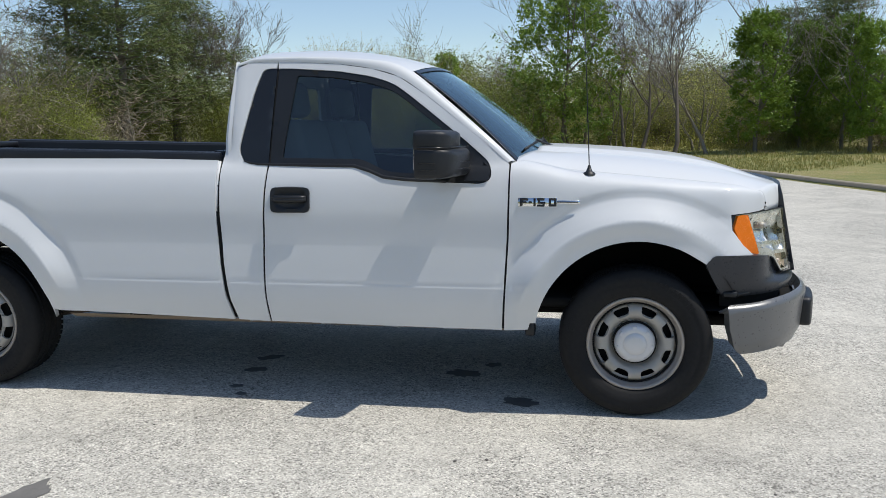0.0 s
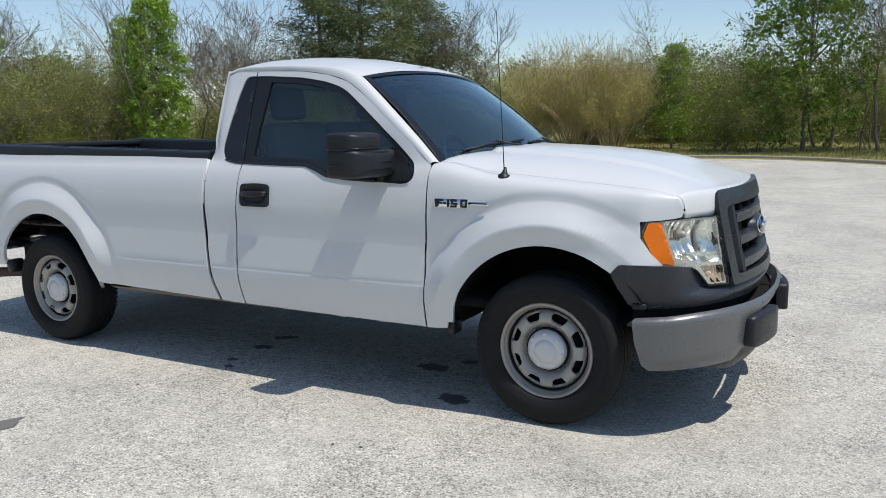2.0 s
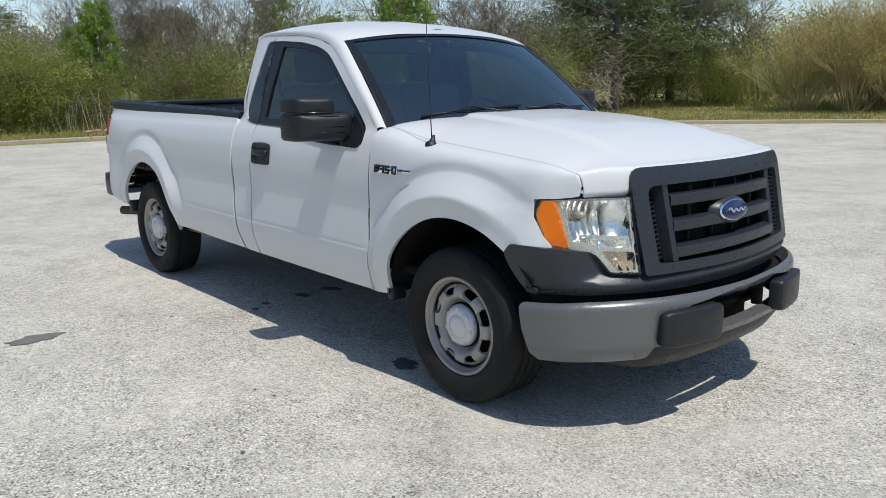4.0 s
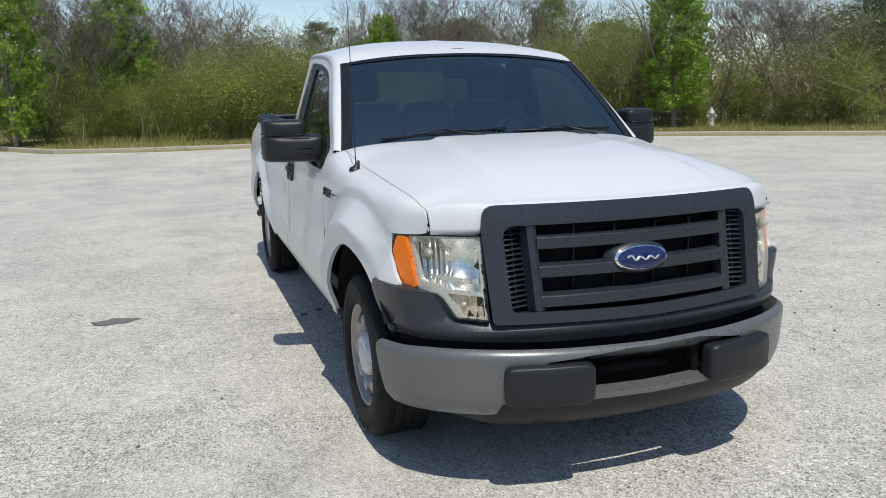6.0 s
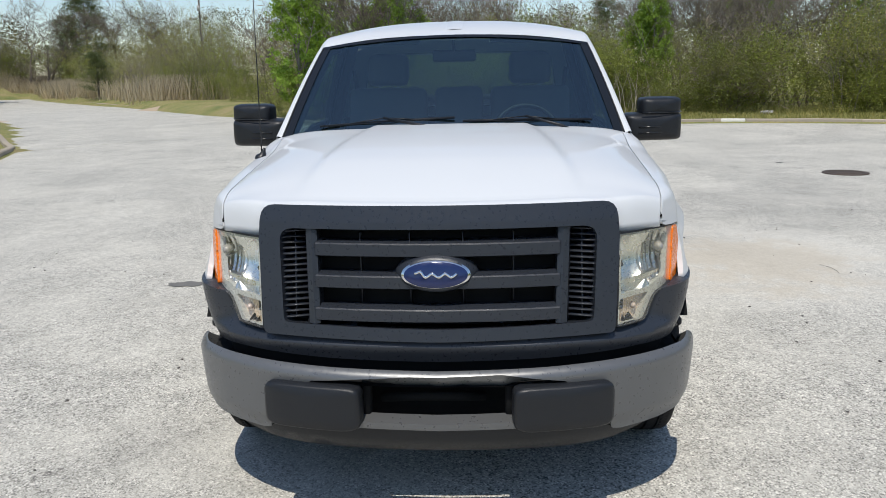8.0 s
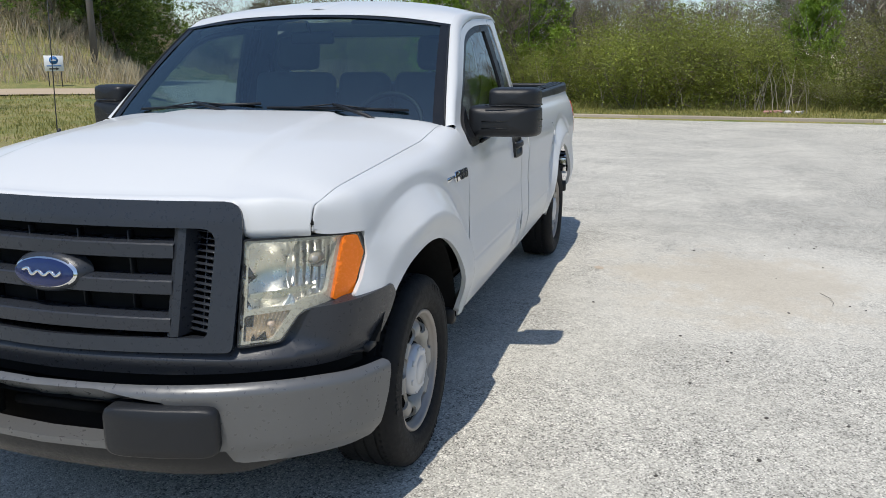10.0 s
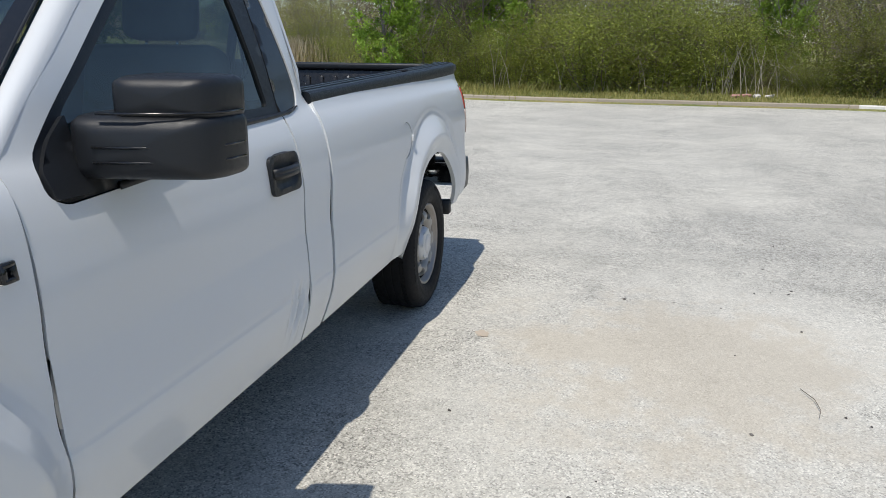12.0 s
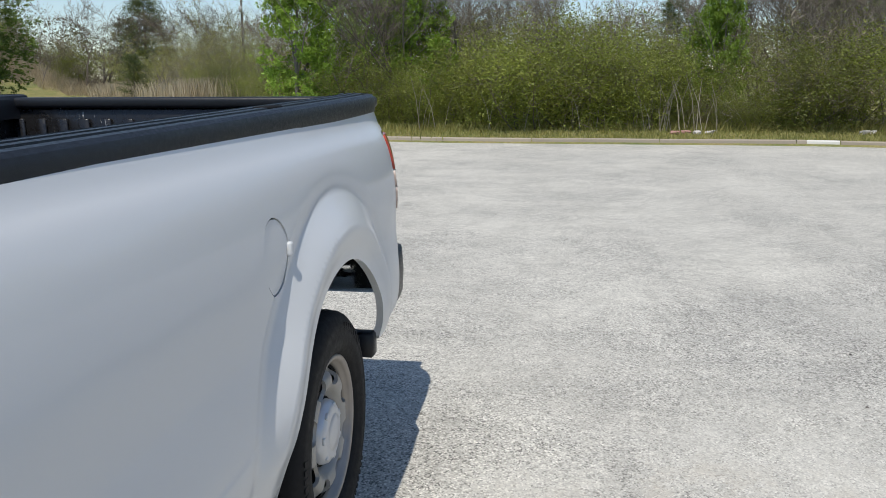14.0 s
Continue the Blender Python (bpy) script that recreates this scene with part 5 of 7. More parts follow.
# bed: liner, rails, tailgate, rear bumper
def rail_section(s):
    sec = [(0.928, -0.046), (0.936, -0.040), (0.938, 0.008), (0.932, 0.026), (0.922, 0.035), (0.905, 0.037), (0.901, 0.017), (0.887, 0.017), (0.883, 0.038), (0.866, 0.039), (0.862, 0.018), (0.848, 0.018), (0.844, 0.039), (0.827, 0.039), (0.823, 0.018), (0.809, 0.018), (0.805, 0.038), (0.778, 0.032), (0.765, 0.015), (0.760, -0.03), (0.755, -0.08)]

    def f(u, v):
        x = -2.168 - 2.49 * u
        y, z = sec[round(v * (len(sec) - 1))]
        k = _tail(-4.15 - x) if x < -4.15 else 0.0
        out = half(x, 1.27) - 0.895
        yy = y - 0.04 + (out if y > 0.85 else out * max(0.0, (y - 0.70) / 0.15)) * 1.0
        return (x, s * (yy - 0.010), bed_top(x) + z * 0.85 + 0.002)

    bm = grid(40, len(sec) - 1, f)
    bm.faces.new([bm.verts.new(f(0, k / (len(sec) - 1))) for k in range(len(sec))])
    return bm


for s in (-1, 1):
    br = sharp(part("bed_rail", rail_section(s), BLACK, truck, "black ribbed plastic cap on the bed rail"), 28)
    # a dark plate on the rail stands in for the pocket's shaded hole
    part("stake_pocket", block((0.10, 0.050, 0.012), 0.004, 1, (-3.55, s * 0.815, bed_top(-3.55) + 0.0305), (0, 1.3, 0)), DARK, br, "dark stake pocket hole")

    def inner(u, v, s=s):
        x = -2.20 - 2.42 * u
        rib = 0.010 if (x * 9.5) % 1.0 < 0.5 else 0.0
        z = 0.80 + (bed_top(x) - 0.04 - 0.80) * v
        w = 0.0
        dx = abs(x - RX)
        if dx < 0.50 and v < 0.45:
            w = 0.16
        return (x, s * (0.745 - 0.012 * v + rib * (1 if 0.08 < v < 0.8 else 0) - w), z)

    part("bed_liner", grid(220, 10, inner), LINER, truck, "black ribbed plastic bed liner")
part("bed_floor", join(block((2.46, 1.52, 0.03), 0.0, 1, (-3.42, 0, 0.80)), *[block((2.42, 0.05, 0.012), 0.004, 1, (-3.42, -0.70 + 0.1 * k, 0.82)) for k in range(15)]), LINER, truck)
part("bed_front_wall", join(block((0.03, 1.60, 0.50), 0.005, 1, (-2.19, 0, 1.05)), block((0.07, 1.66, 0.05), 0.012, 2, (-2.20, 0, 1.305)), *[block((0.02, 0.05, 0.42), 0.006, 1, (-2.205, -0.7 + 0.1 * k, 1.04)) for k in range(15)]), LINER, truck)
tg = part("tailgate", block((0.055, 1.64, 0.56), 0.012, 2, (-4.655, 0, 1.05)), PAINT, truck, "white tailgate with a black cap")
part("tailgate_cap", block((0.105, 1.70, 0.045), 0.014, 3, (-4.640, 0, 1.345)), BLACK, tg)
tl_ = part("tailgate_liner", block((0.02, 1.5, 0.50), 0.004, 1, (-4.615, 0, 1.07)), LINER, tg)
for k in range(15):
    part("liner_rib", block((0.012, 0.05, 0.42), 0.004, 1, (-4.60, -0.7 + 0.1 * k, 1.07)), LINER, tl_)
part("tailgate_handle", block((0.03, 0.22, 0.09), 0.01, 2, (-4.69, 0, 1.20)), BLACK, tg)
for s in (-1, 1):
    part("cargo_hook", join(block((0.012, 0.045, 0.045), 0.004, 1, (-2.27, s * 0.725, 1.27)), tube([(-2.27, s * 0.70, 1.25), (-2.30, s * 0.69, 1.26), (-2.30, s * 0.69, 1.30)], 0.005, 6)), CHROME, truck)
    part("bed_front_edge", tube([(-2.166, s * (half(-2.166, z) - 0.012), z) for z in (1.02, 1.10, 1.2, 1.275)], [0.003, 0.007, 0.008, 0.008], 6), PAINT, truck)
    # dark strip inside the cab-to-bed gap, added as the shade in it
    part("cab_gap_seal", tube([(cab_gap(z) - 0.006, s * (half(-2.16, z) - 0.022), z) for z in (0.45, 0.6, 0.8, 1.0, 1.15, 1.25)], 0.013, 6), DARK, truck)
rb = part("rear_bumper", block((0.16, 1.80, 0.17), 0.025, 3, (-4.76, 0, 0.62)), CHROME, truck, "rear step bumper with black corners")
for s in (-1, 1):
    def wrap(u, v, s=s):
        p = [(-4.86, 0.70), (-4.86, 0.80), (-4.845, 0.865), (-4.80, 0.905), (-4.72, 0.925), (-4.60, 0.935), (-4.545, 0.937)]
        x, y = p[round(u * 6)]
        sec = [(-0.02, 0.0), (0.012, 0.02), (0.018, 0.5), (0.012, 0.97), (-0.02, 1.0)]
        d, k = sec[round(v * 4)]
        t = max(0, (x + 4.75) / 0.2)
        z0, z1 = 0.545 + 0.0 * t, 0.735
        return (x - d * (1 - t), s * (y + d * (0.4 + 0.6 * min(1, t + 0.4))), z0 + (z1 - z0) * k)

    part("bumper_corner", grid(6, 4, wrap), BLACK, rb, "black plastic bumper end")
part("step_pad", block((0.15, 1.72, 0.012), 0.004, 1, (-4.765, 0, 0.712)), BLACK, rb)

# cab back wall with its window, interior
back_out = [(-0.73, 1.795), (0.73, 1.795), (0.86, 1.40), (0.88, 1.20), (-0.88, 1.20), (-0.86, 1.40)]
back_hole = rounded([(-0.60, 1.70), (0.60, 1.70), (0.66, 1.36), (-0.66, 1.36)], 0.05)
part("cab_back", sheet(back_out, [back_hole], 0.08, lambda y, z: (-2.125 + 0.06 * max(0, z - 1.6), y, z), 0.02, (1, 0, 0)), PAINT, truck)
part("rear_window", sheet(shift(back_hole, -0.01), [], 0.1, lambda y, z: (-2.118 + 0.06 * max(0, z - 1.6), y, z), 0, (1, 0, 0)), GLASS, truck, "tinted rear window")
part("headliner", grid(10, 12, lambda u, v: Vector(roof_at(0.03 + 0.94 * u, 0.03 + 0.94 * v)) - Vector((0, 0, 0.03))), CLOTH, truck)
part("cab_back_trim", block((0.03, 1.60, 0.62), 0.01, 1, (-2.09, 0, 0.98)), DASH, truck)
for s, w, yc in ((-1, 0.52, -0.46), (0, 0.32, 0.0), (1, 0.52, 0.46)):
    seat = part("seat", block((0.52, w, 0.16), 0.05, 3, (-1.45, yc, 0.90), (0, -6, 0)), CLOTH, truck, "grey cloth bench seat section")
    part("backrest", block((0.15, w * 0.98, 0.58), 0.05, 3, (-1.80, yc, 1.20), (0, -14, 0)), CLOTH, seat)
    if s:
        part("headrest", block((0.11, 0.27, 0.20), 0.045, 3, (-1.90, yc, 1.60), (0, -8, 0)), CLOTH, seat)
        part("headrest_post", join(*[tube([(-1.885, yc + d, 1.44), (-1.90, yc + d, 1.54)], 0.006, 6) for d in (-0.06, 0.06)]), CHROME, seat)
dash = part("dashboard", grid(12, 24, lambda u, v: ((-0.60 - 0.42 * u) + 0.0, (2 * v - 1) * 0.80, 1.235 - 0.02 * u + 0.02 * math.sin(math.pi * u) - (0.35 * max(0, u - 0.85) / 0.15) + 0.035 * math.exp(-(((2 * v - 1) * 0.8 - 0.40) / 0.2) ** 2) * math.sin(math.pi * min(1, u * 1.1)))), DASH, truck, "grey moulded dashboard")
part("glove_box", block((0.12, 1.56, 0.36), 0.04, 2, (-0.90, 0, 1.02)), DASH, dash)
st = part("steering_wheel", moved(lathe([(0.185 + 0.016 * math.cos(a), 0.016 * math.sin(a)) for a in (2 * math.pi * k / 10 for k in range(11))], 40), pose(-1.14, 0.40, 1.22, 0, 0, 0) @ pose(0, 0, 0, 0, 0, 90) @ pose(0, 0, 0, 62 - 90 + 0, 0, 0)), BLACK, truck, "grey steering wheel")
part("steering_hub", join(moved(block((0.16, 0.05, 0.12), 0.02, 3), pose(-1.13, 0.40, 1.22, 0, 0, 90) @ pose(0, 0, 0, -28, 0, 0)), tube([(-1.12, 0.40, 1.215), (-0.90, 0.40, 1.10)], 0.035, 10), tube([(-1.14, 0.22, 1.22), (-1.14, 0.58, 1.22)], 0.014, 6)), DASH, st)
part("inner_mirror", join(block((0.03, 0.24, 0.065), 0.012, 2, (-1.13, 0, 1.665)), tube([(-1.10, 0, 1.69), (-1.07, 0, 1.745)], 0.008, 6)), BLACK, truck)
for s in (-1, 1):
    part("door_card", sheet([(-0.80, 1.18), (-1.86, 1.25), (-1.86, 0.60), (-0.75, 0.60)], [], 0.1, side_at(s, 0.09), 0.01, (0, s, 0)), DASH, truck)
    part("sun_visor", block((0.16, 0.40, 0.02), 0.008, 2, (-1.24, s * 0.40, 1.755), (0, 12, 0)), CLOTH, truck)
    part("seat_belt", tube([(-1.98, s * 0.70, 1.60), (-1.95, s * 0.66, 1.30), (-1.90, s * 0.64, 0.95)], 0.016, 4), DASH, truck)
    part("inner_pillar", tube([(-0.66, s * 0.83, 1.26), (-0.95, s * 0.765, 1.50), (-1.18, s * 0.71, 1.70)], 0.028, 8), DASH, truck)
    part("rear_pillar", block((0.16, 0.05, 0.60), 0.02, 2, (-1.99, s * 0.775, 1.50), (s * 16, 0, 0)), DASH, truck)

# where the trees stand that can be told apart: kind, breadth, then x, y, height of each
GROVES = []
# across the lot, north side
GROVES.append(("bare", 1.2, [(-21.1, 22.1, 6.4), (-16.6, 33.9, 7.6), (-17.3, 31.5, 7.7), (-16.1, 36.3, 7.4), (0.6, 26.2, 8.1), (1.9, 28.2, 7.7), (3, 25.1, 7.7), (4.7, 27.9, 7), (-0.3, 31.2, 8.7), (-5.7, 40.9, 6), (-25.6, 22.2, 7.2), (-24.2, 23.6, 7.3), (-26.3, 24.3, 7.2), (-24.3, 26.2, 6.5), (-17.4, 31.1, 6.9), (-16.1, 32.9, 6.4), (-21.1, 17.7, 5.1), (-21.3, 19.2, 4.9), (-20, 19.2, 5.2)]))
GROVES.append(("bud", 1.2, [(4.7, 30.9, 5.4), (1.4, 30.2, 6), (-10.3, 38.1, 5.9), (-22, 14.8, 3.9)]))
GROVES.append(("bud", 1.26, [(-24.3, 14.2, 5.1)]))
GROVES.append(("yellow", 1.3, [(-12.3, 29.2, 5.0), (-10.6, 29.8, 5.6), (-8.9, 30.4, 5.3), (-10.3, 32, 5.9)]))
GROVES.append(("dead", 1.0, [(-19.6, 14.9, 1.5)]))
GROVES.append(("dead", 1.08, [(-16, 22, 3.9), (-17.1, 21.3, 4.3), (-14.2, 21.8, 3.1), (-18.8, 22.6, 4.7)]))
GROVES.append(("fresh", 0.95, [(-20.5, 15.2, 6.1)]))
GROVES.append(("fresh", 1.02, [(6.6, 28.5, 5.7), (8.7, 30.1, 5.3), (9.9, 28.7, 5.4), (10.2, 26.5, 4.9)]))
GROVES.append(("fresh", 0.86, [(-25.9, 18.9, 6.0), (-6.4, 31.1, 4.7)]))
GROVES.append(("green", 0.96, [(-2.2, 27.2, 7.9), (-1, 29.2, 7.2), (9.9, 31.8, 4.9)]))
GROVES.append(("pine", 1.5, [(-19.2, 25.9, 9), (-22.6, 27.3, 8.4), (-19.3, 30.4, 8.3), (13, 41.4, 8.4), (12.4, 48.7, 8.2)]))
GROVES.append(("shrub", 1.2, [(-6.4, 36.8, 4.5), (-4.5, 33, 3.8), (-8.5, 38.5, 4.6), (-2.6, 28.2, 3.6), (-23, 14.4, 3.5), (-23.4, 15.5, 3.2), (-4.4, 29.5, 3.8), (-21.3, 18.6, 1.8), (-19.6, 19.2, 2)]))
# bank and far end of the road
GROVES.append(("bare", 1.56, [(-47, -38.6, 8), (-48, -33.9, 7.5), (-56.3, -35.9, 8.4), (-74.4, -44.7, 10.1), (-64.2, -42.1, 9.9)]))
GROVES.append(("bare", 1.68, [(-79.4, -47.4, 10.3), (-68.4, -42.2, 8.5), (-82.8, -47.6, 9.9), (-87.5, -38.9, 10.9), (-84.1, -34.2, 9.1), (-71.8, -46.1, 9.5), (-83.7, -39.8, 9.2)]))
GROVES.append(("bud", 1.56, [(-51.3, -24, 4.6), (-53.8, -23.4, 4.3), (-50.9, -20.3, 4.5), (-51.4, -19, 4.4), (-48.2, -16.2, 4.5), (-56.1, -27.8, 4.3), (-57.8, -24.4, 5.3), (-57.3, -20.5, 5.6), (-83.8, -37.4, 10.3), (-80.2, -33.2, 8.4)]))
GROVES.append(("green", 1.2, [(-43.4, -29.2, 6.9), (-50.8, -32.6, 7.5), (-55.2, -36.8, 9.4)]))
GROVES.append(("green", 1.32, [(-43.6, -39.6, 9.4), (-47.9, -40.6, 9.1), (-50.9, -40.1, 9), (-50.7, -37.1, 8.4), (-50.3, -34.1, 7.3), (-57.3, -43.3, 10.9), (-56.7, -48.9, 11.6)]))
GROVES.append(("pine", 1.2, [(-89.3, -46.3, 11.1), (-91.8, -50, 8.6)]))
GROVES.append(("pine", 1.65, [(-48.7, -28.6, 3.7), (-50.4, -27.7, 3.9), (-53.7, -28, 3.4), (-46.6, -28.8, 3.7)]))
# behind the kerb, west side
GROVES.append(("bare", 1.2, [(-25.9, 9.6, 6.5), (-28.2, 9.4, 6.3), (-28.6, 13, 6.3), (-30, 12.6, 6.6), (-29.8, -8.5, 4.4), (-31, -8, 5.5), (-33.5, -6.5, 6), (-30.1, -3.1, 5.2), (-32.2, -2.6, 6.2), (-34.3, -1.8, 5.7), (-34.4, -0.6, 6), (-35.5, 0.5, 5.8), (-34.5, 1.6, 5.2), (-37.5, 3.1, 5.1), (-39.4, 4.9, 4.8), (-39.2, 6.7, 4.6), (-27.8, 7.7, 5), (-28.4, 9.2, 4.9), (-27.2, 9.8, 5), (-28.9, 11.3, 4.3)]))
GROVES.append(("bare", 1.2, [(-30.5, 9.2, 4.8), (-24.6, -8.6, 3.8), (-25.8, -8, 5.1), (-23.9, -7.1, 2.7), (-26.2, -5.7, 5.4), (-27.4, -4.6, 4.9), (-26.5, -3.4, 5.7), (-29.6, -2.1, 6.4), (-29.6, -0.8, 5.7), (-29.5, 0.5, 5.9), (-28.6, 6.7, 6.1), (-29.2, 8.3, 6.4), (-26.9, 9, 6.4), (-27.3, 10.8, 6.2), (-26.8, 12.1, 5.9)]))
GROVES.append(("bud", 1.2, [(-23.5, 12, 3.8), (-23, 13, 4.3), (-22.5, 14, 4.6)]))
GROVES.append(("dead", 1.2, [(-24.9, 6.9, 1.6), (-25.2, 7.9, 1.4), (-25.2, 9.7, 1.7), (-24.9, 8.9, 1.1)]))
GROVES.append(("fresh", 0.72, [(-27.1, 6.4, 4.5)]))
GROVES.append(("fresh", 0.84, [(-28.9, 14.5, 5.7)]))
GROVES.append(("fresh", 0.96, [(-25.1, -6.4, 5.1), (-27.5, -3.1, 5.6)]))
GROVES.append(("fresh", 1.02, [(-27.9, -4.1, 4.3), (-29.4, -6.2, 5.6), (-28.1, 6, 3.6)]))
GROVES.append(("pine", 1.5, [(-41.8, 13.4, 5.2), (-43.2, 15.8, 5.7), (-49.1, 8, 5.9)]))
GROVES.append(("shrub", 1.2, [(-24.2, 12.6, 3.7), (-22.9, 12.7, 3.3), (-25.7, -2.8, 2.5), (-26.5, -1.8, 2.3), (-26.4, -0.8, 2.4), (-26.5, 0.3, 3), (-26.8, 1.5, 2.9), (-26.3, 2.5, 2.6), (-26.6, 3.5, 3.1), (-26.1, 4.4, 2.7), (-26.2, 5.4, 2.4), (-25.6, 6.5, 2), (-26.8, -7.9, 1.9), (-26.2, -6.5, 2), (-26.5, -5.7, 2.3), (-25.8, -4.2, 2.2), (-25.8, -3.5, 1.8), (-26.3, 7.5, 0.6), (-26.5, 8.7, 0.4), (-26.2, 9.8, 0.5)]))
GROVES.append(("shrub", 1.2, [(-25.9, 10.6, 0.6), (-22.6, -8.4, 1.6), (-22.3, -7.6, 1.8), (-22.5, -6.6, 2.3), (-22.2, -5.7, 1.6), (-22.3, -4.7, 2.1), (-22.5, -3.8, 1.9), (-22.5, -2.8, 1.7), (-22.6, -1.7, 2.2), (-22.6, -0.7, 2.4), (-23, 0.1, 2.6)]))
# on the bank beside the far end of the road
GROVES.append(("brush", 1.5, [(-60, -43.5, 8.5), (-63, -45.5, 8.8), (-58, -41.6, 7.5), (-66, -46.5, 8.0), (-70, -46.5, 6.5)]))
GROVES.append(("bud", 1.4, [(-64, -43.2, 5.0), (-68.5, -43.6, 5.2), (-61.2, -42.2, 5.6)]))
GROVES.append(("pine", 1.1, [(-66.5, -42.4, 4.4), (-63.4, -41.0, 3.6)]))
GROVES.append(("shrub", 1.3, [(-59.5, -40.6, 3.0), (-62, -42.8, 3.4), (-65.2, -44.2, 3.2), (-69.5, -44.6, 3.6)]))

# ---------------------------------------------------------------- the lot
LOT = spline([(-22.3, -5.0, 0), (-21.2, -2, 0), (-20.9, 3, 0), (-20.5, 8, 0), (-18.6, 12.5, 0), (-15.2, 17, 0), (-11, 21.6, 0), (-6.5, 24.8, 0), (-2, 25.0, 0), (1.5, 22.3, 0), (4.0, 18.2, 0), (5.4, 13.4, 0), (7.0, 9, 0), (11, 4, 0), (15, -3, 0), (13, -9, 0), (6, -11, 0), (0, -9.6, 0), (-4, -8.7, 0), (-7.7, -8.8, 0), (-11.6, -9.7, 0), (-14.5, -10.8, 0)], 6)
ROAD_A = spline([(-22.3, -5.0, 0), (-30, -10.5, 0), (-45, -22.3, 0), (-66, -38.5, 0), (-76, -44.5, 0)], 8)
ROAD_B = spline([(-14.5, -10.8, 0), (-24, -17.5, 0), (-41, -30.5, 0), (-61, -45.5, 0), (-71, -52.5, 0)], 8)
LOT2 = [(p.x, p.y) for p in LOT]
LOT_NP = np.array(LOT2)


def off_lot(x, y):
    """Distance outside the paved ground; negative on it."""
    a, b = LOT_NP, np.roll(LOT_NP, -1, 0)
    ab = b - a
    t = np.clip(((np.array((x, y)) - a) * ab).sum(1) / np.maximum((ab**2).sum(1), 1e-9), 0, 1)
    d = np.sqrt(((a + ab * t[:, None] - (x, y)) ** 2).sum(1)).min()
    return -d if inside((x, y), LOT2) else d


ROAD_MID = np.array([((a.x + b.x) / 2, (a.y + b.y) / 2) for a, b in zip(ROAD_A, ROAD_B)])
TRACK = np.array([(p.x, p.y) for p in spline([(-38, -21.5, 0), (-31, -20.5, 0), (-26.3, -25, 0), (-22, -32, 0), (-16, -44, 0)], 6)])


def near_line(x, y, line):
    a, b = line[:-1], line[1:]
    ab = b - a
    t = np.clip(((np.array((x, y)) - a) * ab).sum(1) / (ab**2).sum(1), 0, 1)
    return math.sqrt((((a + ab * t[:, None]) - (x, y)) ** 2).sum(1).min())


def smooth(a, b, v):
    t = min(1.0, max(0.0, (v - a) / (b - a)))
    return t * t * (3 - 2 * t)


def land(x, y):
    d = off_lot(x, y)
    if d < 0:
        return -0.06
    h = 0.09 + 0.30 * smooth(2, 16, d) + 0.03 * noise.noise((x * 0.3, y * 0.3, 1)) * smooth(0.3, 3, d)
    # bank to the south-west, beyond the track
    q = (-x * 0.70 - y * 0.71) - 47
    h += 5.5 * smooth(0, 17, q) * smooth(0.0, 12.0, (x * 0.55 - y * 0.83) + 4.0) if q > 0 else 0.0
    h += 2.0 * smooth(30, 160, d)
    r = near_line(x, y, ROAD_MID)
    if r < 11.0:
        low = min(h, 0.4)
        h = -0.06 + (low + 0.06) * smooth(3.9, 5.2, r) + (h - low) * smooth(3.9, 11.0, r)
    return h


C0 = Vector((-7.0, 5.0, 0))
bm = bmesh.new()
NA = 260
rings = []
angles = [2 * math.pi * k / NA for k in range(NA)]
reach = []
for a in angles:
    lo_, hi_ = 0.0, 60.0
    for _ in range(22):
        md = (lo_ + hi_) / 2
        if inside((C0.x + md * math.cos(a), C0.y + md * math.sin(a)), LOT2):
            lo_ = md
        else:
            hi_ = md
    reach.append(lo_)
for off in (-4.0, -0.15, 0.08, 0.8, 1.8, 3.0, 4.5, 6.5, 9, 12, 16, 21, 27, 34, 42, 52, 65, 90, 150, 400, 2500):
    ring_ = []
    for a, r in zip(angles, reach):
        x, y = C0.x + (r + off) * math.cos(a), C0.y + (r + off) * math.sin(a)
        ring_.append(bm.verts.new((x, y, land(x, y) if off > 0 else -0.06)))
    rings.append(ring_)
mid_v = bm.verts.new((C0.x, C0.y, -0.06))
for k in range(NA):
    bm.faces.new((mid_v, rings[0][k], rings[0][(k + 1) % NA]))
    for a, b in zip(rings, rings[1:]):
        bm.faces.new((a[k], b[k], b[(k + 1) % NA], a[(k + 1) % NA]))
tagged(part("ground", bm, GRASS), "patchy short grass, partly dry, sloping up at the bank", "ground", kind="structure")

bm = bmesh.new()
bm.faces.new([bm.verts.new((p.x, p.y, 0)) for p in LOT])
bmesh.ops.triangulate(bm, faces=bm.faces[:])
bm.normal_update()
if sum(f.normal.z for f in bm.faces) < 0:
    bmesh.ops.reverse_faces(bm, faces=bm.faces[:])
pave = tagged(part("pavement", bm, ASPHALT, smooth=False), "sun-bleached asphalt with exposed stone and pale dusty patches", "parking lot", kind="structure")
bm = grid(len(ROAD_A) - 1, 4, lambda u, v: ROAD_A[round(u * (len(ROAD_A) - 1))].lerp(ROAD_B[round(u * (len(ROAD_B) - 1))], v) + Vector((0, 0, 0.002)))
tagged(part("road", bm, ASPHALT), "pale worn asphalt access road leaving the lot", "road", kind="structure")


def track_at(u, v):
    i = round(u * (len(TRACK) - 1))
    a, b = TRACK[max(0, i - 1)], TRACK[min(len(TRACK) - 1, i + 1)]
    t = Vector((b[0] - a[0], b[1] - a[1])).normalized()
    w = (v - 0.5) * 8.5
    x, y = TRACK[i][0] - t.y * w, TRACK[i][1] + t.x * w
    return (x, y, land(x, y) + 0.04)


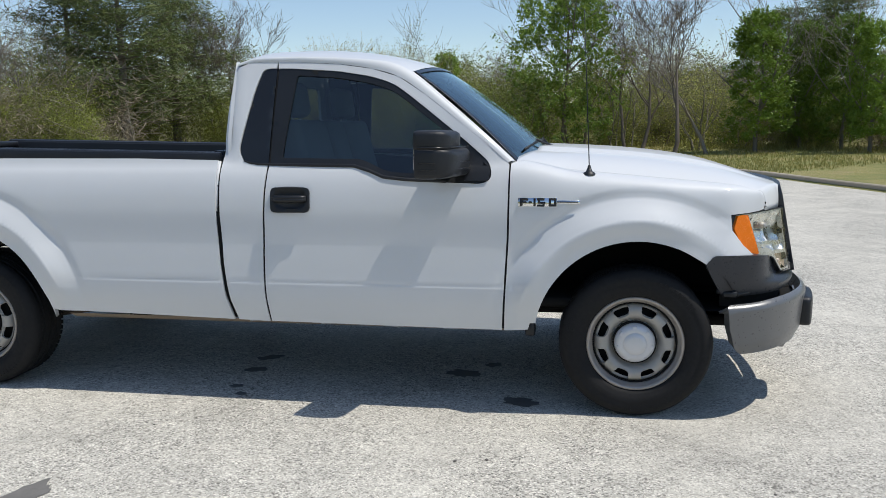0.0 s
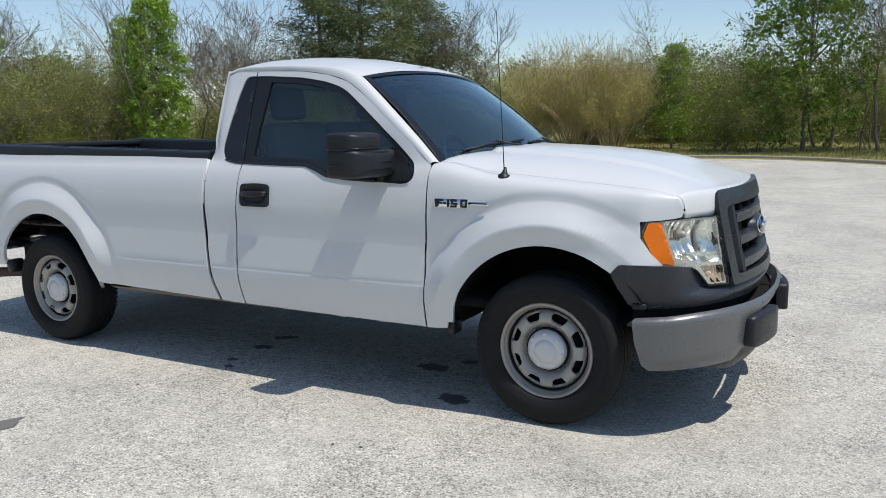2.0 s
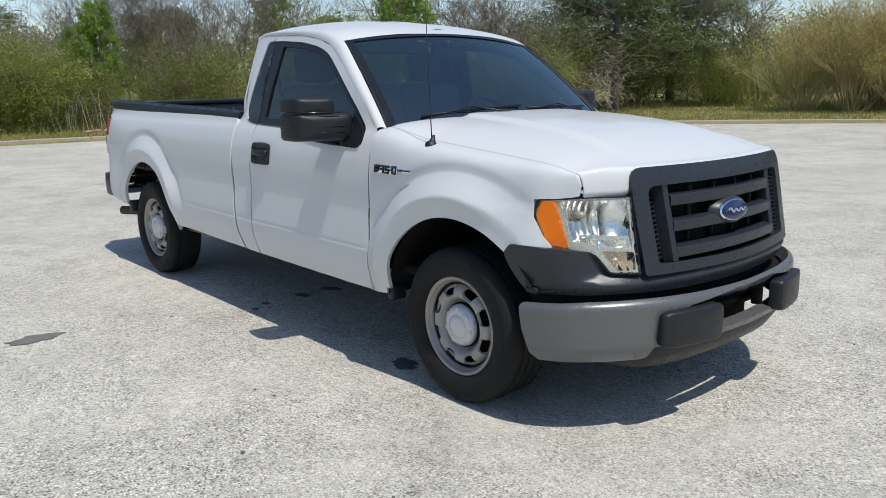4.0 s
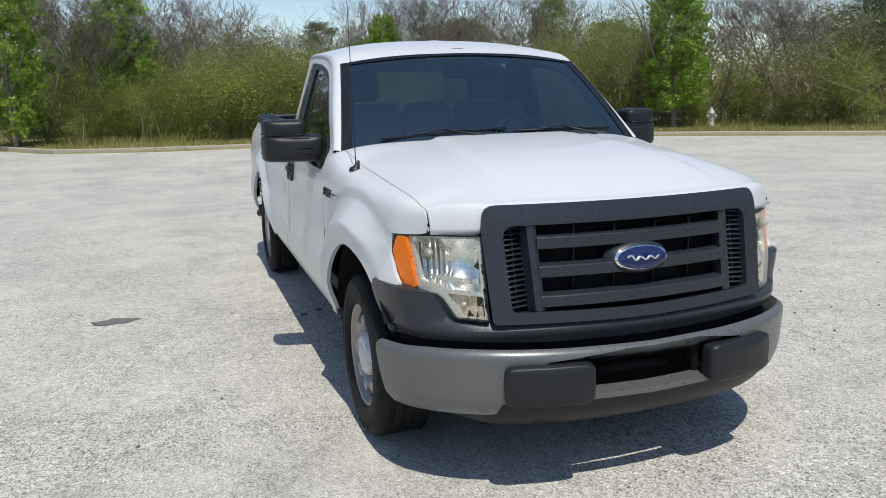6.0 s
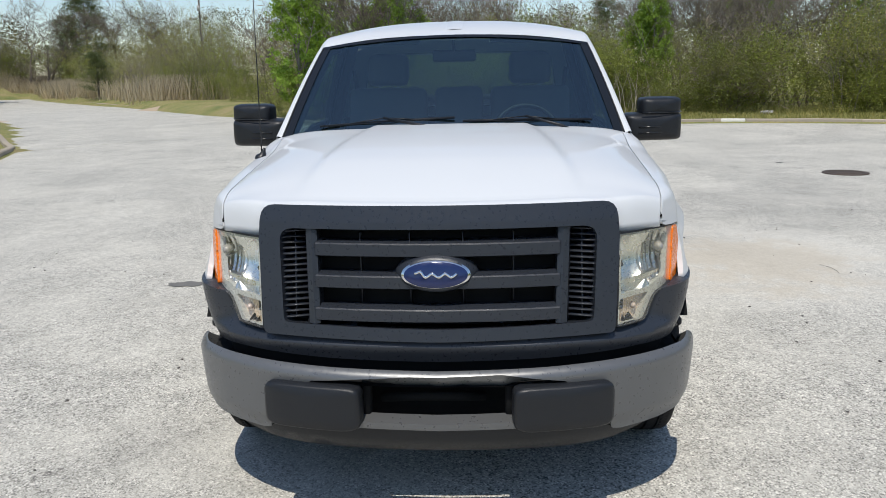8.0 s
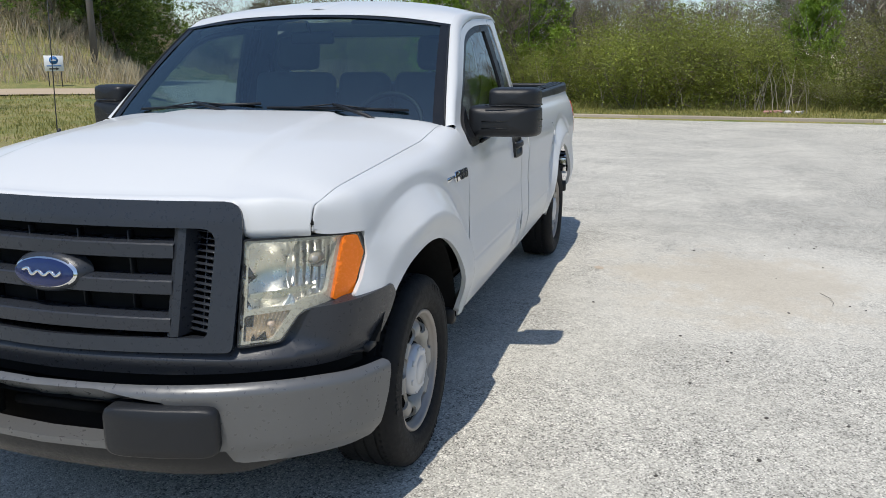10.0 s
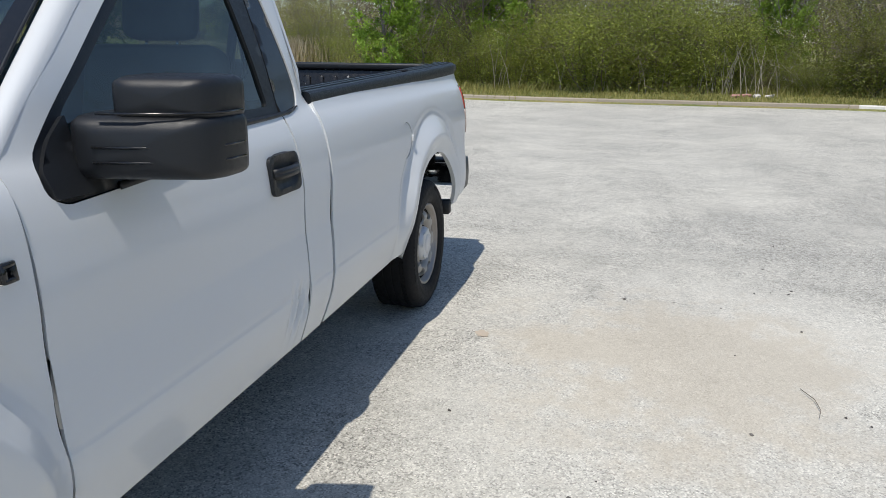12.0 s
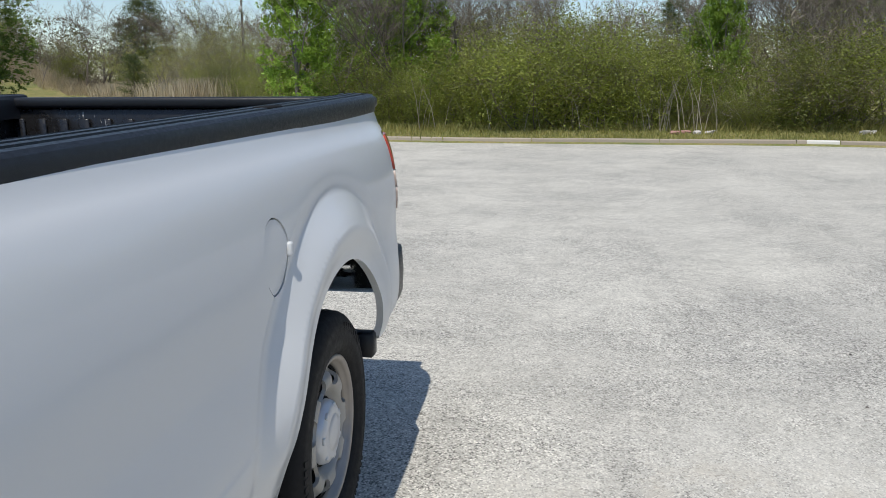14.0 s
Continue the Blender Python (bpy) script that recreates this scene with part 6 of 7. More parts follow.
bm = grid(len(TRACK) - 1, 6, track_at)
tagged(part("dirt_track", bm, DIRT), "sandy dirt track across the grass", "dirt track", kind="structure")

# kerb in cast sections
kerb = thing("kerb", "weathered tan concrete kerb round the lot", "kerb", kind="structure")
line = LOT + [p for p in ROAD_B[1:22]]
acc = [0.0]
for a, b in zip(line, line[1:]):
    acc.append(acc[-1] + (b - a).length)
at_len = curve([(s_, p.x, p.y) for s_, p in zip(acc, line)])
pos, k = 0.0, 0
rk = random.Random(5)
KERB_TOP = [(0.0, -0.05), (0.012, 0.105), (0.035, 0.128), (0.14, 0.130), (0.165, 0.115), (0.17, -0.05)]


def kerb_run(fn, p0, p1, side):
    n = max(2, int((p1 - p0) / 0.6))
    bm = bmesh.new()
    prev = None
    for i in range(n + 1):
        q = p0 + (p1 - p0) * i / n
        x, y = fn(q)
        x2, y2 = fn(q + 0.05)
        t = Vector((x2 - x, y2 - y, 0)).normalized()
        nn = Vector((-t.y, t.x, 0)) * side
        cur = [bm.verts.new(Vector((x, y, 0)) + nn * (o + 0.006 * noise.noise((q, 3, 0))) + Vector((0, 0, h + (0.012 * noise.noise((q * 0.7, 9, h)) if h > 0 else 0)))) for o, h in KERB_TOP]
        if prev:
            for a in range(len(cur) - 1):
                bm.faces.new((prev[a], prev[a + 1], cur[a + 1], cur[a]))
        else:
            bm.faces.new(cur)
        prev = cur
    bm.faces.new(prev[::-1])
    bmesh.ops.recalc_face_normals(bm, faces=bm.faces[:])
    return bm


while pos < acc[-1] - 3.2:
    x, y = at_len(pos + 1.5)
    xe, ye = at_len(pos + 3.05)
    if x < -19 and y > 0 and ye > 7.2 and at_len(pos)[1] < 7.2:
        span = 7.2 - at_len(pos)[1]
        sharp(part("kerb_section", kerb_run(at_len, pos + 0.008, pos + span - 0.008, 1), CONCRETE, kerb), 30)
        sharp(part("kerb_section", kerb_run(at_len, pos + span, pos + span + 0.68, 1), NEWCON, kerb, "short pale patch of new concrete"), 30)
        pos += span + 0.70
        continue
    ob = part("kerb_section", kerb_run(at_len, pos + 0.008, pos + 3.04, 1), CONCRETE, kerb)
    sharp(ob, 30)
    pos += 3.05
acc2 = [0.0]
for a, b in zip(ROAD_A, ROAD_A[1:]):
    acc2.append(acc2[-1] + (b - a).length)
at_a = curve([(s_, p.x, p.y) for s_, p in zip(acc2, ROAD_A)])
pos = 0.0
while pos < 60:
    sharp(part("kerb_section", kerb_run(at_a, pos + 0.008, pos + 3.04, -1), CONCRETE, kerb), 30)
    pos += 3.05

# ---------------------------------------------------------------- growing things


def limb(bm, rnd, p, d, length, r, depth, spread, tips, up=0.15, wig=0.25, kids=(3, 4), seg=5, minr=0.004):
    """One limb with its side limbs; tips gathers where leaves can sit."""
    n = 5 if depth > 1 else 3
    pts, rad = [p.copy()], [r]
    dd = d.normalized()
    for i in range(n):
        dd = (dd + Vector((rnd.gauss(0, wig), rnd.gauss(0, wig), rnd.gauss(0, wig) + up)) * 0.5).normalized()
        pts.append(pts[-1] + dd * length / n)
        rad.append(max(minr, r * (1 - 0.72 * (i + 1) / n)))
    tube_into(bm, pts, rad, seg if depth > 1 else 3, False)
    if depth <= 1:
        tips.extend(pts[1:])
    if depth == 0:
        return
    for _ in range(rnd.randint(*kids)):
        k = rnd.uniform(0.25, 1.0)
        i = min(n - 1, int(k * n))
        q = pts[i].lerp(pts[i + 1], k * n - i if k < 1 else 1.0)
        ax = Vector((rnd.gauss(0, 1), rnd.gauss(0, 1), rnd.gauss(0, 0.4))).normalized()
        nd = (dd * (1 - spread) + ax * spread).normalized()
        limb(bm, rnd, q, nd, length * rnd.uniform(0.45, 0.75), max(minr, rad[i] * 0.6), depth - 1, spread, tips, up, wig, kids, seg, minr)


def leaves(rnd, tips, count, size, loose, shape=0.6, droop=0.0):
    """Small folded leaves scattered about the tips."""
    vs, fs = [], []
    for _ in range(count):
        c = rnd.choice(tips) + Vector((rnd.gauss(0, loose), rnd.gauss(0, loose), rnd.gauss(0, loose) - droop))
        d = Vector((rnd.gauss(0, 1), rnd.gauss(0, 1), rnd.gauss(0, 0.8))).normalized()
        e = d.orthogonal().normalized()
        e = (e * math.cos(rnd.random() * 6.28) + d.cross(e) * math.sin(rnd.random() * 6.28))
        w = size * rnd.uniform(0.55, 1.3)
        k = len(vs)
        vs += [c - d * w * 0.5 - e * w * shape * 0.4, c + e * w * shape * 0.6, c + d * w * 0.65]
        fs.append((k, k + 1, k + 2))
    me = bpy.data.meshes.new("crown")
    me.from_pydata([tuple(v) for v in vs], [], fs)
    return me


def crown_tips(rnd, height, width, base, clumps, lumpy=0.25, peak=0.45):
    """Where leaves gather in a full crown: clumps spread through an uneven egg, most of them near its skin."""
    tips, ph = [], [rnd.random() * 6.28 for _ in range(3)]
    for _ in range(clumps):
        f, a = rnd.random() ** 0.85, rnd.random() * 6.28
        prof = math.sqrt(max(0.02, 1 - ((f - peak) / (1.04 - peak if f > peak else peak + 0.12)) ** 2))
        prof *= 1 + lumpy * (0.6 * math.sin(2 * a + ph[0] + 3 * f) + 0.4 * math.sin(5 * a + ph[1] - 7 * f))
        q = width * prof * rnd.random() ** 0.38
        c = Vector((q * math.cos(a), q * math.sin(a), base + (height - base) * f))
        w = width * rnd.uniform(0.06, 0.15)
        tips += [c + Vector((rnd.gauss(0, w), rnd.gauss(0, w), rnd.gauss(0, w * 0.8))) for _ in range(9)]
    return tips


def full_tree(name, label, group, seed, bark, leaf, height, width, base, clumps, count, size, lumpy, peak):
    """A tree in full leaf: trunk and limbs inside a dense crown."""
    rnd = random.Random(seed)
    ob = thing(name, label, "tree", group)
    bm, tips = bmesh.new(), []
    limb(bm, rnd, Vector((0, 0, -0.25)), Vector((0.03, 0.02, 1)), height * 0.92, 0.085, 3, 0.5, tips, 0.25, 0.15, (4, 5), 6, 0.006)
    part("trunk", bm, bark, ob)
    me = leaves(rnd, crown_tips(rnd, height, width, base, clumps, lumpy, peak), count, size, 0.05)
    me.materials.append(leaf)
    new("crown", me).parent = ob
    return ob


def catkin_shrub(name, label, seed, height, stems, per, leaf, bark):
    """A fountain of thin upright stems, each beset with small buds."""
    rnd = random.Random(seed)
    ob = thing(name, label, "shrub", "budding shrubs")
    bm, tips = bmesh.new(), []
    for _ in range(stems):
        a, out = rnd.random() * 6.28, rnd.random() ** 0.6
        d = Vector((math.cos(a) * out * 0.75, math.sin(a) * out * 0.75, 1))
        limb(bm, rnd, Vector((math.cos(a), math.sin(a), 0)) * 0.45 * out - Vector((0, 0, 0.2)), d, height * (1.06 - 0.34 * out) * rnd.uniform(0.8, 1.0), 0.028, 2, 0.36, tips, 0.12, 0.14, (6, 8), 4, 0.0055)
    part("trunk", bm, bark, ob)
    me = leaves(rnd, tips, per * stems, 0.075, 0.075, 0.42)
    me.materials.append(leaf)
    new("crown", me).parent = ob
    return ob


def plant(name, label, category, group, seed, bark, leaf, stems, height, r, depth, spread, count, size, loose, lean=0.25, up=0.15, kids=(3, 4), shape=0.6, clear=0.0, wig=0.25, skirt=0.0, minr=0.004):
    rnd = random.Random(seed)
    ob = thing(name, label, category, group)
    bm, tips = bmesh.new(), []
    for k in range(stems):
        a = rnd.random() * 6.28
        base = Vector((math.cos(a), math.sin(a), 0)) * (0.0 if stems == 1 else rnd.uniform(0.05, 0.55))
        d = Vector((math.cos(a) * lean * rnd.random() * 2, math.sin(a) * lean * rnd.random() * 2, 1))
        h = height * rnd.uniform(0.75, 1.05)
        limb(bm, rnd, base - Vector((0, 0, 0.25)), d, h, r * rnd.uniform(0.7, 1.1), depth, spread, tips, up, wig, kids, 5, minr)
    part("trunk", bm, bark, ob)
    if count:
        t2 = [t for t in tips if t.z > clear]
        if skirt:
            t2 += [Vector((rnd.gauss(0, skirt), rnd.gauss(0, skirt), rnd.uniform(0.05, 1.7))) for _ in range(len(t2) // 2)]
        me = leaves(rnd, t2, count, size, loose, shape)
        me.materials.append(leaf)
        c = new("crown", me)
        c.parent = ob
    return ob


def pine(name, label, seed, height):
    rnd = random.Random(seed)
    ob = thing(name, label, "pine tree", "pines")
    bm, tips = bmesh.new(), []
    tube_into(bm, [(0, 0, -0.2), (0.05, 0, height * 0.5), (0, 0.05, height)], [0.14, 0.09, 0.015], 7, False)
    z = height * 0.16
    while z < height * 0.98:
        k = 1 - z / height
        for _ in range(rnd.randint(4, 7)):
            a = rnd.random() * 6.28
            L = (0.5 + 2.6 * k**0.65) * rnd.uniform(0.55, 1.1)
            d = Vector((math.cos(a), math.sin(a), 0.28))
            e = Vector((0, 0, z)) + d * L + Vector((0, 0, -0.08 * L))
            pts = [Vector((0, 0, z)), Vector((0, 0, z)).lerp(e, 0.5) + Vector((0, 0, -0.05 * L)), e]
            tube_into(bm, pts, [0.03 * (0.4 + k), 0.018, 0.006], 4, False)
            for q in range(5):
                b = pts[0].lerp(e, 0.35 + 0.16 * q)
                tips.append(b)
                for s in (-1, 1):
                    w = b + Vector((-math.sin(a) * s, math.cos(a) * s, 0.1)) * L * 0.25 * rnd.random()
                    tips.append(w)
        z += rnd.uniform(0.22, 0.42)
    part("trunk", bm, DARKBARK, ob)
    me = leaves(rnd, tips, 20000, 0.21, 0.15, 0.16)
    me.materials.append(NEEDLE)
    c = new("crown", me)
    c.parent = ob
    return ob


ry = random.Random(11)
KIT = {
    "shrub": [plant("shrub", "dense green spring shrub with many thin stems", "shrub", "shrubs behind the lot", 20 + k, DARKBARK, LEAF, 5, 3.1, 0.028, 2, 0.52, 8600, 0.080, 0.19, 0.30, 0.05, (4, 5), skirt=0.75) for k in range(4)],
    "fresh": [full_tree("young_tree", "young tree with fresh bright green leaves", "young trees", 40 + k, BARK, FRESH, 4.8, 1.05, 0.45, 210, 15000, 0.105, 0.22, 0.36) for k in range(2)],
    "green": [full_tree("leafy_tree", "full leafy tree, deep spring green", "leafy trees", 50 + k, DARKBARK, DEEP, 5.8, 1.9, 0.3, 260, 19000, 0.125, 0.34, 0.42) for k in range(2)],
    "yellow": [catkin_shrub("flowering_shrub", "tall rounded shrub of thin stems with yellow catkins", 90 + k, 4.6, 30, 620, YELLOW, TANBARK) for k in range(2)],
    "bare": [plant("bare_tree", "bare grey tree not yet in leaf", "tree", "bare trees", 60 + k, DARKBARK if k > 0 else BARK, BROWN, 1 + k % 2, 6.4, 0.12, 4, 0.44, 1500, 0.26, 0.12, 0.12, 0.20, (3, 5), shape=0.05, clear=1.0, minr=0.009) for k in range(3)],
    "bud": [plant("budding_tree", "thin-branched tree with olive-green buds", "tree", "budding trees", 80 + k, BARK, OLIVE, 5, 4.2, 0.04, 3, 0.40, 6500, 0.078, 0.12, 0.24, 0.22, (3, 4), skirt=0.7, shape=0.45) for k in range(2)],
    "brush": [plant("brush", "tangle of leafless brown brush", "brush", "brush behind the lot", 100 + k, DARKBARK, BROWN, 6, 2.6, 0.022, 2, 0.6, 2800, 0.26, 0.16, 0.4, 0.03, (4, 5), shape=0.11, skirt=0.8) for k in range(2)],
    "pine": [pine("pine_tree", "dark green pine with full needle branches", 120 + k, 8.2) for k in range(2)],
    "dead": [plant("dead_branch", "pale dead branch leaning in the brush", "dead wood", "dead branches", 140 + k, PALEBARK, BROWN, 2, 3.4, 0.020, 3, 0.55, 0, 0.1, 0.1, 0.6, 0.0, (2, 3)) for k in range(2)],
}
used = {}


def tallness(ob, share):
    """The height under which that share of the crown lies, so that a few stray shoots do not count."""
    by_name = {c.name.split(".")[0]: c for c in ob.children}
    zs = sorted(v.co.z for v in (by_name.get("crown") or by_name["trunk"]).data.vertices)
    return zs[min(len(zs) - 1, int(share * len(zs)))]


TALL = {k: [tallness(ob, {"shrub": 0.985, "bud": 0.985, "brush": 0.985}.get(k, 1.0)) for ob in obs] for k, obs in KIT.items()}


def put(kind, x, y, height, breadth=1.0):
    """Sets a plant of the kit at a place, so tall and broad; the first use takes the original."""
    i = len(used.setdefault(kind, []))
    n = len(KIT[kind])
    src = KIT[kind][i % n]
    m = pose(x, y, land(x, y), 0, 0, ry.random() * 360)
    if i < n:
        ob = src
        ob.matrix_basis = m
    else:
        ob = copy_thing(src, m)
    sc = height / TALL[kind][i % n]
    wide = breadth * sc * ry.uniform(0.92, 1.08)
    ob.scale = (wide, wide, sc)
    used[kind].append(ob)
    return ob


# trees that stand out
for kind, w, spots in GROVES:
    for x, y, h in spots:
        if near_line(x, y, ROAD_MID) > 4.4 and off_lot(x, y) > 2.5:
            put(kind, x, y, h, w)


# the single trees keep their outline: what grows close before them stays low
SINGLE = [(x, y, h, w) for kind, w, spots in GROVES if kind in ("fresh", "green", "yellow") for x, y, h in spots]


def clear_height(x, y, h):
    a, r = math.atan2(y, x - 1.0), math.hypot(y, x - 1.0)
    for tx, ty, th, tw in SINGLE:
        ta, tr = math.atan2(ty, tx - 1.0), math.hypot(ty, tx - 1.0)
        if r < tr + 0.6 and tr - r < 9 and abs(math.remainder(a - ta, 2 * math.pi)) * tr < 0.26 * th * tw + 0.5:
            h = min(h, 0.28 * th)
    return h


# thicket behind the kerb, in rows
def belt(angle0, angle1, count, o0, o1, kinds, weights, h0, h1, breadth=1.0):
    for _ in range(count):
        a = radians(ry.uniform(angle0, angle1))
        k = int(a % (2 * math.pi) / (2 * math.pi) * NA) % NA
        r = reach[k] + ry.uniform(o0, o1)
        x, y = C0.x + r * math.cos(a), C0.y + r * math.sin(a)
        if near_line(x, y, ROAD_MID) < 6.8 or math.hypot(x + 19.8, y - 16.2) < 1.7:
            continue
        put(ry.choices(kinds, weights)[0], x, y, clear_height(x, y, ry.uniform(h0, h1)), breadth)


belt(120, 212, 62, 3.8, 5.6, ["shrub", "brush", "bud"], [7, 1.0, 0.8], 2.0, 3.1, 1.2)
belt(120, 212, 30, 6, 11, ["bare", "brush", "bud", "shrub"], [1, 1.0, 2.0, 3], 2.8, 4.0, 1.2)
belt(120, 212, 26, 12, 30, ["bare", "bud", "green"], [1, 2, 0.6], 4.2, 6.0, 1.2)
belt(45, 120, 66, 10.5, 14, ["shrub", "brush", "bud"], [6, 1.2, 1.2], 1.9, 3.2, 1.2)
belt(45, 120, 46, 14, 21, ["shrub", "bare", "bud", "brush"], [5, 1, 1.5, 1.5], 2.8, 4.4, 1.2)
belt(45, 120, 44, 24, 40, ["bare", "bud", "brush", "shrub"], [2, 1.2, 1.5, 2], 4.0, 6.0, 1.35)
belt(210, 236, 70, 60, 100, ["bud", "bare", "shrub", "green"], [3, 3, 2, 1], 3.8, 6.5, 1.4)
# unseen plants behind the camera, added for reflections and bounced light
belt(-110, 45, 24, 10, 18, ["shrub", "bare", "bud", "pine"], [4, 2, 1, 1], 4.0, 8.0)

# trees along the far side of the access road
q = 1.0
while q < 58:
    for _ in range(2):
        x, y = at_a(q + ry.uniform(-0.8, 0.8))
        x2, y2 = at_a(q + 1.0)
        t = Vector((x2 - x, y2 - y)).normalized()
        o = ry.uniform(3.2, 4.8) if _ == 0 else ry.uniform(6, 13)
        x, y = x + t.y * o, y - t.x * o
        if near_line(x, y, ROAD_MID) > 6.8 and off_lot(x, y) > 3.0:
            put(ry.choices(["shrub", "bud", "bare", "brush"], [5, 1.5, 0.3, 1] if _ == 0 else [2, 1, 4, 1])[0], x, y, ry.uniform(1.8, 3.0) if _ == 0 else ry.uniform(3.0, 5.0))
    q += 2.2

# far woods all round, beyond where single trees can be told apart
rw_ = random.Random(77)
vs, fs = [], []
for k in range(520):
    a = rw_.uniform(0, 2 * math.pi)
    r = rw_.uniform(78, 165)
    x, y = C0.x + r * math.cos(a), C0.y + r * math.sin(a)
    if near_line(x, y, ROAD_MID) < 9:
        continue
    z, h, w = land(x, y), rw_.uniform(5.5, 9.5) * r / 110, rw_.uniform(2.4, 4.2)
    for _ in range(900):
        t, f = rw_.random() * 6.28, rw_.uniform(0.05, 1.0)
        ww = w * math.sqrt(max(0.05, 1 - (f - 0.45) ** 2 * 2.6)) * math.sqrt(rw_.random())
        c = Vector((x + ww * math.cos(t), y + ww * math.sin(t), z + h * f))
        d1 = Vector((rw_.gauss(0, 1), rw_.gauss(0, 1), rw_.gauss(0, 1))).normalized()
        e1 = d1.orthogonal().normalized()
        s_ = rw_.uniform(0.09, 0.21)
        n_ = len(vs)
        vs += [tuple(c - d1 * s_), tuple(c + e1 * s_), tuple(c + d1 * s_)]
        fs.append((n_, n_ + 1, n_ + 2))
me = bpy.data.meshes.new("far_woods")
me.from_pydata(vs, [], fs)
me.materials.append(leaf_surface("far_spring_woods", (0.11, 0.105, 0.05), (0.20, 0.185, 0.085)))
tagged(new("far_woods", me), "distant spring woods, brown and dull green", "woods", kind="stuff")

# ---------------------------------------------------------------- grasses


def tufts(name, label, mat_, rnd, spots, h0, h1, w, lean, blades=4):
    """Many thin blades in clumps, as one sheet of stuff."""
    vs, fs = [], []
    for x, y, z in spots:
        for _ in range(blades):
            a, b = rnd.random() * 6.28, rnd.random() * 6.28
            h = rnd.uniform(h0, h1)
            bx, by = x + rnd.gauss(0, 0.06 + h * 0.10), y + rnd.gauss(0, 0.06 + h * 0.10)
            tx, ty = bx + math.cos(a) * h * lean * rnd.random(), by + math.sin(a) * h * lean * rnd.random()
            k = len(vs)
            ww = w * rnd.uniform(0.6, 1.3)
            vs += [(bx - math.cos(b) * ww, by - math.sin(b) * ww, z - 0.02), (bx + math.cos(b) * ww, by + math.sin(b) * ww, z - 0.02), ((bx + tx) / 2 + math.cos(b) * ww * 0.7, (by + ty) / 2 + math.sin(b) * ww * 0.7, z + h * 0.6), (tx, ty, z + h)]
            fs += [(k, k + 1, k + 2), (k, k + 2, k + 3)]
    me = bpy.data.meshes.new(name)
    me.from_pydata(vs, [], fs)
    me.materials.append(mat_)
    return tagged(new(name, me), label, "grass", kind="stuff")


rg = random.Random(21)


def ring_spot(a0, a1, o0, o1):
    a = radians(rg.uniform(a0, a1))
    r = reach[int(a % (2 * math.pi) / (2 * math.pi) * NA) % NA] + rg.uniform(o0, o1)
    x, y = C0.x + r * math.cos(a), C0.y + r * math.sin(a)
    return x, y


spots = []
for a0, a1, o0, o1, n_ in ((120, 214, 0.2, 6.0, 9000), (45, 120, 0.2, 12.0, 9000), (214, 262, 0.3, 14, 5000)):
    for _ in range(n_):
        x, y = ring_spot(a0, a1, o0, o1)
        if near_line(x, y, ROAD_MID) > 5.3:
            spots.append((x, y, land(x, y)))
tufts("lawn_grass", "short patchy grass, green and straw-coloured", BLADE, rg, spots, 0.04, 0.13, 0.012, 0.8, 4)
spots = []
for _ in range(2600):
    x, y = ring_spot(120, 214, 3.2, 5.5)
    if near_line(x, y, ROAD_MID) > 6:
        spots.append((x, y, land(x, y)))
for _ in range(2200):
    x, y = ring_spot(45, 120, 10, 13)
    spots.append((x, y, land(x, y)))
tufts("rough_grass", "taller rough grass along the foot of the brush", BLADE, rg, spots, 0.10, 0.34, 0.012, 0.7, 4)
spots = []
while len(spots) < 14000:
    x, y = rg.uniform(-100, -22), rg.uniform(-85, -22)
    q = (-x * 0.70 - y * 0.71) - 47
    if -1.0 < q < 62 and (x * 0.55 - y * 0.83) + 4.0 > -5 and near_line(x, y, ROAD_MID) > 4.8 and near_line(x, y, TRACK) > 5 and noise.noise((x * 0.12, y * 0.12, 4)) > -0.35:
        spots.append((x, y, land(x, y)))
while len(spots) < 21000:
    x, y = rg.uniform(-84, -48), rg.uniform(-64, -33)
    q = (-x * 0.70 - y * 0.71) - 47
    if q > 3 and (x * 0.55 - y * 0.83) + 4.0 > -5 and near_line(x, y, ROAD_MID) > 4.2:
        spots.append((x, y, land(x, y)))
tufts("dry_grass", "tall dry straw-coloured grass on the bank", STRAW, rg, spots, 0.5, 1.5, 0.022, 0.5, 5)
spots = []
while len(spots) < 900:
    x, y = rg.gauss(-46.4, 1.6), rg.gauss(-18.6, 1.5)
    if near_line(x, y, ROAD_MID) > 4.6:
        spots.append((x, y, land(x, y)))
tufts("straw_clump", "pale clump of tall dry grass beside the road", STRAW, rg, spots, 0.9, 1.7, 0.020, 0.35, 5)

# brush on the bank, and reeds at the foot of the thicket
for _ in range(190):
    x, y = rg.uniform(-96, -36), rg.uniform(-78, -32)
    q = (-x * 0.70 - y * 0.71) - 47
    if q > 7 and (x * 0.55 - y * 0.83) + 4.0 > 1 and near_line(x, y, ROAD_MID) > 7:
        put(rg.choice(("shrub", "brush", "bud", "bare")) if q > 17 else "brush", x, y, rg.uniform(3.4, 6.0) if q > 17 else rg.uniform(1.2, 2.2))
for _ in range(34):
    x, y = rg.uniform(-82, -54), rg.uniform(-62, -40)
    if (x * 0.55 - y * 0.83) + 4.0 > -1 and near_line(x, y, ROAD_MID) > 6.0:
        put(rg.choice(("brush", "bud", "shrub", "brush")), x, y, rg.uniform(2.0, 4.6))
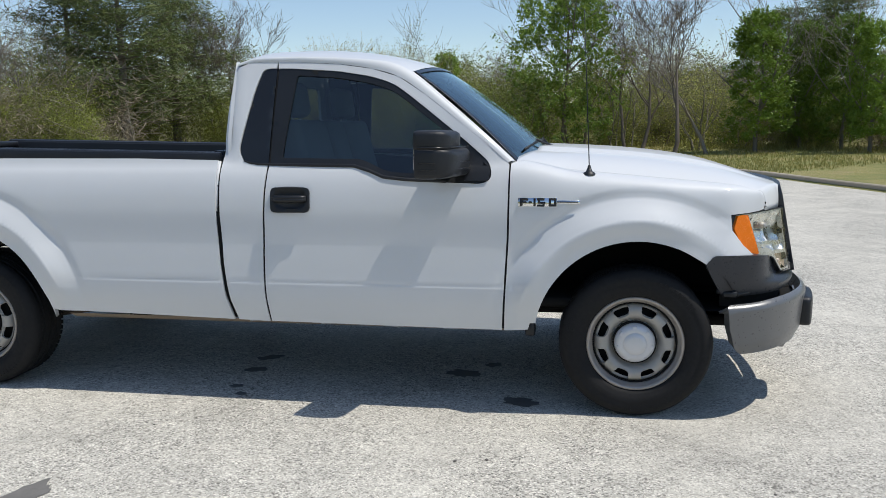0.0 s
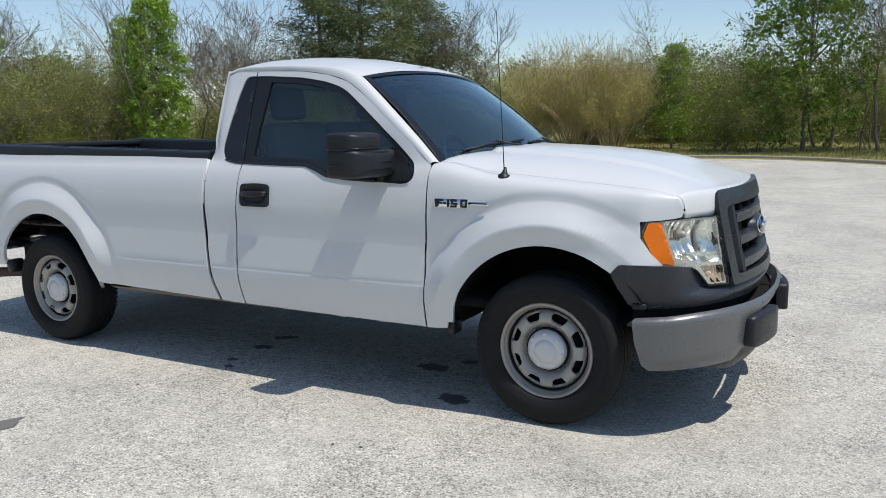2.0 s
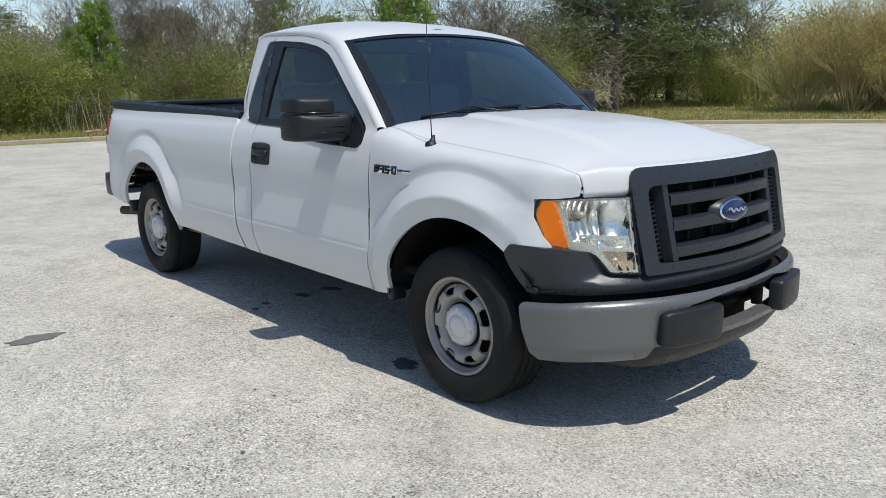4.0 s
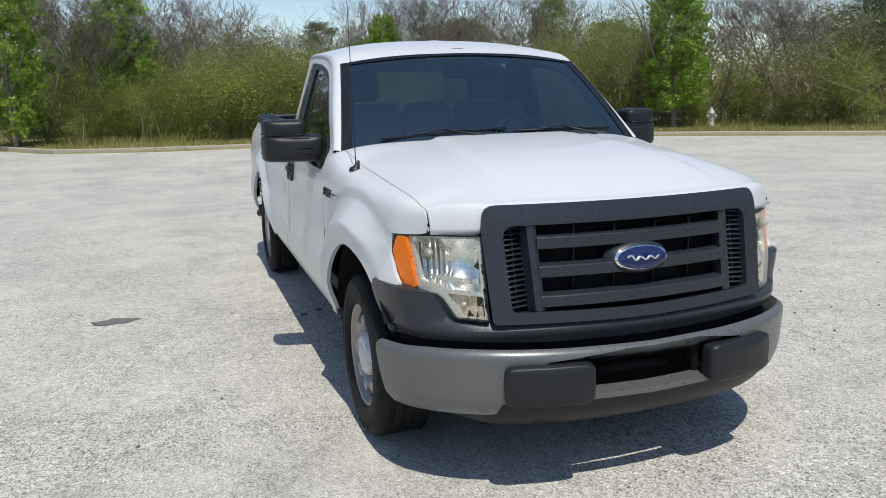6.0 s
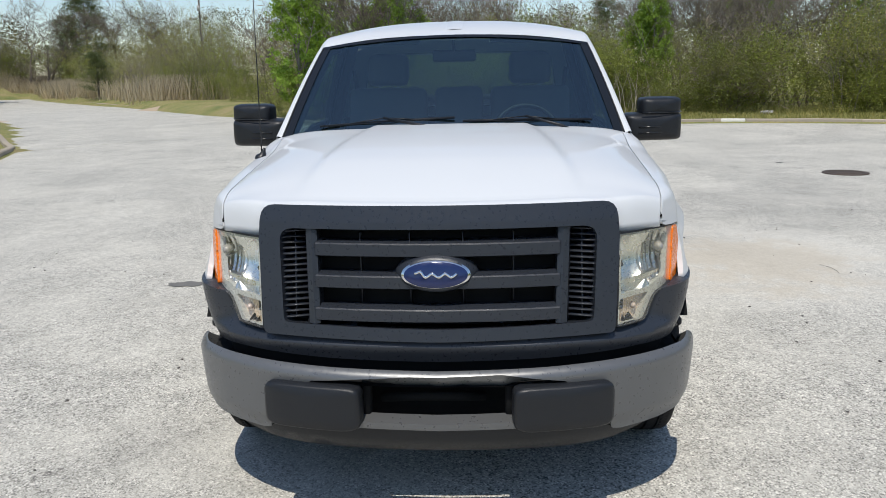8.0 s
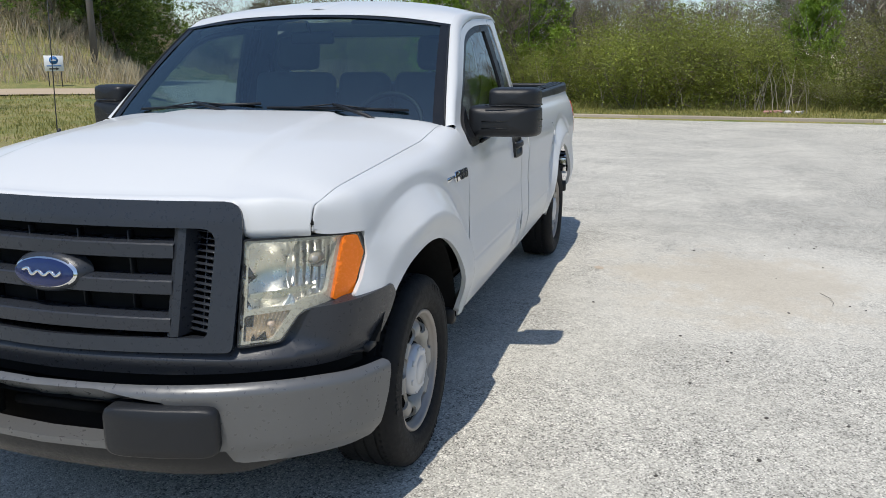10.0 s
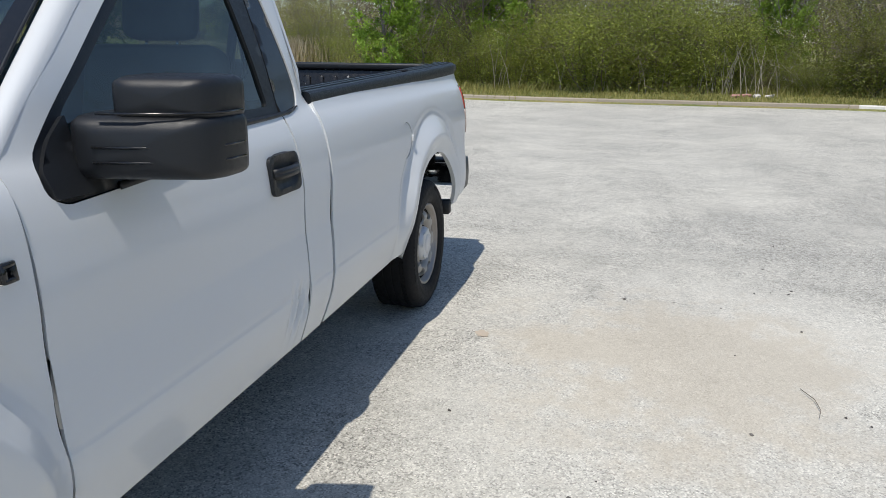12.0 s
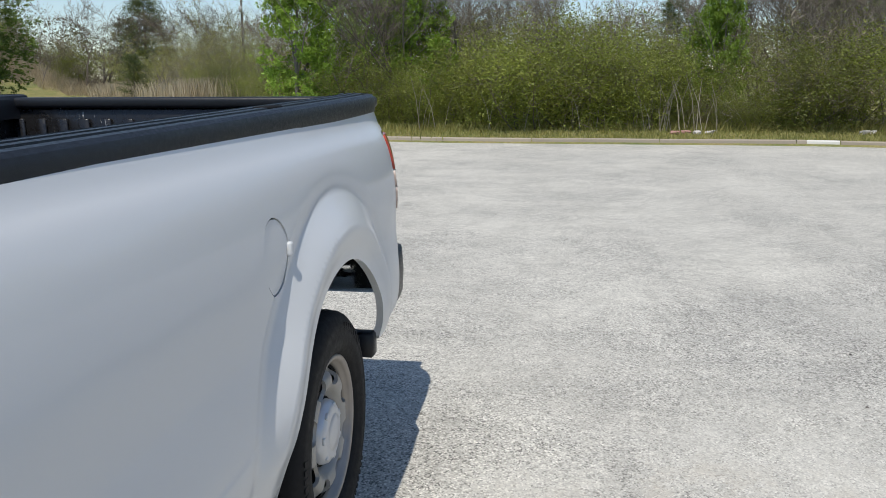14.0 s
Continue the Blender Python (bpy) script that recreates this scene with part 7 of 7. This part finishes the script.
for cx, cy, n_ in ((-24.4, 4.6, 26), (-24.6, 2.6, 12), (-24.8, -2.8, 9), (-24.3, 0.6, 7)):
    bm = bmesh.new()
    for _ in range(n_):
        x, y = cx + rg.gauss(0, 0.3), cy + rg.gauss(0, 0.75)
        h = rg.uniform(0.8, 1.7)
        a = rg.random() * 6.28
        tube_into(bm, [(x, y, 0), (x + math.cos(a) * 0.12 * h, y + math.sin(a) * 0.12 * h, h * 0.6), (x + math.cos(a) * 0.3 * h, y + math.sin(a) * 0.3 * h, h)], [0.014, 0.011, 0.005], 4, False)
    tagged(part("dead_stalks", bm, PALEBARK), "pale dead stalks standing before the brush", "dead stalks", kind="stuff")

# ---------------------------------------------------------------- marks on the asphalt


def stain(name, label, x, y, rx, ry_, turn, seed, mat_=OIL, ragged=0.35):
    rnd = random.Random(seed)
    bm = bmesh.new()
    n_ = 26
    c = bm.verts.new((0, 0, 0.004))
    ph = [rnd.random() * 6.28 for _ in range(4)]
    vs = []
    for k in range(n_):
        t = 2 * math.pi * k / n_
        q = 1 + ragged * (0.5 * math.sin(2 * t + ph[0]) + 0.35 * math.sin(5 * t + ph[1]) + 0.3 * math.sin(9 * t + ph[2]))
        vs.append(bm.verts.new((rx * q * math.cos(t), ry_ * q * math.sin(t), 0.004)))
    for k in range(n_):
        bm.faces.new((c, vs[k], vs[(k + 1) % n_]))
    ob = part(name, bm, mat_)
    ob.matrix_basis = pose(x, y, 0, 0, 0, turn)
    return tagged(ob, label, "stain", "stains on the asphalt")


for k, (x, y, rx, ry_, tn) in enumerate(((-0.59, -0.80, 0.10, 0.06, 0), (-0.955, -0.365, 0.09, 0.07, 10), (-0.80, -0.18, 0.05, 0.04, 0), (-2.22, -0.21, 0.08, 0.05, 20), (-2.21, -0.46, 0.06, 0.05, 0), (-2.20, -0.76, 0.035, 0.03, 0), (-2.12, -0.88, 0.03, 0.03, 0))):
    stain("oil_stain", "dark oil drip stain on the asphalt", x, y, rx, ry_, tn, 300 + k)
stain("tar_patch", "dark tar patch on the asphalt", -2.475, -2.17, 0.075, 0.155, -10, 320, TAR)
DUST = surface("orange_dust", (0.50, 0.42, 0.33), 0.9, 0, 0.2, 9, 90)
stain("rust_spot", "small orange-brown spot on the asphalt", -3.28, 1.34, 0.05, 0.035, 0, 330, DUST)
stain("tar_patch", "small dark tar patch on the asphalt", -10.2, 5.15, 0.09, 0.05, 0, 331)

# iron cover in the lot
mh = part("manhole_cover", lathe([(0.0, 0.012), (0.22, 0.012), (0.225, 0.006), (0.235, 0.006), (0.24, 0.014), (0.32, 0.014), (0.33, 0.0)], 32, "z"), IRON)
mh.location = (-8.75, 5.6, 0.0)
tagged(mh, "round rusty iron manhole cover in the asphalt", "manhole cover")
# twig
tw = part("twig", tube([(-2.95, 2.86, 0.010), (-2.84, 2.90, 0.013), (-2.74, 2.905, 0.010), (-2.66, 2.885, 0.012)], [0.0018, 0.0016, 0.0014, 0.0010], 5), DARKBARK)
tagged(tw, "thin dark twig lying on the asphalt", "twig")
# loose stones
peb = bmesh.new()
bmesh.ops.create_icosphere(peb, subdivisions=1, radius=0.010)
for v in peb.verts:
    v.co *= 0.8 + 0.4 * noise.noise(v.co * 90)
    v.co.z *= 0.6
PEB = surface("pebble_grey", (0.12, 0.11, 0.10), 0.9, 0, 0.3, 20, 90, per_object=0.5)
first_p = part("pebble", peb, PEB)
tagged(first_p, "small loose stone on the asphalt", "pebble", "loose stones")
first_p.location = (-1.6, 2.2, 0.004)
for _ in range(70):
    o = new("pebble", first_p.data)
    q = rg.uniform(0.5, 1.3)
    o.matrix_basis = pose(rg.uniform(-6, 1.5), rg.choice((rg.uniform(1.2, 4.5), rg.uniform(-4, -1.3), rg.uniform(1.2, 3.2))), 0.003, 0, 0, rg.random() * 360) @ Matrix.Diagonal((q, q, q, 1))
    tagged(o, "small loose stone on the asphalt", "pebble", "loose stones")

# ---------------------------------------------------------------- hydrant, sign, poles, litter
SILVER = surface("weathered_silver_paint", (0.48, 0.475, 0.45), 0.5, 0.2, 0.2, 12, 60)
hx, hy = -20.3, 16.6
hyd = thing("fire_hydrant", "silver-grey fire hydrant in the grass", "fire hydrant", at=(hx, hy, land(hx, hy)))
part("barrel", lathe([(0.16, 0.0), (0.16, 0.04), (0.105, 0.05), (0.10, 0.40), (0.125, 0.42), (0.125, 0.46), (0.11, 0.47)], 20, "z"), SILVER, hyd)
part("bonnet", lathe([(0.14, 0.46), (0.14, 0.49), (0.115, 0.52), (0.09, 0.58), (0.05, 0.62), (0.03, 0.63), (0.03, 0.68), (0.0, 0.68)], 20, "z"), SILVER, hyd)
for t in (0, 90, 180):
    part("nozzle", moved(lathe([(0.055, 0.08), (0.055, 0.15), (0.07, 0.155), (0.07, 0.19), (0.0, 0.20)], 14), pose(0, 0, 0.36, 0, 0, t)), SILVER, hyd)

SIGNW = surface("sign_white", (0.72, 0.75, 0.78), 0.5, 0, 0.05, 2, 40)
SIGNB = surface("sign_blue", (0.03, 0.14, 0.38), 0.5, 0, 0.05, 2, 40)
SIGNK = surface("sign_black", (0.02, 0.02, 0.025), 0.5, 0, 0.1, 2, 40)
sx, sy = -33.4, -30.6
sz = land(sx, sy)
sg = thing("yard_sign", "white board sign with blue roundel and black arrow on two posts", "sign", at=(sx, sy, sz))
sg.rotation_euler = (0, 0, radians(42))
sg.scale = (0.72, 0.72, 0.72)
part("board", block((0.03, 1.30, 1.15), 0.004, 1, (0, 0, 1.75)), SIGNW, sg)
for d in (-0.45, 0.45):
    part("post", block((0.06, 0.06, 1.5), 0.006, 1, (-0.05, d, 0.62)), SIGNK, sg)
part("roundel", moved(lathe([(0.0, -0.006), (0.30, -0.006), (0.30, 0.006)], 28), pose(0.018, 0, 1.98, 0, 0, 90)), SIGNB, sg)
part("roundel_bar", block((0.006, 0.36, 0.10), 0.001, 1, (0.030, 0, 1.98)), SIGNW, sg)
part("text_bar", block((0.006, 1.0, 0.08), 0.001, 1, (0.020, 0, 1.57)), SIGNB, sg)
arrow = bmesh.new()
av = [arrow.verts.new((0.021, y, z)) for y, z in ((-0.34, 1.40), (0.12, 1.40), (0.12, 1.47), (0.36, 1.35), (0.12, 1.23), (0.12, 1.30), (-0.34, 1.30))]
ext = bmesh.ops.extrude_face_region(arrow, geom=[arrow.faces.new(av)])
for g in ext["geom"]:
    if isinstance(g, bmesh.types.BMVert):
        g.co.x -= 0.006
part("arrow", arrow, SIGNK, sg, smooth=False)

WOODP = surface("grey_utility_pole_wood", (0.15, 0.135, 0.12), 0.9, 0, 0.2, 1, 12, bump=0.4, bump_scale=30)


def pole(x, y, h, r, arms, label):
    ob = thing("utility_pole", label, "utility pole", "utility poles", at=(x, y, land(x, y)))
    part("post", tube([(0, 0, -0.5), (0.02, 0, h * 0.5), (0, 0, h)], [r, r * 0.85, r * 0.65], 12), WOODP, ob)
    if arms:
        part("crossarm", block((0.09, 1.1, 0.09), 0.01, 1, (0.1, 0, h - 0.7), (0, 0, -18)), WOODP, ob)
        for d in (-0.45, 0.45):
            part("insulator", moved(lathe([(0.04, 0), (0.05, 0.06), (0.03, 0.12), (0.0, 0.14)], 8, "z"), pose(0.1 + 0.31 * d, 0.95 * d, h - 0.64)), SILVER, ob)
        part("transformer", moved(lathe([(0.0, 0), (0.11, 0.0), (0.11, 0.4), (0.0, 0.43)], 12, "z"), pose(0.22, 0, h - 1.6)), SILVER, ob)
    return ob


pole(-42.0, -35.0, 11.0, 0.24, False, "thick grey wooden utility pole on the grassy bank")
pole(-57.3, -21.3, 7.8, 0.10, True, "distant wooden utility pole with a crossarm")
LITTER = [surface("litter_red", (0.40, 0.22, 0.18), 0.6), surface("litter_white", (0.58, 0.54, 0.50), 0.6)]
for k, (x, y) in enumerate(((-23.2, 4.6), (-23.3, 4.9), (-23.1, 5.15), (-23.3, 5.5), (-23.2, 9.3), (-23.4, 9.6))):
    b = block((0.16, 0.22, 0.10), 0.03, 2, taper=lambda co: None)
    for v in b.verts:
        v.co += Vector((noise.noise(v.co * 14 + Vector((k, 0, 0))), noise.noise(v.co * 14 + Vector((0, k, 5))), noise.noise(v.co * 14 + Vector((9, 0, k))))) * 0.06
    o = part("litter", b, LITTER[0 if k in (0, 1) else 1])
    o.matrix_basis = pose(x, y, land(x, y) + 0.06, 0, 0, k * 50)
    tagged(o, "crumpled red litter in the grass" if k < 2 else "crumpled white litter in the grass", "litter", "litter by the kerb")
